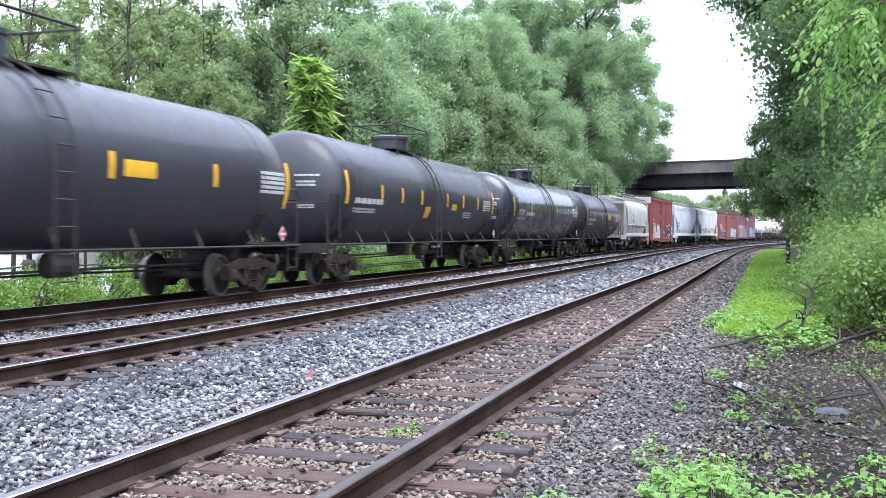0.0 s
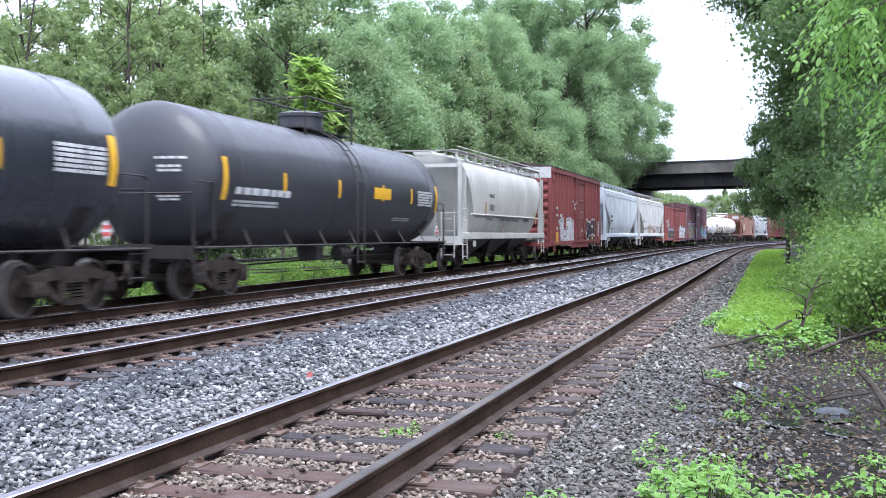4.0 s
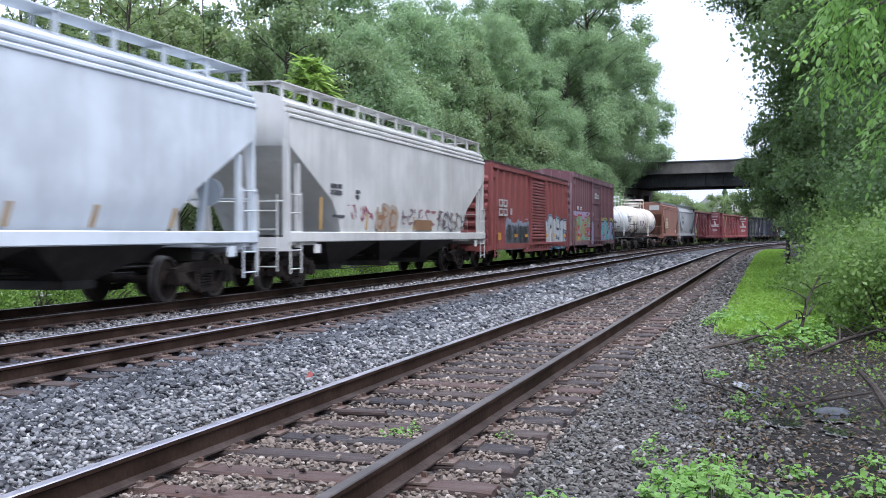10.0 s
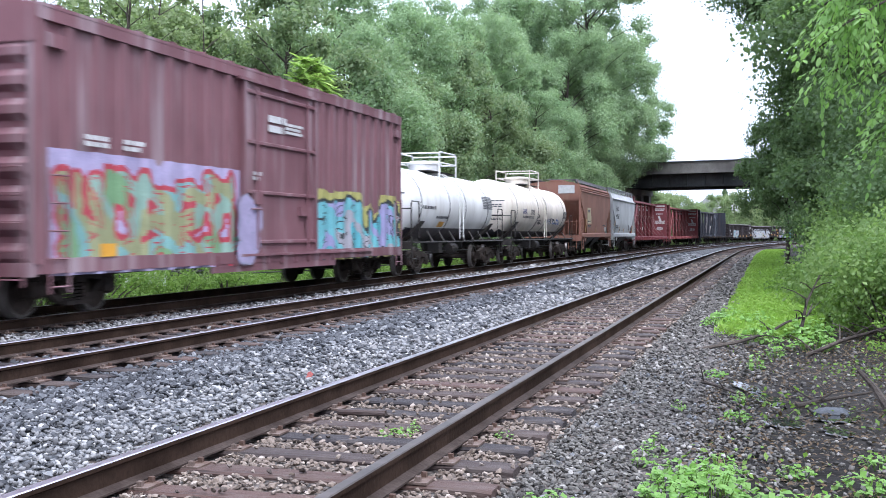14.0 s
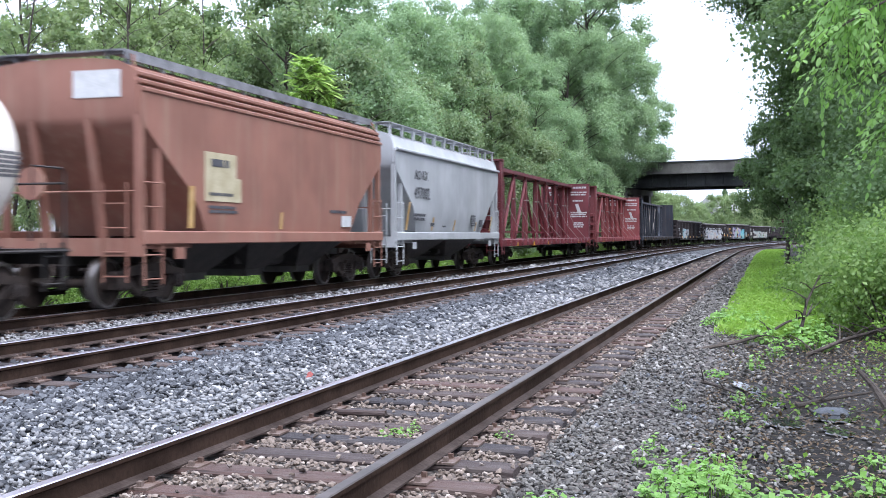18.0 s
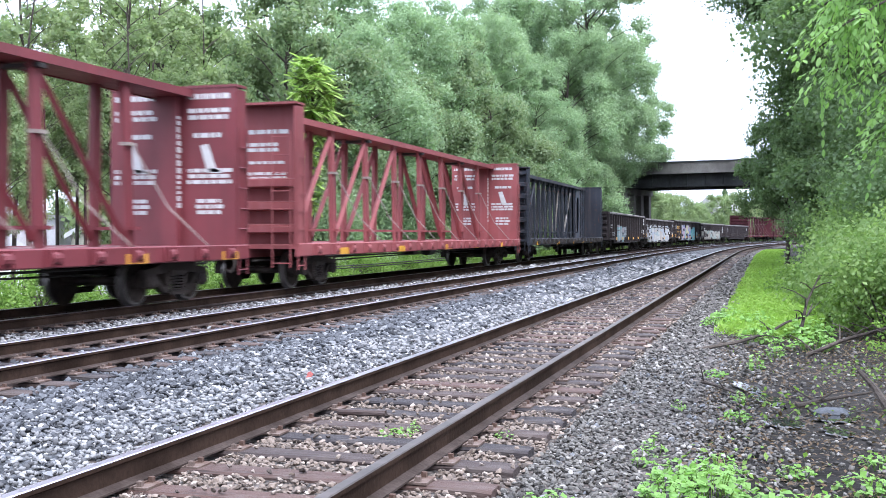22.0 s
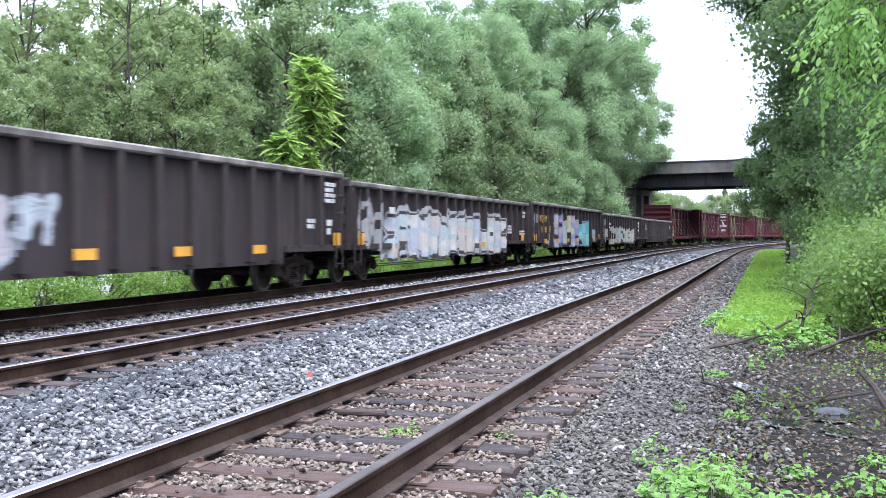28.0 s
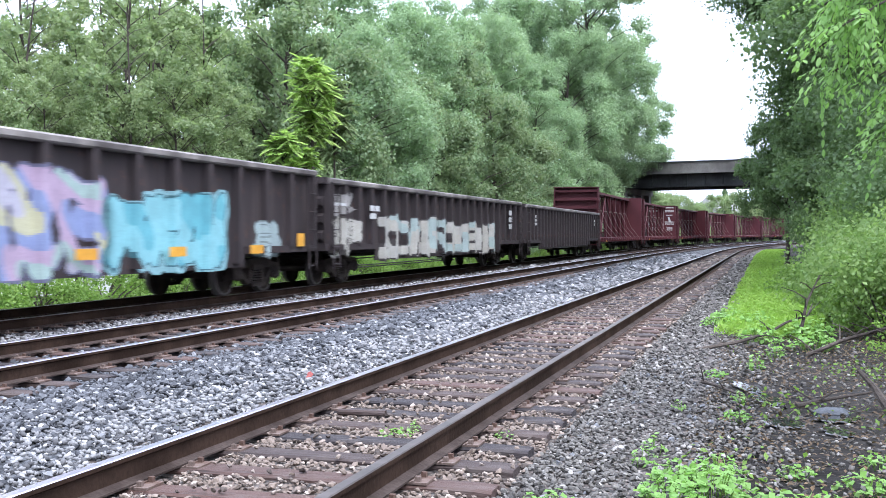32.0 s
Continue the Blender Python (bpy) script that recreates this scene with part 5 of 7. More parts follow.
M_BEAMP = paint("beam_faded_red", (0.225, 0.063, 0.065), 0.6, (0.28, 0.125, 0.125), 0.4)
M_BEAMFAR = paint("beam_deep_maroon", (0.075, 0.018, 0.023), 0.6, (0.06, 0.02, 0.022), 0.4)
M_BEAMQ = paint("beam_dark_grey", (0.032, 0.036, 0.047), 0.6, (0.11, 0.085, 0.08), 0.7, rust=0.5, streak=1.6)
M_BEAMPANEL = paint("beam_panel_blue_grey", (0.080, 0.095, 0.122), 0.6, (0.17, 0.14, 0.13), 0.7, rust=0.5, streak=1.4)
M_GON = paint("gondola_dark", (0.032, 0.025, 0.026), 0.65, (0.085, 0.066, 0.062), 0.6, rust=0.25)
M_TANMARK = surface("faded_reflector", (0.46, 0.28, 0.09), (0.55, 0.37, 0.17), 0.55, 0, 5, 40, 0.02, var=0.15)
M_ROOFDK = surface("dark_car_roof", (0.055, 0.035, 0.035), (0.10, 0.07, 0.068), 0.7, 0, 1.0, 14, 0.1)
M_WALK = surface("grey_grating", (0.20, 0.20, 0.21), (0.30, 0.30, 0.315), 0.6, 0.3, 3, 30, 0.2)
M_PATCH = surface("tan_patch", (0.42, 0.36, 0.22), (0.5, 0.44, 0.3), 0.6, 0, 3, 30, 0.05, var=0.12)
M_REDMARK = surface("red_mark", (0.5, 0.05, 0.05), (0.6, 0.08, 0.08), 0.5, 0, 4, 40, 0.02, var=0.1)

YS = lambda *xs: [(x, 0.15, -10, 7) for x in xs]


def diamond(car, x, y, z, h=0.17):
    """Red and white hazard sign standing on its corner."""
    part("hazard_sign", Shape().loft([[(x + a, y - o, z + b) for a, b in ((-h, 0), (0, -h), (h, 0), (0, h))] for o in (0, 0.01)], caps=True), M_WHITE, car, "white and red diamond sign")
    part("hazard_band", Shape().box(x - h * 0.55, x + h * 0.55, y - 0.014, y - 0.011, z + h * 0.12, z + h * 0.5).box(x - h * 0.55, x + h * 0.55, y - 0.014, y - 0.011, z - h * 0.5, z - h * 0.12), M_REDMARK, car)


_c = tank_car("tank_car", "glossy black tank car with yellow strips and a warning placard", -189.1, 18.6, mat=M_TANKBLK, stripes=YS(-7.8, -4.7, -1.4, 1.35, 4.7) + [(7.85, 0.17, -24, 16)], panels=[(1.7, 2.65, -8, 3, M_YELLOW)], texts=[(6.6, 7.7, -12, 7, 5)])
diamond(_c, 7.6, -1.44, 1.25)
_c = tank_car("tank_car", "black tank car with many yellow reflective strips", -170.4, 18.4, mat=M_TANKBLK, stripes=[(-7.35, 0.18, -15, 18), (7.35, 0.18, -15, 17)] + YS(-4.85, -3.15, -1.35, 1.35, 3.25, 5.15), panels=[(1.9, 2.45, -14, -6, M_YELLOW), (-0.9, -0.4, -26, -12, M_YELLOW)], texts=[(-6.8, -4.75, -15, -7, 1), (-6.8, -5.2, -24, -18, 2), (5.9, 6.9, -12, 4, 5), (3.4, 4.4, -24, -15, 3)])
diamond(_c, 7.5, -1.44, 1.25)
_c = tank_car("tank_car", "plain glossy black tank car with white stencils", -151.75, 18.9, mat=M_TANKGLOSS, stripes=YS(-4.2, 1.85, 4.9) + [(-7.6, 0.18, -15, 16), (7.6, 0.18, -15, 17)], panels=[(2.6, 3.6, -41, -31, M_YELLOW)], texts=[(-5.2, -3.5, -14, -6, 1), (6.15, 7.4, -9, 9, 6), (2.6, 4.8, -28, -26, 1), (-6.9, -5.4, -21, -16, 2)])
diamond(_c, 7.4, -1.44, 1.3)
words("CTCX", 0.36, -6.7, 2.05, -1.425, M_WHITE, _c, lean=10)
_c = tank_car("tank_car", "dull black tank car with yellow strips", -133.6, 17.4, mat=M_TANKBLK, stripes=[(-6.85, 0.18, -19, 14), (6.85, 0.18, -19, 14)] + YS(-4.2, -1.1, 2.0, 4.4), texts=[(-6.4, -3.9, -15, -7, 1), (-6.4, -4.4, -24, -18, 2), (5.0, 6.4, -12, 6, 6), (3.2, 4.6, -32, -27, 2)], panels=[(1.3, 2.6, -8, 4, M_YELLOW)])
diamond(_c, 6.9, -1.44, 1.35)

_c = hopper_car("hopper_car", "pale grey round-sided covered hopper car with faded lettering", -117.4, 15.0, 3.92, M_HOPGREY, "round", 3, rise=0.14, ridge=True, texts=[(-3.6, -2.5, 1.72, 1.86, 1), (-1.5, 1.8, 1.72, 1.85, 1), (2.6, 3.6, 1.72, 1.9, 1)], marks=[(-3.62, 1.95, 2.42, 0.14), (5.0, 1.7, 2.2, 0.14)])
words("F M C X", 0.22, -3.15, 2.58, -1.60, M_BLACKMARK, _c)
words("18035", 0.34, -3.2, 2.12, -1.60, M_BLACKMARK, _c)
graffiti(_c, -1.2, 0.2, 1.28, 1.75, 2, [(0.30, 0.22, 0.18)], INK, 61, ribbed(1.55, 0, []), 0.03, None, "thin brown scribble", rim=0)
_c = box_car("box_car", "rust-red box car with white sprayed lettering along its side", -100.75, 17.4, 4.57, M_BOXF, M_BOXF, (-1.2, 2.1), list(np.linspace(-7.0, -1.7, 8)) + list(np.linspace(2.7, 7.0, 7)), side_z=0.86, cap=M_WHITE, body=7.68, roof_mat=M_ROOFDK,
             texts=[(-6.7, -6.1, 2.42, 2.6, 1), (-6.7, -6.1, 2.08, 2.25, 1), (-5.7, -5.1, 2.08, 2.25, 1), (-6.7, -6.2, 1.45, 1.6, 2), (-2.2, -1.7, 2.9, 3.0, 1), (6.6, 7.2, 1.1, 2.0, 7), (-1.0, -0.5, 2.85, 3.1, 3), (0.5, 1.2, 2.42, 2.48, 1), (0.6, 1.3, 1.35, 1.52, 2), (-0.5, -0.2, 1.2, 1.3, 1), (1.6, 1.85, 1.2, 1.5, 2), (2.4, 2.9, 2.0, 2.14, 1), (-1.55, -1.3, 2.5, 2.9, 2)], marks=[(-6.45, 0.85, 1.35, 0.5), (4.6, 0.95, 1.1, 0.4)])
_at = ribbed(1.50, 0.07, [-7.62, 7.62] + list(np.linspace(-7.0, -1.7, 8)) + list(np.linspace(2.7, 7.0, 7)))
graffiti(_c, -5.4, -1.1, 0.72, 1.95, 5, [WHITE_P, (0.62, 0.66, 0.72), (0.66, 0.56, 0.60)], (0.05, 0.045, 0.05), 3, _at, 0.15, (0.52, 0.52, 0.54), "fat white sprayed letters", rim=0.03, gloss=False, haze_w=0.06)
graffiti(_c, 2.5, 5.9, 0.74, 2.0, 4, [(0.04, 0.035, 0.04), (0.07, 0.05, 0.06)], (0.62, 0.62, 0.66), 7, _at, 0.16, None, "black sprayed letters with silver outline", rim=0.085, gloss=False, bubbles=True)
_c = hopper_car("hopper_car", "large bluish white covered hopper car with ribbed roof edge", -82.4, 18.4, 4.26, M_HOPBLUE, "straight", 3, tuck=0.22, body=8.3, texts=[(-5.9, -5.0, 2.3, 2.5, 1), (-5.9, -5.0, 2.05, 2.2, 1), (-5.8, -5.0, 1.55, 1.65, 2), (-5.6, -4.6, 1.08, 1.14, 1)], marks=[(-6.3, 1.35, 2.15, 0.16), (-4.2, 1.35, 1.75, 0.13), (-0.7, 1.35, 1.72, 0.12), (1.1, 1.35, 1.7, 0.12), (3.1, 1.35, 1.7, 0.12), (5.4, 1.35, 1.7, 0.12)])
_c = hopper_car("hopper_car", "white covered hopper car with thin red and brown scribbles", -64.27, 17.9, 4.26, M_HOPWHITE, "straight", 3, body=8.3, texts=[(-6.0, -5.2, 2.15, 2.45, 2), (-5.9, -5.0, 1.62, 1.72, 1), (-4.4, -4.1, 2.1, 2.35, 2)], marks=[(-6.55, 1.35, 2.1, 0.16), (-3.6, 1.35, 1.75, 0.12), (0.2, 1.35, 1.75, 0.12)])
_at = ribbed(1.585, 0, [])
graffiti(_c, -4.9, -3.3, 1.62, 1.95, 4, [(0.40, 0.14, 0.17)], INK, 12, _at, 0.022, None, "thin red scribbles", rim=0, cell=0.022)
graffiti(_c, -2.9, -1.4, 1.35, 1.9, 3, [(0.38, 0.20, 0.10)], INK, 13, _at, 0.04, (0.50, 0.42, 0.34), "brown scribbles", rim=0, cell=0.025)
graffiti(_c, -0.9, 3.4, 1.5, 1.95, 8, [(0.42, 0.18, 0.20), (0.30, 0.22, 0.24)], INK, 14, _at, 0.024, None, "thin red scribbles", rim=0, cell=0.022)
graffiti(_c, 2.6, 6.2, 1.35, 1.95, 7, [(0.20, 0.20, 0.22), (0.30, 0.24, 0.22)], INK, 15, _at, 0.03, None, "thin grey scribbles", rim=0, cell=0.022)
part("patch", Shape().box(0.3, 1.9, -1.598, -1.584, 1.36, 1.66), spray((0.36, 0.20, 0.10)), _c, "brown painted patch")

_c = box_car("box_car", "light red box car with a louvred door and blue-white sprayed letters", -46.7, 17.4, 4.06, M_BOXI, M_BOXI, (-1.25, 1.9), list(np.linspace(-7.0, -1.9, 6)) + list(np.linspace(2.6, 7.4, 6)), louvre=True, side_z=0.82, body=7.9, roof_mat=M_ROOFDK,
             texts=[(0.2, 1.6, 1.55, 1.7, 2), (-0.6, 0.2, 1.5, 1.65, 2), (0.0, 1.1, 2.4, 2.47, 1), (-2.3, -1.8, 1.85, 1.9, 1)], marks=[(-6.95, 1.02, 1.3, 0.5), (-4.05, 1.12, 1.25, 0.5), (-2.1, 1.12, 1.25, 0.45), (2.4, 1.12, 1.25, 0.4), (4.1, 1.12, 1.25, 0.4), (7.0, 1.12, 1.25, 0.3)], posts_out=0.06)
for _x in (-7.0, -6.25):
    for _z in (2.3, 1.95):
        part("number_panel", Shape().box(_x, _x + 0.58, -1.592, -1.575, _z, _z + 0.29), M_WHITE, _c, "white lettered panel")
        _s = Shape()
        bars(_s, _x + 0.06, _x + 0.52, _z + 0.04, _z + 0.25, 1, -1.596, int(_x * 10 + _z))
        part("number_marks", _s, M_BOXI, _c)
part("label_panel", Shape().box(-5.1, -4.8, -1.585, -1.575, 2.02, 2.27), M_WHITE, _c)
_at = ribbed(1.50, 0.06, [-7.84, 7.84] + list(np.linspace(-7.0, -1.9, 6)) + list(np.linspace(2.6, 7.4, 6)))
graffiti(_c, -5.4, -1.5, 0.72, 1.6, 4, [(0.05, 0.055, 0.065), (0.10, 0.11, 0.13)], (0.30, 0.34, 0.42), 21, _at, 0.2, (0.36, 0.40, 0.50), "dark sprayed letters with pale blue haze", rim=0.06)
graffiti(_c, 2.2, 7.3, 0.62, 1.95, 5, [WHITE_P, (0.70, 0.71, 0.72), (0.60, 0.66, 0.74)], (0.05, 0.05, 0.06), 24, _at, 0.15, (0.20, 0.42, 0.62), "white sprayed letters with black and blue shading", haze_w=0.05, gloss=False)
_c = box_car("box_car", "maroon box car with colourful sprayed letters and white streaks", -29.4, 17.1, 4.60, M_BOXJ, M_BOXJ, (-1.7, 1.8), list(np.linspace(-7.1, -2.2, 8)) + list(np.linspace(2.3, 7.1, 9)), side_z=0.84, cap=M_BOXJ, body=7.8,
             texts=[(0.2, 1.2, 3.35, 3.6, 3), (-6.8, -6.0, 2.55, 2.75, 2), (-5.8, -5.1, 2.55, 2.75, 2), (-1.3, -0.9, 2.3, 2.5, 2), (-0.6, 0.4, 3.3, 3.7, 2)], marks=[(-6.2, 0.9, 1.1, 0.4)])
_at = ribbed(1.50, 0.07, [-7.74, 7.74] + list(np.linspace(-7.1, -2.2, 8)) + list(np.linspace(2.3, 7.1, 9)))
graffiti(_c, -7.3, -1.9, 0.74, 2.2, 5, [(0.22, 0.40, 0.20), (0.24, 0.48, 0.46), (0.36, 0.38, 0.20), (0.30, 0.46, 0.38)], (0.52, 0.06, 0.09), 36, _at, 0.13, (0.50, 0.44, 0.66), "red, green and lilac sprayed letters", rim=0.09, haze_w=0.4)
graffiti(_c, -1.8, -1.2, 0.74, 1.9, 1, [(0.46, 0.40, 0.60)], (0.38, 0.36, 0.5), 37, ribbed(1.63, 0, []), 0.2, None, "lilac sprayed haze")
graffiti(_c, 1.9, 7.5, 0.74, 2.0, 5, [CYAN, (0.40, 0.38, 0.64), (0.20, 0.56, 0.62), (0.46, 0.45, 0.50)], (0.03, 0.04, 0.045), 39, _at, 0.17, (0.50, 0.48, 0.16), "cyan and violet sprayed letters with yellow outline", rim=0.07)

_c = tank_car("tank_car", "short white tank car with a black underside and white dome railing", -14.4, 12.9, r=1.18, zc=2.18, mat=M_TANKWHITE, low=M_TANKBLK, low_z=1.42, texts=[(-4.0, -2.6, -8, -1, 1), (3.4, 4.8, 0, 24, 8), (-2.4, -1.0, -22, -16, 1)], panels=[(-1.9, -1.3, -36, -26, M_ORANGE)], dome_h=0.25, cage=True, half=4.3)
_c = tank_car("tank_car", "short cream tank car with rust stains and a dome cage", 0.0, 15.9, r=1.22, zc=2.33, mat=M_TANKCREAM, low=M_TANKBLK, low_z=1.42, texts=[(-4.1, -1.8, -18, -13, 2), (5.3, 6.4, -14, 4, 6), (-0.9, 0.0, -24, -20, 1)], dome_h=0.25, cage=True, half=5.6)
M_BLUEMARK = surface("stencil_blue", (0.05, 0.06, 0.16), (0.08, 0.09, 0.22), 0.6, 0, 6, 40, 0.02, var=0.1)
words("SHPX", 0.34, -4.35, 2.12, -1.245, M_BLUEMARK, _c)
words("15090", 0.34, -2.75, 2.12, -1.245, M_BLACKMARK, _c)
_at = ribbed(1.20, 0, [])
graffiti(_c, -1.2, -0.5, 1.65, 2.25, 1, [(0.03, 0.03, 0.03)], INK, 71, _at, 0.045, None, "thin black scribble", rim=0, cell=0.02)
graffiti(_c, 1.0, 4.0, 1.72, 2.0, 6, [(0.05, 0.05, 0.06), (0.06, 0.12, 0.35)], INK, 72, _at, 0.035, None, "thin black scribble", rim=0, cell=0.02)

_c = hopper_car("hopper_car", "dusty brown covered hopper car with a dark roof walkway", 14.6, 13.1, 4.10, M_HOPBROWN, "straight", 3, rise=0.15, board=1.08, fascia=0.14, body=5.7, texts=[(-3.5, -2.2, 1.62, 1.78, 2), (2.2, 3.2, 1.72, 1.82, 1), (-1.5, 0.4, 1.08, 1.14, 1)], marks=[(-4.1, 1.35, 2.1, 0.18), (-0.4, 1.35, 1.7, 0.12)], walk_mat=M_WALK, half=4.6)
part("patch", Shape().box(-3.65, -2.45, -1.60, -1.586, 2.30, 2.75).box(-3.65, -2.25, -1.60, -1.586, 1.85, 2.30), M_PATCH, _c, "tan painted panel")
_s = Shape()
bars(_s, -3.42, -2.6, 2.45, 2.65, 1, -1.604, 3)
bars(_s, -3.5, -2.4, 1.94, 2.02, 1, -1.604, 4)
part("patch_marks", _s, M_BLACKMARK, _c)
part("label_panel", Shape().box(2.9, 3.5, -1.60, -1.586, 1.42, 1.68), M_WHITE, _c)
part("end_label", Shape().box(-5.72, -5.705, -1.2, -0.3, 3.5, 3.95), M_WHITE, _c, "white torn label on the end wall")
_c = hopper_car("hopper_car", "small silver-white covered hopper car with dark numbers", 27.35, 13.1, 4.08, M_HOPSILVER, "straight", 2, body=5.88, chords=1, tuck=0.12, texts=[(-4.3, -3.1, 1.62, 1.86, 2), (2.0, 2.7, 1.5, 1.9, 6), (-2.7, -2.3, 1.45, 1.6, 1), (-1.5, -1.0, 1.45, 1.52, 1)], marks=[(-4.65, 1.36, 2.16, 0.16), (-2.2, 1.36, 1.76, 0.13), (0.2, 1.36, 1.7, 0.12), (2.9, 1.36, 1.66, 0.12), (5.0, 1.36, 1.9, 0.12)], half=4.4)
words("AO KX", 0.40, -4.25, 2.84, -1.605, M_BLACKMARK, _c)
words("497002", 0.50, -4.3, 2.28, -1.605, M_BLACKMARK, _c)
part("label_panel", Shape().box(3.1, 3.5, -1.60, -1.586, 1.5, 1.75), M_BLACKMARK, _c)

centre_beam_car("lumber_car", "dark red centre-beam lumber flat car, unloaded", 45.5, 23.8, M_BEAMO, body=11.0, marks=[(-8.5, 0.6), (-5.2, 0.6), (-1.5, 0.6), (3, 0.6), (7, 0.6), (10.2, 0.6)])
centre_beam_car("lumber_car", "faded red centre-beam lumber flat car, unloaded", 70.05, 24.4, M_BEAMP, body=11.15, marks=[(-8.5, 0.6), (-4.2, 0.6), (0.5, 0.6), (4, 0.6), (8, 0.6)])
centre_beam_car("lumber_car", "dark grey centre-beam lumber flat car, unloaded", 93.95, 23.7, M_BEAMQ, M_BEAMPANEL, style="dark", logo=False, body=10.95, marks=[(-9.2, 0.6), (-4.2, 0.6), (0.3, 0.6), (3.2, 0.6), (6.4, 0.5)])

ORM = lambda *xs: [(x, 0.86, 0.55, 0.17) for x in xs]
GAT = lambda body, posts: ribbed(1.48, 0.15, np.linspace(-body + 0.1, body - 0.1, posts + 1), 0.10, 0.08)
_c = gondola_car("gondola_car", "dark brown gondola car with pale blue sprayed letters", 116.6, 20.9, M_GON, 17, 2.70, 0.68, body=9.8, marks=ORM(-6.5, -3.45, -0.4, 2.4, 5.35) + [(9.4, 0.98, 0.4, 0.3)], texts=[(8.7, 9.4, 1.95, 2.45, 4), (7.7, 8.2, 1.35, 1.6, 2), (8.8, 9.1, 1.2, 1.6, 2), (-9.3, -8.5, 1.6, 1.9, 2)])
graffiti(_c, -5.7, -2.0, 0.78, 1.85, 5, [(0.52, 0.58, 0.62), (0.36, 0.56, 0.62), (0.56, 0.50, 0.54)], (0.30, 0.32, 0.36), 41, GAT(9.8, 17), 0.14, None, "pale blue sprayed letters", rim=0.04)
graffiti(_c, -1.8, -1.0, 1.1, 1.8, 1, [(0.52, 0.58, 0.62)], (0.30, 0.32, 0.36), 42, GAT(9.8, 17), 0.09, None, "pale blue sprayed letters", rim=0.03)
graffiti(_c, -8.0, -7.3, 1.15, 1.55, 1, [(0.40, 0.40, 0.42)], (0.30, 0.32, 0.36), 43, GAT(9.8, 17), 0.04, None, "grey scribble", rim=0)
_c = gondola_car("gondola_car", "dark gondola car with large white sprayed letters along its side", 137.2, 20.9, M_GON, 20, 2.56, 0.62, body=10.2, marks=[(-9.6, 0.98, 0.4, 0.3), (9.0, 0.98, 0.5, 0.3), (2.5, 0.8, 0.5, 0.16)], texts=[(-7.5, -6.9, 1.75, 2.0, 1), (6.3, 7.1, 1.25, 1.6, 3), (8.4, 9.6, 1.2, 1.4, 2), (9.0, 9.5, 1.9, 2.2, 2)])
graffiti(_c, -7.6, 6.0, 0.60, 1.80, 11, [(0.70, 0.66, 0.62), (0.56, 0.60, 0.69), (0.70, 0.69, 0.67), (0.55, 0.64, 0.68), (0.68, 0.60, 0.56)], (0.07, 0.06, 0.06), 46, GAT(10.2, 20), 0.16, (0.50, 0.51, 0.54), "fat white sprayed letters", rim=0.075, haze_w=0.07, gloss=False)
graffiti(_c, -9.4, -8.0, 0.85, 2.1, 2, [(0.42, 0.42, 0.42)], (0.2, 0.2, 0.2), 47, GAT(10.2, 20), 0.07, None, "grey sprayed scribble", rim=0)
_c = gondola_car("gondola_car", "dark gondola car with cyan and pastel sprayed letters", 158.3, 21.0, M_GON, 17, 2.68, 0.66, body=10.1, marks=ORM(-7.2, -4.0, -1.3, 1.5, 4.1, 7.1) + [(-9.55, 0.95, 0.6, 0.3), (9.2, 0.98, 0.35, 0.28)])
words("WQ", 0.44, -8.6, 1.80, -1.637, M_GOLD, _c)
words("RX", 0.44, -7.45, 1.80, -1.637, M_GOLD, _c)
for _t, _x in (("11", -8.35), ("00", -7.42), ("73", -6.38)):
    words(_t, 0.42, _x, 1.32, -1.637, M_GOLD, _c)
graffiti(_c, -9.8, -9.1, 1.2, 2.2, 1, [(0.60, 0.61, 0.66), (0.52, 0.53, 0.58)], (0.3, 0.3, 0.34), 51, GAT(10.1, 17), 0.07, (0.26, 0.26, 0.29), "white sprayed figure", rim=0.03)
graffiti(_c, -6.4, -5.6, 0.72, 1.25, 1, [(0.60, 0.61, 0.66)], (0.3, 0.3, 0.34), 52, GAT(10.1, 17), 0.12, None, "white sprayed figure", rim=0.03)
graffiti(_c, -5.2, -4.5, 0.72, 1.15, 1, [(0.60, 0.61, 0.66)], (0.3, 0.3, 0.34), 53, GAT(10.1, 17), 0.10, None, "white sprayed figure", rim=0.03)
graffiti(_c, -4.35, -3.5, 0.70, 2.15, 1, [(0.60, 0.61, 0.66), (0.50, 0.46, 0.56)], (0.26, 0.25, 0.3), 54, GAT(10.1, 17), 0.15, None, "white sprayed letter", rim=0.04)
graffiti(_c, -3.2, 2.2, 0.66, 2.1, 5, [(0.58, 0.56, 0.66), (0.62, 0.60, 0.40), (0.30, 0.36, 0.60), (0.56, 0.42, 0.56), (0.44, 0.58, 0.54)], (0.16, 0.16, 0.26), 55, GAT(10.1, 17), 0.145, None, "pastel sprayed letters", rim=0.04, gloss=False)
graffiti(_c, 2.3, 6.0, 0.66, 1.9, 4, [(0.18, 0.52, 0.60), (0.30, 0.64, 0.70)], (0.05, 0.16, 0.19), 56, GAT(10.1, 17), 0.15, (0.32, 0.56, 0.60), "cyan sprayed letters", rim=0.035, haze_w=0.05, gloss=False)
graffiti(_c, 7.3, 8.4, 0.75, 1.5, 1, [(0.42, 0.52, 0.52)], (0.2, 0.25, 0.25), 57, GAT(10.1, 17), 0.12, None, "pale green scribble", rim=0.03)
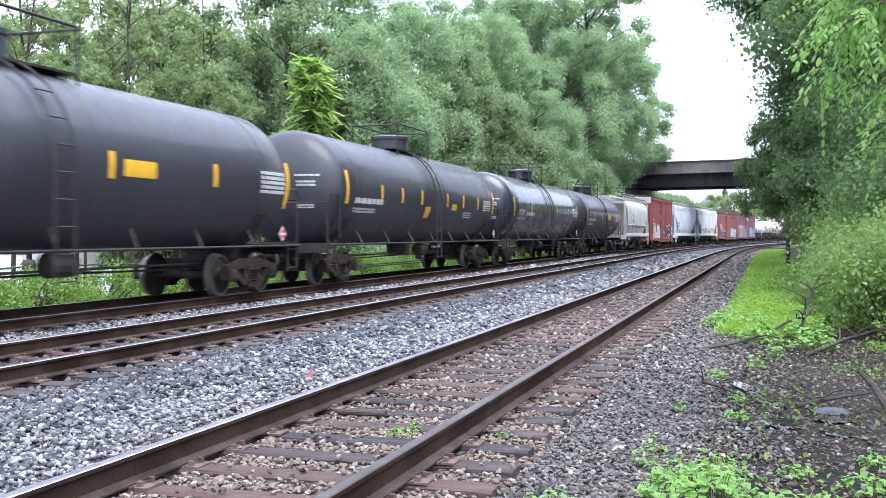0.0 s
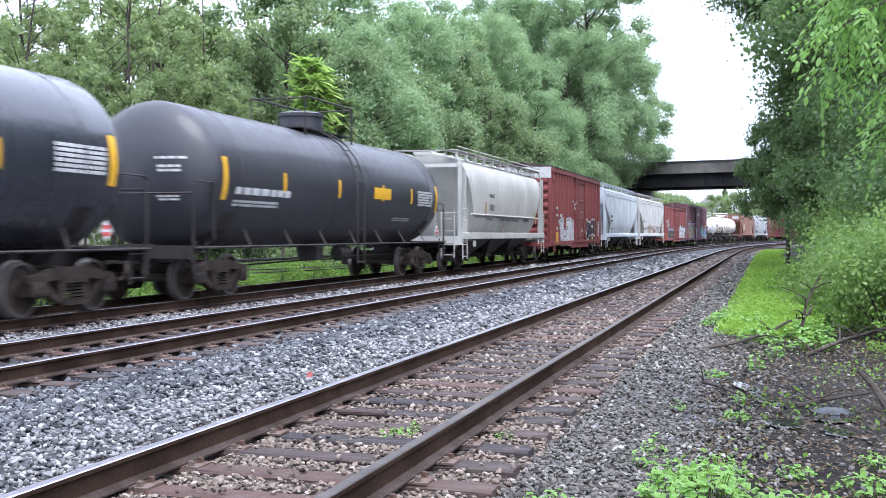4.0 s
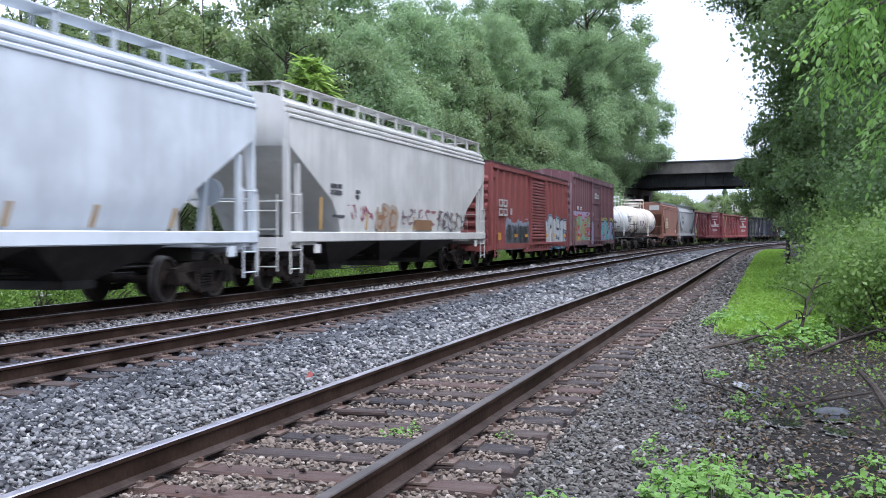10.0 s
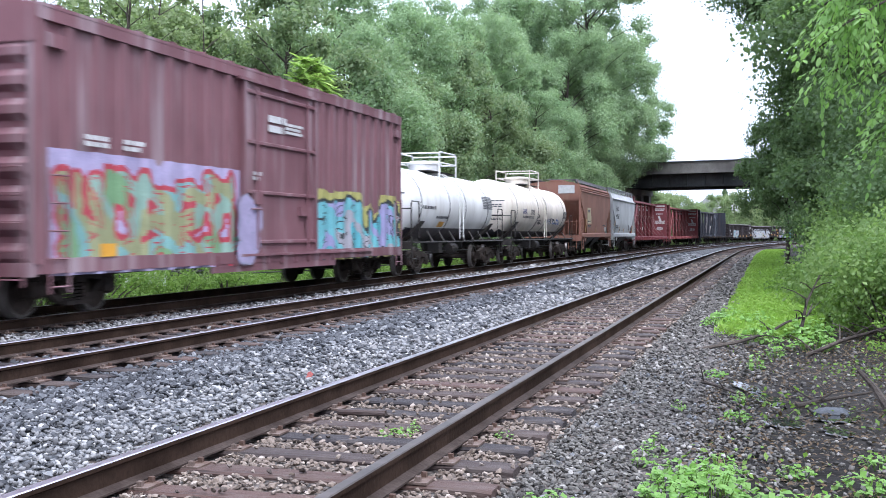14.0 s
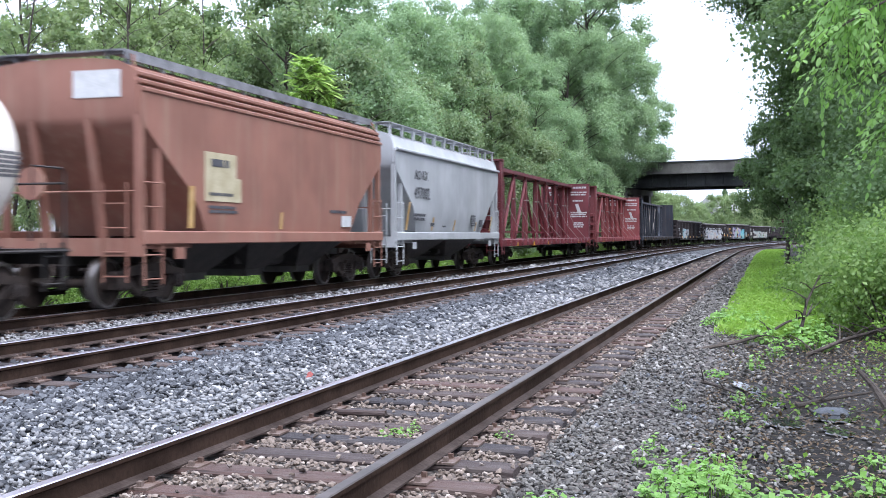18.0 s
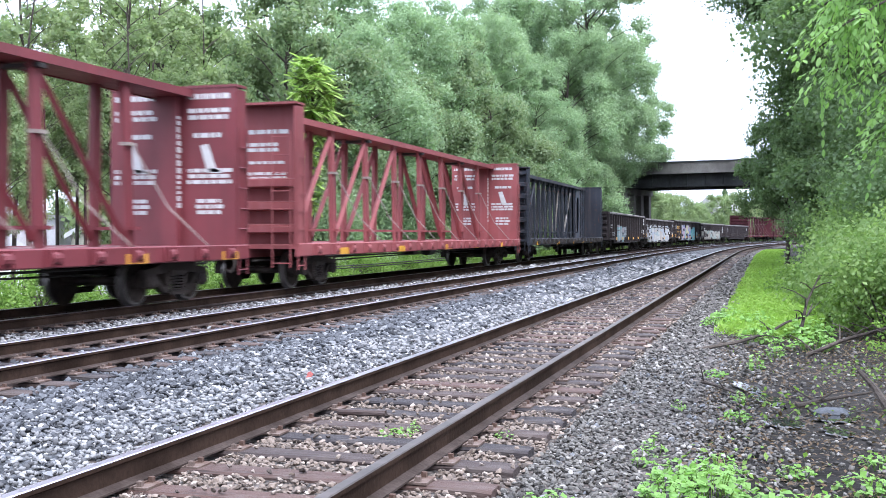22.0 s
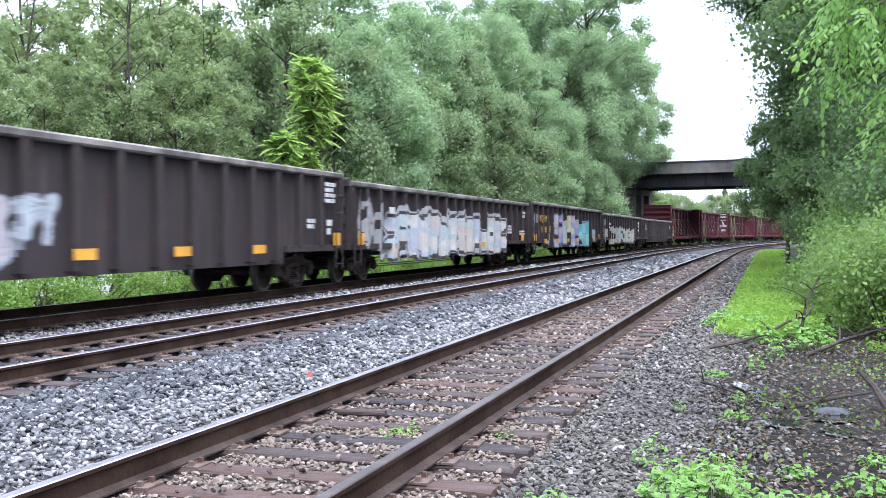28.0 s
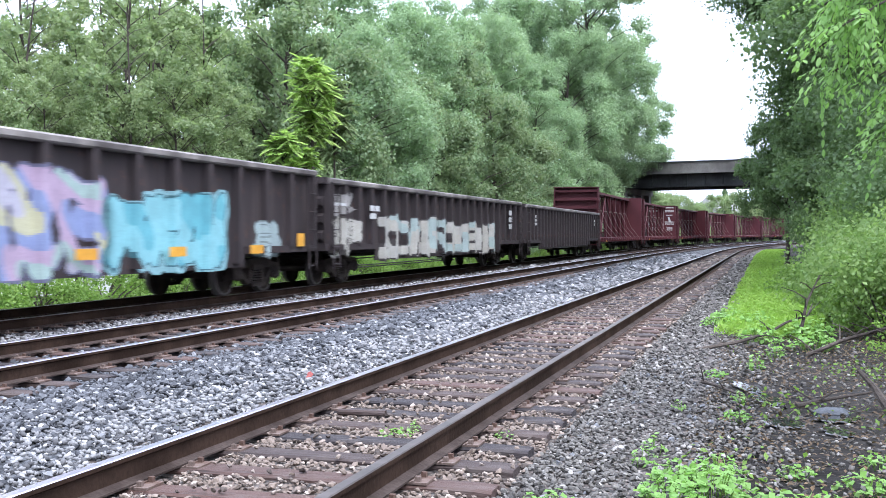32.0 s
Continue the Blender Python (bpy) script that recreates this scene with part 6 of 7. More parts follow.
_c = gondola_car("gondola_car", "rusty gondola car with cream sprayed letters", 179.4, 21.0, M_GON, 22, 2.56, 0.62, body=10.2, texts=[(-7.6, -6.9, 1.6, 2.0, 2), (7.9, 8.5, 1.4, 2.2, 3), (-10, -9.2, 1.9, 2.0, 1)])
graffiti(_c, -6.5, 5.6, 0.60, 1.66, 11, [(0.58, 0.57, 0.52), (0.56, 0.54, 0.48), (0.46, 0.56, 0.54)], (0.06, 0.05, 0.05), 58, GAT(10.2, 22), 0.12, None, "cream sprayed letters", rim=0.04, gloss=False)
graffiti(_c, -10.0, -8.1, 0.75, 1.6, 3, [(0.58, 0.56, 0.50)], (0.10, 0.09, 0.08), 59, GAT(10.2, 22), 0.10, None, "cream sprayed letters", rim=0.03)
graffiti(_c, -10.0, -8.4, 1.7, 2.25, 2, [(0.44, 0.42, 0.40)], (0.10, 0.09, 0.08), 60, GAT(10.2, 22), 0.06, None, "grey scribble", rim=0)
gondola_car("gondola_car", "plain dark ribbed gondola car", 200.9, 21.2, M_GON, 28, 2.52, 0.62, body=10.3, texts=[(-8.6, -8.2, 1.6, 2.1, 3), (8.2, 8.6, 1.7, 2.1, 2)])
for _k in range(6):
    centre_beam_car("lumber_car", "red centre-beam lumber flat car, unloaded", 223.9 + 24.3 * _k, 24.3, M_BEAMFAR, logo=_k == 1, marks=[(-8.5, 0.6), (0.5, 0.6), (8, 0.6)])


# ---------- plants ----------
def leaves_mesh(name, pts, nrm, size, g, aspect=0.55, curl=0.25):
    """Rhombic leaves at many places: each a folded leaf of four triangles' worth of faces (two quads' halves)."""
    n = len(pts)
    nrm = nrm / np.maximum(np.linalg.norm(nrm, axis=1, keepdims=True), 1e-6)
    a = np.cross(nrm, g.normal(size=(n, 3)))
    a /= np.maximum(np.linalg.norm(a, axis=1, keepdims=True), 1e-6)
    b = np.cross(nrm, a)
    L = (np.broadcast_to(size, n) * g.uniform(0.65, 1.25, n))[:, None]
    base, tip = pts - a * L * 0.5, pts + a * L * 0.5 - nrm * L * curl * 0.6
    mid = pts + nrm * L * 0.08
    v = np.stack([base, mid + b * L * aspect * 0.5 - nrm * L * curl * 0.3, tip, mid - b * L * aspect * 0.5 - nrm * L * curl * 0.3], 1)
    me = bpy.data.meshes.new(name)
    me.vertices.add(4 * n)
    me.vertices.foreach_set("co", v.reshape(-1))
    me.loops.add(4 * n)
    me.loops.foreach_set("vertex_index", np.arange(4 * n, dtype=np.int32))
    me.polygons.add(n)
    me.polygons.foreach_set("loop_start", np.arange(0, 4 * n, 4, dtype=np.int32))
    me.update(calc_edges=True)
    return me


def clump_leaves(centres, radii, per, g, up=0.30, flat=0.85, leaf=0.2, inner=0.10, subs=9):
    """Places, normals and sizes of leaves: each clump is a cluster of small tufts with gaps between."""
    P, N, Z = [], [], []
    for c, r in zip(centres, radii):
        d = g.normal(size=(subs, 3))
        d /= np.linalg.norm(d, axis=1, keepdims=True)
        tc = np.asarray(c) + d * r * np.array([0.72, 0.72, 0.72 * flat]) * g.uniform(0.35, 1.25, (subs, 1))
        tr = r * g.uniform(0.22, 0.66, subs)
        for q0, rr in zip(tc, tr):
            k = max(6, int(per * rr * rr))
            e = g.normal(size=(k, 3))
            e /= np.linalg.norm(e, axis=1, keepdims=True)
            q = rr * (1.2 - 0.9 * g.uniform(0, 1, k)[:, None] ** 1.5)
            drop = np.zeros((k, 3))
            drop[:, 2] = -0.25 * rr * (e[:, 0] ** 2 + e[:, 1] ** 2)
            stray = g.normal(size=(k, 3)) * rr * 0.35 * (g.uniform(0, 1, (k, 1)) < 0.4)
            P.append(q0 + e * q * np.array([1.1, 1.1, flat]) + drop + stray)
            N.append(e * (1 - up) + np.array([0, 0, up]) + g.normal(size=(k, 3)) * 0.5)
            Z.append(np.full(k, leaf))
        ki = int(per * r * r * inner)
        if ki:
            e = g.normal(size=(ki, 3))
            e /= np.linalg.norm(e, axis=1, keepdims=True)
            P.append(np.asarray(c) + e * r * 0.5 * g.uniform(0, 1, (ki, 1)))
            N.append(e + np.array([0, 0, 0.6]))
            Z.append(np.full(ki, leaf * 1.15))
    return np.concatenate(P), np.concatenate(N), np.concatenate(Z)


def tree(name, label, height, spread, seed, leaf=0.2, per=330, mat=None, bole=0.3, trunk_r=0.22, clumps=34, vines=False, puff=0.32, inner=0.10, top=0.18):
    """Tapered trunk, limbs, crown of many leaf clumps with gaps."""
    g = np.random.default_rng(seed)
    t = place_thing(name, Matrix(), label, "tree")
    wood = Shape()
    bend = g.uniform(-0.5, 0.5, 2)
    pts = [(bend[0] * (k / 6) ** 2 * 1.5, bend[1] * (k / 6) ** 2 * 1.5, height * 0.86 * k / 6) for k in range(7)]
    pts[0] = (0, 0, -0.4)
    wood.rod(pts, [trunk_r * (1.25 if k == 0 else 1 - 0.13 * k) for k in range(7)], 9)
    cs, rs = [], []
    zc, hz = height * (bole + 1) / 2, height * (1 - bole) / 2
    for k in range(clumps):
        f = -0.95 + 1.9 * (k + g.uniform(0, 1)) / clumps
        wide = spread * math.sqrt(max(0.05, 1 - abs(f) ** 2.6)) * (1.0 - top * f)
        a = k * 2.4 + g.uniform(-0.6, 0.6)
        q = wide * math.sqrt(g.uniform(0.08, 1.0)) * 0.95
        c = np.array([math.cos(a) * q + bend[0] * (f + 1), math.sin(a) * q + bend[1] * (f + 1), zc + f * hz * 0.94 + g.uniform(-0.5, 0.5)])
        r = g.uniform(0.6, 1.4) * spread * puff * (1.0 - 0.15 * f)
        cs.append(c)
        rs.append(r)
        z0 = c[2] - q * 0.6
        u = min(max(z0 / height, 0.12), 0.84)
        base = Vector((bend[0] * 1.5 * u * u, bend[1] * 1.5 * u * u, u * height))
        midp = base.lerp(Vector(c), 0.5) + Vector((0, 0, 0.12 * q))
        rr = trunk_r * (0.32 - 0.16 * u)
        wood.rod([base, midp, midp.lerp(Vector(c), 0.7)], [rr, rr * 0.6, rr * 0.25], 5)
    wood.smooth = True
    part("trunk", wood, M_BARK, t)
    P, N, Z = clump_leaves(cs, rs, per, g, leaf=leaf, inner=inner)
    if vines:
        vc = [np.array([math.cos(k * 1.9) * spread * 0.3, math.sin(k * 1.9) * spread * 0.3, height * 0.55 * (k + 0.5) / 9]) for k in range(9)]
        P2, N2, Z2 = clump_leaves(vc, [spread * 0.24 * g.uniform(0.7, 1.2) for _ in vc], per * 0.8, g, flat=1.3, leaf=leaf)
        P, N, Z = np.concatenate([P, P2]), np.concatenate([N, N2]), np.concatenate([Z, Z2])
    me = leaves_mesh("crown", P, N, Z * 1.1, g, 0.82)
    me.materials.append(mat or M_LEAF)
    part("crown", me, None, t)
    return t


def bush(name, label, width, height, seed, leaf=0.12, per=500, mat=None, clumps=12):
    g = np.random.default_rng(seed)
    t = place_thing(name, Matrix(), label, "bush")
    wood = Shape()
    cs, rs = [], []
    for k in range(clumps):
        a, q = g.uniform(0, math.tau), width * 0.5 * math.sqrt(g.uniform(0, 1)) * 0.8
        z = height * g.uniform(0.15, 0.8) * (1 - 0.4 * (2 * q / width) ** 2)
        cs.append(np.array([math.cos(a) * q, math.sin(a) * q, z]))
        rs.append(g.uniform(0.6, 1.1) * min(width, height) * 0.32)
        wood.rod([(0.1 * math.cos(a), 0.1 * math.sin(a), -0.3), (math.cos(a) * q * 0.6, math.sin(a) * q * 0.6, z * 0.6), tuple(cs[-1])], [0.035, 0.02, 0.008], 5)
    part("stem", wood, M_BARK, t)
    P, N, Z = clump_leaves(cs, rs, per, g, leaf=leaf)
    me = leaves_mesh("leaves", P, N, Z, g, 0.65)
    me.materials.append(mat or M_LEAF)
    part("leaves", me, None, t)
    return t


def set_at(ob, x, y, z=-0.4, turn=0.0, k=1.0, kz=None):
    ob.matrix_world = Matrix.Translation((x, y, z)) @ pose(0, 0, 0, 0, 0, turn) @ Matrix.Diagonal((k, k, kz or k, 1))
    return ob


def scatter(makers, spots, group):
    """Each maker's thing stands at its first spot; the others are copies."""
    first = {}
    r = random.Random(11)
    for kind, x, y, k in spots:
        m = Matrix.Translation((x, y, float(ground_z(x, y)[0]) - 0.02)) @ pose(0, 0, 0, 0, 0, r.uniform(0, 360)) @ Matrix.Diagonal((k, k, k * r.uniform(0.92, 1.1), 1))
        if kind not in first:
            first[kind] = makers[kind]()
            first[kind].matrix_world = m
            tagged(first[kind], group=group)
        else:
            c = first[kind].copy()
            scene.collection.objects.link(c)
            for o in first[kind].children:
                q = o.copy()
                scene.collection.objects.link(q)
                q.parent = c
            c.matrix_world = m


def frond(P, N, start, way, length, pairs, leaf, g, droop=0.35):
    """Leaflets of one feathered leaf, appended to P and N as (place, normal, leaf way)."""
    way = Vector(way).normalized()
    side = way.cross(Vector((0, 0, 1))).normalized()
    for k in range(pairs):
        f = (k + 1) / pairs
        c = Vector(start) + way * (length * f) + Vector((0, 0, -droop * length * f * f))
        for d in (-1, 1):
            q = (side * d + way * 0.45 + Vector((0, 0, -0.30))).normalized()
            sz = leaf * (0.65 + 0.5 * math.sin(math.pi * min(1, f * 0.9)))
            P.append((tuple(c + q * sz * 0.5), tuple(q * sz), g.uniform(-0.25, 0.25)))


def frond_mesh(name, P, width=0.32):
    """Pointed leaflets lying along given ways."""
    v, f = [], []
    for c, q, tilt in P:
        c, q = Vector(c), Vector(q)
        s = q.cross(Vector((tilt, tilt * 0.7, 1))).normalized() * q.length * width
        n = len(v)
        up = Vector((0, 0, q.length * 0.06))
        v += [tuple(c - q * 0.5), tuple(c - q * 0.25 + s * 0.42), tuple(c + q * 0.08 + s * 0.45 - up), tuple(c + q * 0.5 - up * 2), tuple(c + q * 0.08 - s * 0.45 - up), tuple(c - q * 0.25 - s * 0.42)]
        f.append((n, n + 1, n + 2, n + 3, n + 4, n + 5))
    me = bpy.data.meshes.new(name)
    me.from_pydata(v, [], f)
    return me


def sapling(label, height, spread, seed, mat, leaf=0.17, tiers=5):
    """Thin stem with a rounded head of long arching feathered leaves."""
    g = random.Random(seed)
    t = place_thing("sapling", Matrix(), label, "tree")
    wood, P = Shape(), []
    wood.rod([(0, 0, -0.5), (0.05, 0, height * 0.5), (0, 0.08, height * 0.92)], [0.08, 0.055, 0.02], 7)
    tall = spread * 2.6
    n = tiers * 9
    for i in range(n):
        f = (i + 0.5) / n
        a = i * 2.4 + g.uniform(-0.5, 0.5)
        wide = spread * 0.72 * math.sqrt(max(0.03, 1 - (1.75 * f - 0.95) ** 2)) * g.uniform(0.35, 1.0)
        c = Vector((math.cos(a) * wide, 0.05 + math.sin(a) * wide, height - 0.45 - tall * f + g.uniform(-0.35, 0.35)))
        wood.rod([(0, 0.05, c.z - 0.6 * wide - 0.15), tuple(c * 0.6 + Vector((0, 0.02, c.z - 0.25 * wide)) * 0.4), tuple(c)], [0.025, 0.016, 0.008], 4)
        for k in range(9):
            b = a + math.pi * (k - 4) / 4.6 + g.uniform(-0.15, 0.15)
            d = Vector((math.cos(b), math.sin(b), g.uniform(-0.7, 1.7))).normalized()
            ll = spread * g.uniform(0.36, 0.58)
            wood.rod([tuple(c + d * ll * q + Vector((0, 0, -0.5 * ll * q * q))) for q in (0, 0.5, 1.0)], 0.006, 3)
            frond(P, None, c, d, ll, 9, leaf, g, 0.3)
    part("stem", wood, M_BARK, t)
    me = frond_mesh("leaves", P, 0.7)
    me.materials.append(mat)
    part("leaves", me, None, t)
    return t


LEFT = {
    "a": lambda: tree("tree", "tall leafy tree with vine-covered trunk beside the railway", 15, 4.2, 1, mat=M_LEAF_MID, vines=True, bole=0.12, leaf=0.165, per=380, clumps=44, puff=0.22, inner=0.05),
    "b": lambda: tree("tree", "broad dark green tree beside the railway", 14, 5.0, 2, mat=M_LEAF_MID, bole=0.06, clumps=52, leaf=0.19, per=330, puff=0.23),
    "c": lambda: tree("tree", "slender tree with thin upper branches", 15, 3.4, 3, mat=M_LEAF, bole=0.33, trunk_r=0.13, leaf=0.15, clumps=46, per=460, puff=0.185, inner=0.0),
    "y": lambda: tree("tree", "slender tree with a bare lower stem", 15, 3.4, 33, mat=M_LEAF, bole=0.50, trunk_r=0.12, leaf=0.15, clumps=38, per=460, puff=0.19, inner=0.0),
    "t": lambda: tree("tree", "tall thin tree with sparse leaves against the sky", 15.5, 3.0, 31, mat=M_LEAF, bole=0.34, trunk_r=0.10, leaf=0.16, clumps=24, per=300, puff=0.16, inner=0.0),
    # d, g, h and p take the leaf colour with haze mixed in
    "d": lambda: tree("tree", "full tree with drooping leafy boughs", 17, 5.6, 4, mat=M_LEAF_HAZE, bole=0.05, clumps=56, vines=True, leaf=0.15, per=430, puff=0.22),
    "g": lambda: tree("tree", "very tall broad tree beside the bridge", 31, 8.2, 8, mat=M_LEAF_HAZE, bole=0.30, clumps=90, leaf=0.20, per=300, trunk_r=0.4, puff=0.19, top=0.05),
    "h": lambda: tree("tree", "tall dense tree with layered boughs", 24, 6.8, 9, mat=M_LEAF_HAZE, bole=0.08, clumps=76, vines=True, leaf=0.17, per=380, trunk_r=0.32, puff=0.20),
    "k": lambda: tree("tree", "full green tree deeper in the wood", 16, 5.4, 14, mat=M_LEAF, bole=0.05, clumps=40, leaf=0.27, per=140, puff=0.26),
    "r": lambda: tree("tree", "dark green tree overhanging the track's edge", 14, 5.2, 12, mat=M_LEAF_DK, bole=0.03, clumps=60, leaf=0.115, per=820, puff=0.22, inner=0.15),
    "q": lambda: tree("tree", "dark green tree farther along the track's edge", 14, 5.2, 13, mat=M_LEAF_DK, bole=0.03, clumps=50, leaf=0.15, per=430, puff=0.23, inner=0.2),
    "v": lambda: tree("tree", "tall dark tree leaning over the track", 20, 6.4, 15, mat=M_LEAF_DK, bole=0.66, clumps=64, leaf=0.13, per=620, puff=0.2, inner=0.2),
    "w": lambda: tree("tree", "small dark tree leaning over the track", 8, 2.7, 18, mat=M_LEAF_DK, bole=0.36, trunk_r=0.12, clumps=44, leaf=0.10, per=900, puff=0.24, inner=0.2),
    "s": lambda: bush("bush", "dark leafy bush under the trees", 4.5, 3.4, 25, mat=M_UNDER, leaf=0.085, per=620, clumps=20),
    "u": lambda: bush("bush", "leafy yellow-green bush at the edge of the grass", 2.7, 2.5, 27, mat=M_UNDER, leaf=0.10, per=520, clumps=18),
    "e": lambda: bush("bush", "rounded green bush at the wood's edge", 4.5, 3.4, 5, mat=M_LEAF, leaf=0.14, per=300, clumps=18),
    "f": lambda: bush("bush", "low bright green shrub on the embankment", 3.0, 1.5, 6, mat=M_WEED, leaf=0.09, per=520, clumps=14),
    "p": lambda: bush("bush", "vine-covered mound of leaves paled with painted haze", 5.5, 5.5, 16, mat=M_LEAF_HAZE, leaf=0.16, per=230, clumps=26),
}
_r = random.Random(21)
_spots = []


def spot(kind, s, lat, k=1.0):
    p = on_line(s, lat)
    _spots.append((kind, p.x, p.y, k))


# thin wood at the start of the row, then denser and taller towards the bridge
for _s, _l, _k, _q in ((-29.3, -12.5, "y", 0.60), (-33.5, -11.0, "c", 0.58), (-26.3, -13.0, "y", 0.65), (-28, -15.5, "y", 0.70), (-37, -12.5, "c", 0.58), (-22, -11.5, "c", 0.68), (-22.5, -17, "y", 0.82), (-19, -12.0, "c", 0.74), (-16, -15, "c", 0.86), (-24, -15, "y", 0.76),
                       (-29.6, -13.6, "t", 0.98), (-24.4, -13, "t", 1.03), (-21.3, -13.8, "t", 1.08), (-20.2, -15.5, "t", 1.18), (-17.2, -13, "t", 1.0), (-23.0, -18, "t", 1.25), (-27.0, -17, "t", 1.15), (-25.5, -11.5, "t", 0.9),
                       (-11, -12, "a", 1.08), (-8, -15, "b", 0.95), (-5, -11, "d", 0.9), (0, -14, "h", 0.85), (4, -10, "b", 0.95), (9, -14, "d", 1.10), (14, -10, "a", 1.1), (19, -15, "h", 0.95), (23, -9.5, "b", 1.02), (29, -13, "h", 0.93),
                       (33, -9.0, "d", 0.88), (38, -14, "g", 0.78), (44, -8.5, "h", 0.97), (51, -7.5, "g", 0.97), (53, -16, "g", 1.02), (59, -6.5, "g", 0.85), (58, -11, "b", 0.9)):
    spot(_k, _s, _l, _q)
for _i, _s in enumerate(np.arange(-4, 66, 6.5)):
    spot("k" if _s > -6 else "ckcc"[_i % 4], _s, -22 - _r.uniform(0, 6), _r.uniform(0.95, 1.2) * (0.8 if _s < -6 else 1.0))
for _i, _s in enumerate(np.arange(-40, 62, 3.4)):
    if -38 < _s < -25:
        continue
    spot("e" if _i % 4 else "p", _s, -8.2 - _r.uniform(0, 1.6), _r.uniform(0.55, 0.95) * (0.8 if _s < -20 else 1.0))
for _i, _s in enumerate(np.arange(-46, -8, 1.3)):
    spot("f", _s, -4.9 - _r.uniform(0, 0.8), _r.uniform(0.7, 1.05))
for _i, _s in enumerate(np.arange(-45, 62, 1.7)):
    spot("f", _s, -5.6 - _r.uniform(0, 1.8), _r.uniform(0.5, 1.0))
# beyond the house
for _x, _y, _q in ((-33, 82, 0.6), (-29, 85, 0.6), (-38, 80, 0.6), (-25, 92, 0.7), (-43, 78, 0.6), (-21, 96, 0.7)):
    _spots.append(("k", _x, _y, _q))
# beyond the bridge
for _i, _s in enumerate(np.arange(88, 260, 6.0)):
    spot("k", _s, -9 - _r.uniform(0, 9), _r.uniform(0.5, 0.68))
for _i, _s in enumerate(np.arange(120, 330, 9.0)):
    spot("k", _s, -26 - _r.uniform(0, 16), _r.uniform(0.6, 0.8))
for _i, _s in enumerate(np.arange(80, 230, 8.0)):
    spot("k", _s, 17 + _r.uniform(0, 8), _r.uniform(0.5, 0.7))
# the wood on the camera's side of the tracks
for _x, _y, _k, _q in ((20.2, 46.0, "r", 1.3), (16.6, 44.0, "r", 0.62), (14.7, 33.0, "r", 1.0), (12.4, 25.0, "r", 0.85), (21.6, 60.0, "v", 1.05), (16.0, 50.0, "w", 0.95), (27.0, 62.0, "q", 1.2), (30.5, 74.0, "q", 1.2), (37.0, 90.0, "q", 1.1), (44.5, 106.0, "q", 1.1), (26.0, 47.0, "q", 1.25), (20.5, 35.0, "q", 1.15), (34.0, 62.0, "q", 1.1), (24.0, 36.0, "q", 1.3), (22.5, 46.0, "q", 1.6)):
    _spots.append((_k, _x, _y, _q))
for _x, _y, _k, _q in ((7.2, 15.0, "f", 0.9), (8.5, 18.0, "s", 0.7), (9.1, 21.5, "s", 0.75), (10.4, 25.0, "s", 0.85), (12.3, 30.0, "s", 0.8), (14.2, 35.0, "s", 0.8), (16.8, 41.0, "s", 0.85), (19.7, 48.0, "s", 0.9), (23.3, 57.0, "e", 0.9), (7.0, 12.6, "f", 0.7),
                        (7.6, 18.6, "f", 0.85), (8.4, 22.5, "f", 0.8), (9.4, 27.0, "f", 0.9), (11.1, 32.5, "f", 0.9), (7.1, 16.8, "f", 0.8), (6.7, 14.6, "f", 0.5), (27.0, 66.0, "e", 0.9), (31.5, 78.0, "e", 0.9), (8.0, 16.0, "f", 1.1), (9.0, 19.5, "f", 1.1), (6.9, 16.2, "u", 0.8), (7.7, 18.6, "u", 0.9), (8.9, 21.5, "u", 1.0), (10.3, 25.0, "u", 1.1), (12.0, 29.0, "u", 1.2)):
    _spots.append((_k, _x, _y, _q))
scatter(LEFT, _spots, "trees along the railway")

for _s, _l, _h, _w, _k, _m, _t, _d in ((-20.0, -6.6, 10.0, 1.25, 3, M_LEAF_LT, 6, "bright green sapling with feathered leaves beside the train"), (-22.4, -6.8, 6.9, 1.05, 4, M_LEAF_LT, 5, "smaller bright sapling with feathered leaves"),
                                       (-16.2, -7.2, 9.6, 1.1, 5, M_LEAF, 4, "green sapling with feathered leaves at the wood's edge"), (-21.2, -6.4, 6.2, 0.85, 6, M_LEAF_LT, 4, "smaller bright sapling with feathered leaves")):
    _p = on_line(_s, _l)
    set_at(sapling(_d, _h, _w, _k, _m, 0.145, _t), _p.x, _p.y, -1.2)


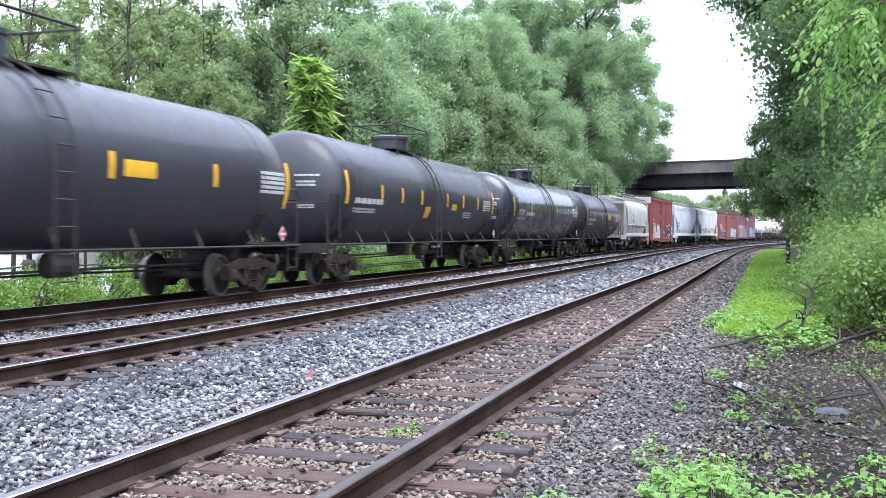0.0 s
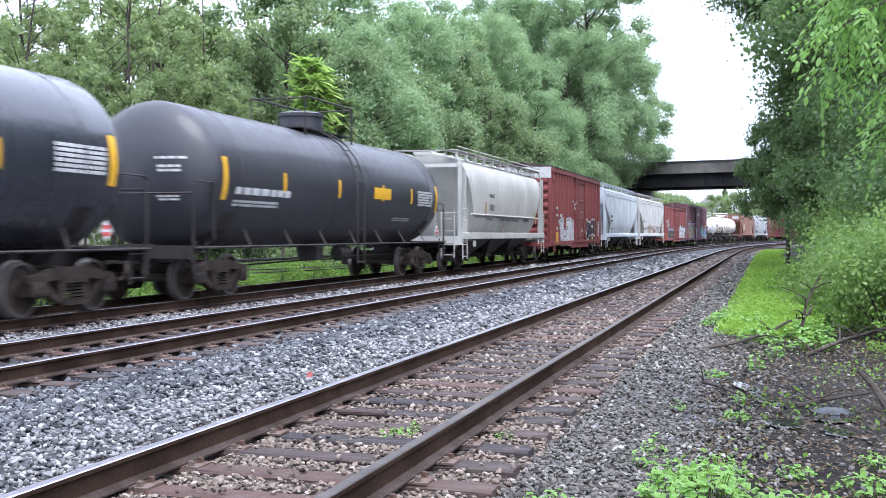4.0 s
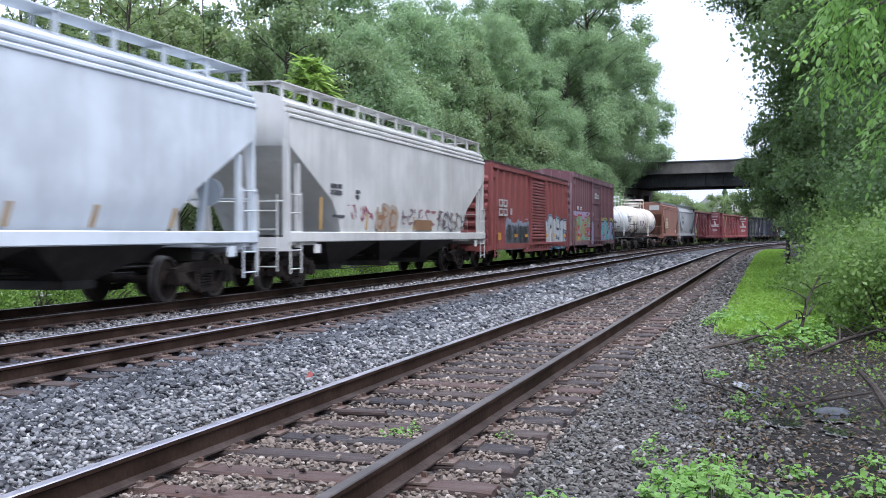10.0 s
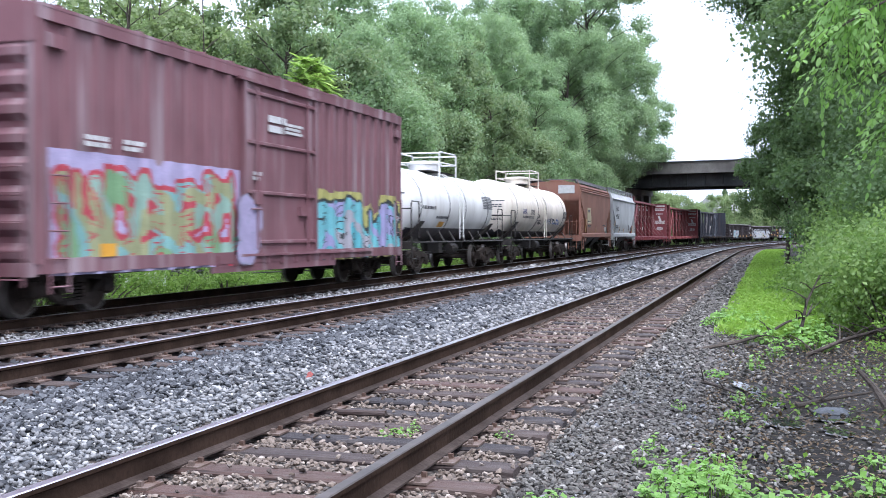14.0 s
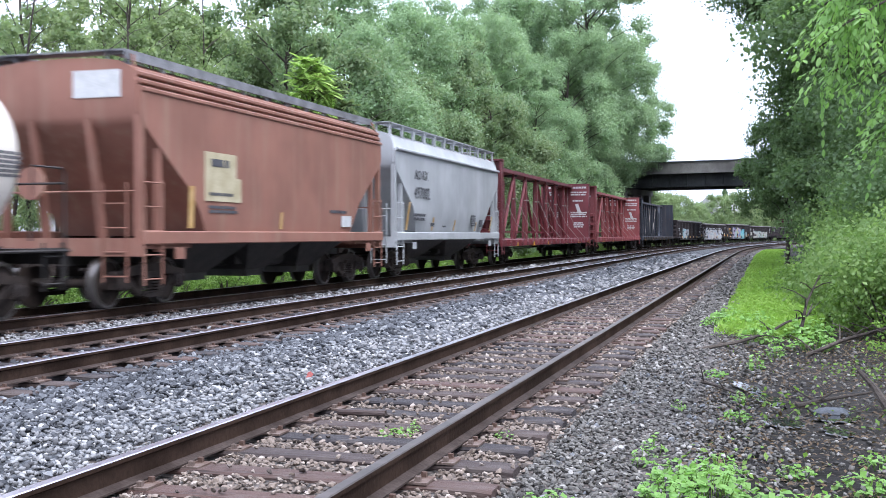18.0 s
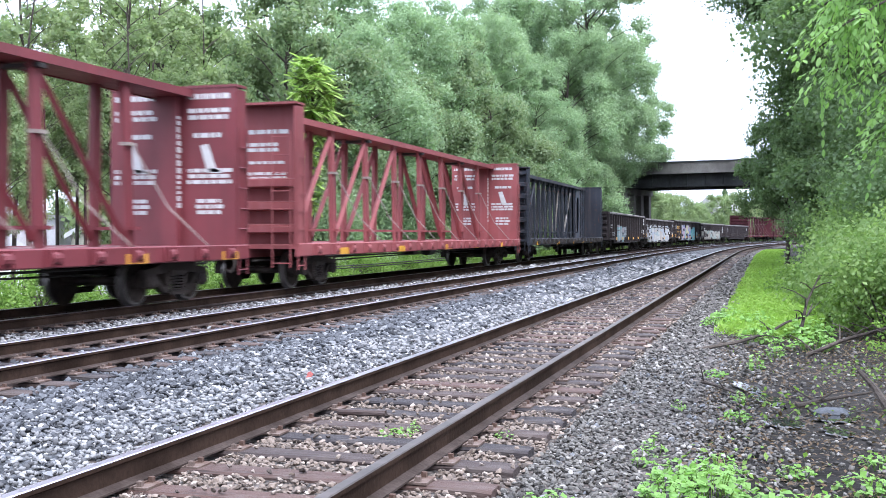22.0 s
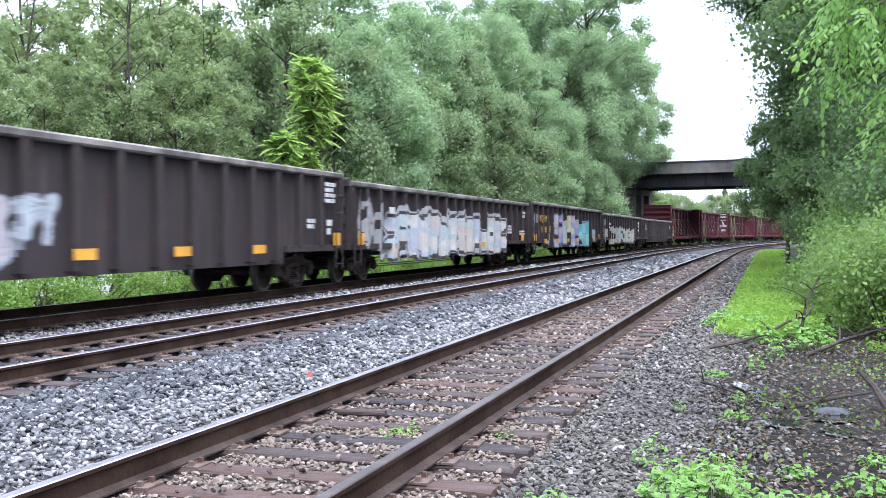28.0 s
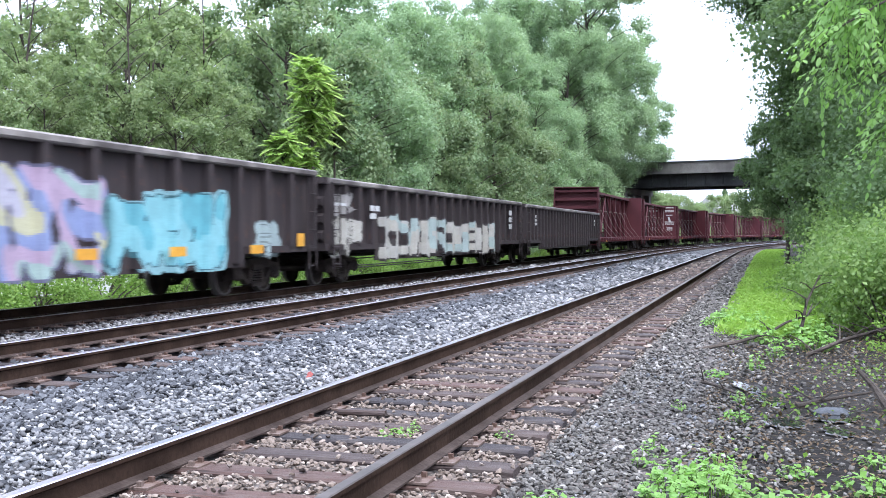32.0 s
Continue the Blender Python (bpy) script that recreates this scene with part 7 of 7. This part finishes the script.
def overhanging_tree():
    """A tree beside the camera whose leafy boughs hang into the view."""
    g = random.Random(17)
    t = place_thing("overhanging_tree", Matrix(), "tree with drooping bright feathered leaves hanging near the camera", "tree")
    wood, P = Shape(), []
    wood.rod([(5.6, 7.4, -0.6), (5.5, 7.5, 2.0), (5.3, 7.7, 5.0)], [0.16, 0.13, 0.08], 8)
    for k in range(16):
        y = g.uniform(6.4, 9.6)
        z = 2.05 + 1.9 * k / 15
        lim = 0.335 + 0.03 * g.random() + (0.05 if z < 2.45 else 0.0)
        tip = Vector((y * lim + 0.1, y, z))
        base = Vector((5.4, 7.6, 2.3 + 0.2 * k))
        mid = base.lerp(tip, 0.5) + Vector((0, 0, 0.45))
        wood.rod([base, mid, tip], [0.03, 0.018, 0.006], 5)
        for i in range(46):
            f = g.random()
            p = mid.lerp(tip, f) + Vector((0, 0, 0.25 * f * (1 - f)))
            way = Vector((g.uniform(-1.0, 0.4), g.uniform(-0.9, 0.9), g.uniform(-0.9, 0.25)))
            ll = g.uniform(0.25, 0.5)
            if p.x + way.normalized().x * ll < p.y * (0.322 if p.z > 2.4 else 0.365):
                continue
            d = way.normalized()
            wood.rod([tuple(p + d * ll * q + Vector((0, 0, -0.45 * ll * q * q))) for q in (0, 0.5, 1.0)], 0.0018, 3)
            for j in range(9):
                q = (j + 1) / 9
                c = p + d * ll * q + Vector((0, 0, -0.45 * ll * q * q))
                side = d.cross(Vector((0, 0, 1)))
                for w in (-1, 1):
                    e = (side * w * g.uniform(0.4, 1.0) + d * 0.5 + Vector((0, 0, -0.2 - 0.5 * g.random()))).normalized() * g.uniform(0.036, 0.078)
                    P.append((tuple(c + e * 0.5), tuple(e), g.uniform(-0.9, 0.9)))
    part("trunk", wood, M_BARK, t)
    me = frond_mesh("crown", P, 0.5)
    me.materials.append(M_LEAF_HANG)
    part("crown", me, None, t)


overhanging_tree()


def build_grass():
    g = np.random.default_rng(9)
    n = 46000
    s, u = g.uniform(-44, 45, n), g.beta(1.2, 1.1, n)
    l = 10.55 + (1.7 + 0.25 * np.sin(s * 0.3)) * u
    x = np.interp(s, _S, _X) + l * np.interp(s, _S, _dy)
    y = np.interp(s, _S, _Y) - l * np.interp(s, _S, _dx)
    P = np.stack([x, y, ground_z(x, y) + g.uniform(0.03, 0.2, n)], -1)
    N = np.stack([g.normal(size=n), g.normal(size=n), np.full(n, 0.9)], -1)
    me = leaves_mesh("grass", P, N, 0.17, g, 0.2, 0.3)
    me.materials.append(M_GRASS)
    tagged(new("grass", me), "strip of bright green grass beside the track", "grass", kind="stuff")
    # thin weeds and litter over the soil
    n = 7000
    y = np.sqrt(g.uniform(5.0 ** 2, 19 ** 2, n))
    x = y * g.uniform(0.10, 0.47, n)
    s, l = lats(x, y)
    keep = (l > 10.8) & (np.sin(x * 2.1 + 1) * np.cos(y * 1.3) + 0.2 * (l - 12) + g.normal(size=n) * 0.5 > 0.6)
    P = np.stack([x, y, ground_z(x, y) + g.uniform(0.0, 0.10, n)], -1)[keep]
    N = np.stack([g.normal(size=n), g.normal(size=n), np.full(n, 1.2)], -1)[keep]
    me = leaves_mesh("undergrowth", P, N, 0.055, g, 0.6, 0.3)
    me.materials.append(M_WEED)
    tagged(new("undergrowth", me), "thin green weeds on the damp soil", "weeds", kind="stuff")
    n = 11000
    y = np.sqrt(g.uniform(5.0 ** 2, 18 ** 2, n))
    x = y * g.uniform(0.12, 0.46, n)
    s, l = lats(x, y)
    P = np.stack([x, y, ground_z(x, y) + 0.035], -1)[l > 10.6]
    N = np.stack([g.normal(size=n) * 0.3, g.normal(size=n) * 0.3, np.ones(n)], -1)[l > 10.6]
    me = leaves_mesh("leaf_litter", P, N, 0.045, g, 0.5, 0.2)
    me.materials.append(M_DRY)
    tagged(new("leaf_litter", me), "dry brown leaves on the soil", "leaf litter", kind="stuff")


build_grass()


def weed(label, r, h, seed, mat=None, leaf=0.07, n=60):
    g = np.random.default_rng(seed)
    t = place_thing("weed", Matrix(), label, "weed", "weeds beside the near track")
    wood = Shape()
    a, q = g.uniform(0, math.tau, n), r * np.sqrt(g.uniform(0, 1, n))
    z = h * (1 - (q / r) ** 2 * 0.6) * g.uniform(0.35, 1.0, n)
    for k in range(0, n, 3):
        wood.rod([(0.3 * q[k] * math.cos(a[k]), 0.3 * q[k] * math.sin(a[k]), -0.05), (q[k] * math.cos(a[k]), q[k] * math.sin(a[k]), z[k])], 0.003, 3)
    tagged(part("stalk", wood, M_WEED, t), kind="stuff")
    P = np.stack([q * np.cos(a), q * np.sin(a), z], -1)
    N = np.stack([np.cos(a) * 0.3, np.sin(a) * 0.3, np.ones(n)], -1) + g.normal(size=(n, 3)) * 0.3
    me = leaves_mesh("leaves", P, N, leaf, g, 0.85, 0.3)
    me.materials.append(mat or M_LEAF_HANG)
    part("leaves", me, None, t)
    return t


def build_weeds():
    protos = [weed("clump of broad-leaved green weeds in the gravel", 0.22, 0.22, 41, leaf=0.055, n=120), weed("low bright weed with round leaves", 0.16, 0.12, 42, M_LEAF_HANG, 0.045, 60), weed("tall thin green weed", 0.12, 0.30, 43, leaf=0.05, n=60)]
    used = set()
    g = random.Random(5)
    for x, y, k, q in ((0.55, 5.55, 0, 1.0), (0.95, 5.6, 0, 1.1), (1.25, 5.75, 0, 1.0), (1.55, 5.6, 1, 1.1), (0.8, 5.9, 1, 1.0), (1.3, 6.25, 0, 1.0), (1.6, 6.4, 0, 1.1), (1.9, 6.2, 1, 1.0), (1.45, 6.75, 0, 0.9), (1.75, 6.9, 0, 0.9), (1.35, 7.3, 2, 0.9), (1.5, 7.7, 2, 1.0),
                       (1.65, 8.4, 1, 0.8), (2.15, 6.1, 1, 1.1), (2.4, 5.9, 1, 1.2), (2.0, 5.7, 1, 1.2), (2.6, 6.6, 1, 1.1), (2.75, 6.1, 0, 0.8), (2.95, 7.3, 1, 0.9), (2.3, 7.0, 1, 0.8), (2.1, 9.6, 2, 0.8), (2.5, 9.2, 1, 0.8),
                       (4.2, 13.6, 2, 1.2), (5.0, 14.6, 0, 1.6), (4.6, 15.6, 0, 1.5), (5.5, 16.2, 0, 1.8), (3.6, 12.4, 2, 1.0), (-0.35, 8.0, 1, 0.8), (-0.22, 8.15, 2, 0.5), (0.45, 8.0, 1, 0.6), (3.0, 11.9, 1, 0.9),
                       (5.2, 17.8, 0, 1.6), (4.7, 18.3, 0, 1.6), (5.1, 19.2, 0, 1.7), (2.75, 10.0, 2, 0.6), (6.0, 13.4, 0, 1.8)):
        m = Matrix.Translation((x, y, float(ground_z(x, y)[0]) if x > 0.6 else -0.29)) @ pose(0, 0, 0, 0, 0, g.uniform(0, 360)) @ Matrix.Diagonal((q, q, q, 1))
        if k not in used:
            protos[k].matrix_world = m
            used.add(k)
        else:
            copy_thing(protos[k], m)


build_weeds()


# ---------- houses, posts, litter ----------
def build_house():
    h = place_thing("house", Matrix.Translation((-20.0, 64.0, -2.2)) @ pose(0, 0, 0, 0, 0, 10), "cream house with horizontal siding and a pale gabled roof", "house")
    cream = surface("cream_siding", (0.66, 0.62, 0.50), (0.72, 0.69, 0.58), 0.6, 0, 0.8, 12, 0.05, var=0.06)
    trim = surface("white_trim", (0.74, 0.74, 0.73), (0.8, 0.8, 0.8), 0.5, 0, 2, 20, 0.03, var=0.06)
    roof = surface("grey_shingles", (0.30, 0.29, 0.29), (0.38, 0.37, 0.36), 0.85, 0, 0.8, 14, 0.4)
    w, d, ev, top = 1.95, 8.0, 3.5, 4.65
    body = Shape().loft([[(-w, y, 0), (w, y, 0), (w, y, ev), (0, y, top), (-w, y, ev)] for y in (0, d)], caps=True)
    part("wall", body, cream, h)
    board = Shape().box(-w - 0.02, w + 0.02, -0.025, -0.002, 0, 0.11)
    pieces("siding_board", board, [(0, 0, 0.14 * k) for k in range(25)], cream, h)
    for sx in (-1, 1):
        part("roof", Shape().loft([[(sx * x, y, z) for x, z in ((0, top + 0.02), (w + 0.35, ev - 0.16), (w + 0.35, ev - 0.02), (0, top + 0.18))] for y in (-0.35, d + 0.35)], caps=True), roof, h, "pale shingle roof slope")
        part("barge_board", Shape().loft([[(sx * x, y, z) for x, z in ((0, top - 0.1), (w + 0.36, ev - 0.28), (w + 0.36, ev - 0.0), (0, top + 0.2))] for y in (-0.40, -0.355)], caps=True), trim, h)
    win = part("window", Shape().box(-0.55, 0.55, -0.06, -0.026, 1.0, 2.3), trim, h)
    part("pane", Shape().box(-0.46, 0.46, -0.066, -0.061, 1.08, 2.22), surface("dark_glass", (0.05, 0.06, 0.07), None, 0.08, 0, 2, 10, 0.0), win)
    sh = place_thing("shed", Matrix.Translation((-26.6, 66.5, -2.2)) @ pose(0, 0, 0, 0, 0, 10), "pale grey shed with a low flat roof", "shed")
    part("wall", Shape().box(-2.9, 2.6, 0, 6, 0, 4.45), surface("pale_shed_wall", (0.52, 0.52, 0.54), (0.60, 0.60, 0.62), 0.7, 0, 0.7, 10, 0.05, var=0.08), sh)
    part("roof", Shape().box(-3.1, 2.8, -0.3, 6.3, 4.452, 4.66), roof, sh)
    part("door", Shape().box(-0.6, 0.6, -0.05, -0.002, 0, 2.1), trim, sh)
    # white boards added to make the low bright strip; no known fence
    fence = place_thing("board_fence", Matrix.Translation((-24.6, 57.5, 0)) @ pose(0, 0, 0, 0, 0, 6), "white boards added to make the bright strip below the houses", "fence")
    pieces("board", Shape().box(0, 0.19, -0.012, 0.012, -2.2, -0.58), [(0.2 * k, 0, 0) for k in range(48)], trim, fence)
    pieces("fence_post", Shape().box(-0.05, 0.05, 0.02, 0.12, -2.3, -0.5), [(2.4 * k, 0, 0) for k in range(5)], trim, fence)
    part("fence_rail", Shape().box(0, 9.6, 0.013, 0.05, -0.9, -0.8), trim, fence)
    dr = Shape().box(-60, -23.5, 44, 78, -2.25, -2.12)
    ob = new("driveway", dr.mesh("driveway"))
    ob.data.materials.append(surface("pale_concrete", (0.55, 0.54, 0.53), (0.66, 0.65, 0.64), 0.85, 0, 0.4, 6, 0.1, var=0.1))
    tagged(ob, "pale concrete yard below the embankment", "driveway", kind="structure")
    far = place_thing("far_house", Matrix.Translation((66.0, 245.0, 0.0)) @ pose(0, 0, 0, 0, 0, 35), "distant white house with a grey roof", "house")
    part("wall", Shape().box(-5, 5, 0, 8, -1, 6.2), trim, far)
    part("roof", Shape().loft([[(-5.5, -0.4, 6.0), (5.5, -0.4, 6.0), (5.5, 8.4, 6.0), (-5.5, 8.4, 6.0)], [(-4.6, 3.9, 9.6), (4.6, 3.9, 9.6), (4.6, 4.1, 9.6), (-4.6, 4.1, 9.6)]], caps=True), roof, far)


build_house()


def build_post():
    p = place_thing("fence_post", Matrix.Translation((-10.6, 27.6, -0.9)), "weathered wooden post with slack black cables", "post")
    part("post", Shape().loft([[(x * k, y * k, z) for x, y in ((-0.13, -0.13), (0.13, -0.13), (0.13, 0.13), (-0.13, 0.13))] for z, k in ((-0.3, 1.05), (1.4, 1.0), (1.5, 0.8))], caps=True), M_WOOD, p)
    for z, s, dz in ((1.32, 0.10, 0.25), (1.02, 0.16, 0.0), (1.2, 0.2, -0.1)):
        c = Shape()
        c.rod([(0.1 + 11.0 * t, 0.1 + 21.0 * t, z + dz * t - s * math.sin(math.pi * t)) for t in np.linspace(0, 1, 14)], 0.022, 5)
        c.rod([(-0.1 - 4.0 * t, -6.0 * t, z - 0.1 * t - s * math.sin(math.pi * t)) for t in np.linspace(0, 1, 8)], 0.022, 5)
        part("cable", c, M_STEEL_DK, p, "slack black cable")


build_post()


def build_hill():
    # the hill's haze is only colour: a pale blue-green over the woods
    hill = surface("far_woods", (0.16, 0.24, 0.19), (0.22, 0.30, 0.25), 0.95, 0, 0.02, 0.12, 0.6, 1.0)
    sh = Shape()
    rows = []
    for j in range(7):
        f = j / 6
        rows.append([(100 + 900 * i / 30 - 300, 700 + 260 * f + 20 * noise.noise((i * 0.7, j, 0)), 62 * math.sin(math.pi * min(1, 0.1 + 0.62 * f)) * (0.75 + 0.25 * math.sin(i * 0.35)) - 8 + 2.5 * noise.noise((i * 2.1, j * 1.3, 4))) for i in range(31)])
    sh.loft(rows, closed=False)
    sh.smooth = True
    ob = new("backdrop_hill", sh.mesh("backdrop_hill"))
    ob.data.materials.append(hill)
    tagged(ob, "hazy wooded hill far beyond the bridge", "hill", kind="structure")


build_hill()


def build_conifer():
    g = np.random.default_rng(4)
    t = place_thing("conifer", Matrix.Translation((58.0, 222.0, -0.5)), "dark pointed conifer beyond the bridge", "tree")
    part("trunk", Shape().rod([(0, 0, 0), (0, 0, 12.5)], [0.25, 0.05], 7), M_BARK, t)
    n = 4500
    z = 1.2 + 11.6 * g.uniform(0, 1, n) ** 1.3
    q = (13.2 - z) * 0.24 * np.sqrt(g.uniform(0.2, 1, n)) * (0.75 + 0.25 * np.sin(z * 5))
    a = g.uniform(0, math.tau, n)
    me = leaves_mesh("crown", np.stack([np.cos(a) * q, np.sin(a) * q, z], -1), np.stack([np.cos(a), np.sin(a), np.full(n, 0.6)], -1), 0.4, g, 0.4)
    me.materials.append(M_LEAF_DK)
    part("crown", me, None, t)


build_conifer()


def branch(name, label, pts, r, twigs, seed):
    g = random.Random(seed)
    t = place_thing(name, Matrix(), label, "branch")
    part("limb", Shape().rod(pts, [r * (1 - 0.6 * k / (len(pts) - 1)) for k in range(len(pts))], 7), M_BARK, t)
    for k in range(twigs):
        i = g.randrange(len(pts) - 1)
        a = Vector(pts[i]).lerp(Vector(pts[i + 1]), g.random())
        b = a + Vector((g.uniform(-0.35, 0.35), g.uniform(-0.4, 0.4), g.uniform(0.0, 0.22)))
        part("twig", Shape().rod([a, a.lerp(b, 0.5) + Vector((0, 0, 0.03)), b], [r * 0.4, r * 0.3, r * 0.12], 5), M_BARK, t)


branch("fallen_branch", "bare fallen branch lying on the soil", [(3.45, 14.6, -0.33), (4.1, 15.0, -0.27), (4.7, 15.6, -0.2), (5.3, 16.6, -0.12), (5.75, 17.0, -0.05), (5.9, 17.2, 0.12)], 0.03, 9, 1)
branch("stick", "thin dry stick on the gravel", [(2.72, 11.3, -0.31), (2.78, 10.9, -0.30), (2.86, 10.3, -0.31)], 0.022, 2, 2)
branch("stick", "thin dry stick across the mud", [(3.15, 9.6, -0.30), (3.5, 9.75, -0.26), (3.95, 9.9, -0.22)], 0.025, 3, 3)
branch("stick", "broken pale stump of wood", [(3.95, 9.5, -0.34), (3.9, 9.75, -0.15), (3.82, 9.9, -0.02)], 0.045, 0, 4)
branch("stick", "tangle of bare twigs under the bushes", [(4.6, 13.6, -0.3), (5.0, 13.5, -0.1), (5.5, 13.2, 0.1), (5.8, 13.4, 0.3)], 0.03, 9, 5)
branch("stick", "tangle of bare twigs under the bushes", [(5.3, 16.0, -0.3), (5.5, 16.3, 0.2), (5.8, 16.6, 0.6)], 0.03, 9, 6)


def build_litter():
    g = random.Random(8)
    water = Nodes("puddle_water")
    water.bump(water.noise(14.0, 2.0), 0.04, 0.01)
    wm = water.done((0.02, 0.02, 0.02), 0.05)
    for x, y, a, b in ((3.12, 11.1, 0.11, 0.5), (3.1, 10.3, 0.14, 0.4), (2.86, 9.0, 0.16, 0.3), (3.15, 8.6, 0.12, 0.25), (3.35, 9.2, 0.2, 0.22), (2.75, 11.6, 0.12, 0.25)):
        sh = Shape()
        n = 22
        z = float(ground_z(x, y)[0]) + 0.018
        ring = [(x + a * math.cos(k * math.tau / n) * g.uniform(0.7, 1.15), y + b * math.sin(k * math.tau / n) * g.uniform(0.7, 1.15), z) for k in range(n)]
        sh.loft([ring, [(x + (p[0] - x) * 0.9, y + (p[1] - y) * 0.9, z + 0.006) for p in ring]], caps=True)
        ob = new("puddle", sh.mesh("puddle"))
        ob.data.materials.append(wm)
        tagged(ob, "shallow shining puddle on dark soil", "puddle")
    rock = surface("wet_slate", (0.028, 0.032, 0.038), (0.06, 0.066, 0.076), 0.5, 0, 5, 30, 0.5)
    sh = Shape()
    rings = [[(3.42 + 0.17 * k * math.cos(i * math.tau / 14) * (1 + 0.18 * math.sin(i * 2.3)), 9.45 + 0.13 * k * math.sin(i * math.tau / 14) * (1 + 0.2 * math.cos(i * 1.7)), z) for i in range(14)] for z, k in ((-0.4, 1.0), (-0.33, 0.95), (-0.295, 0.6), (-0.29, 0.3))]
    sh.loft(rings, caps=True)
    sh.smooth = True
    ob = new("slate_rock", sh.mesh("slate_rock"))
    ob.data.materials.append(rock)
    tagged(ob, "flat blue-grey rock in the mud", "rock")
    red = Shape().add([(-1.34, 10.5, -0.16), (-1.28, 10.5, -0.15), (-1.27, 10.55, -0.13), (-1.33, 10.56, -0.12), (-1.30, 10.53, -0.10)], [(0, 1, 4), (1, 2, 4), (2, 3, 4), (3, 0, 4), (0, 3, 2, 1)])
    ob = new("red_scrap", red.mesh("red_scrap"))
    ob.data.materials.append(surface("faded_red", (0.30, 0.06, 0.05), (0.36, 0.10, 0.08), 0.6, 0, 6, 40, 0.1))
    tagged(ob, "crumpled red scrap on the ballast", "litter")
    pl = Shape().bevel_box(-0.2, 0.2, -0.03, 0.03, 0, 0.045, 0.012)
    ob = new("wood_scrap", pl.mesh("wood_scrap"))
    ob.data.materials.append(M_TIE)
    ob.matrix_world = Matrix.Translation((-0.66, 8.75, -0.235)) @ pose(0, 0, 0, 2, 0, -12)
    tagged(ob, "broken plank lying between the ties", "plank")


build_litter()


# ---------- movement ----------
def motions():
    """The train runs along its track at an even pace; wheels turn with it."""
    for car, centre, half in TRAIN:
        rows = []
        for k in range(33):
            s = centre - SPEED * (k - 13.0)
            a, b = on_line(s - half), on_line(s + half)
            c, d = (a + b) / 2, b - a
            rows.append((float(k), pose(c.x, c.y, 0, 0, 0, math.degrees(math.atan2(d.y, d.x)))))
        walk(car, rows)
    step = 1.0 / FPS
    turn = math.degrees(SPEED / WHEEL_R) * step
    for front in (-1, 1):
        turning = [w for w in WHEELSETS if (w.location.x > 0) == (front > 0)]
        rows, k = [], 0
        while k * step < 32.0 + step:
            rows.append((k * step, pose(front * 0.89, 0, WHEEL_R, 0, -turn * k, 0)))
            k += 1
        walk(turning[0], rows)
        act, slot = turning[0].animation_data.action, turning[0].animation_data.action_slot
        for w in turning[1:]:
            w.rotation_mode = "QUATERNION"
            w.animation_data_create()
            w.animation_data.action = act
            w.animation_data.action_slot = slot


motions()
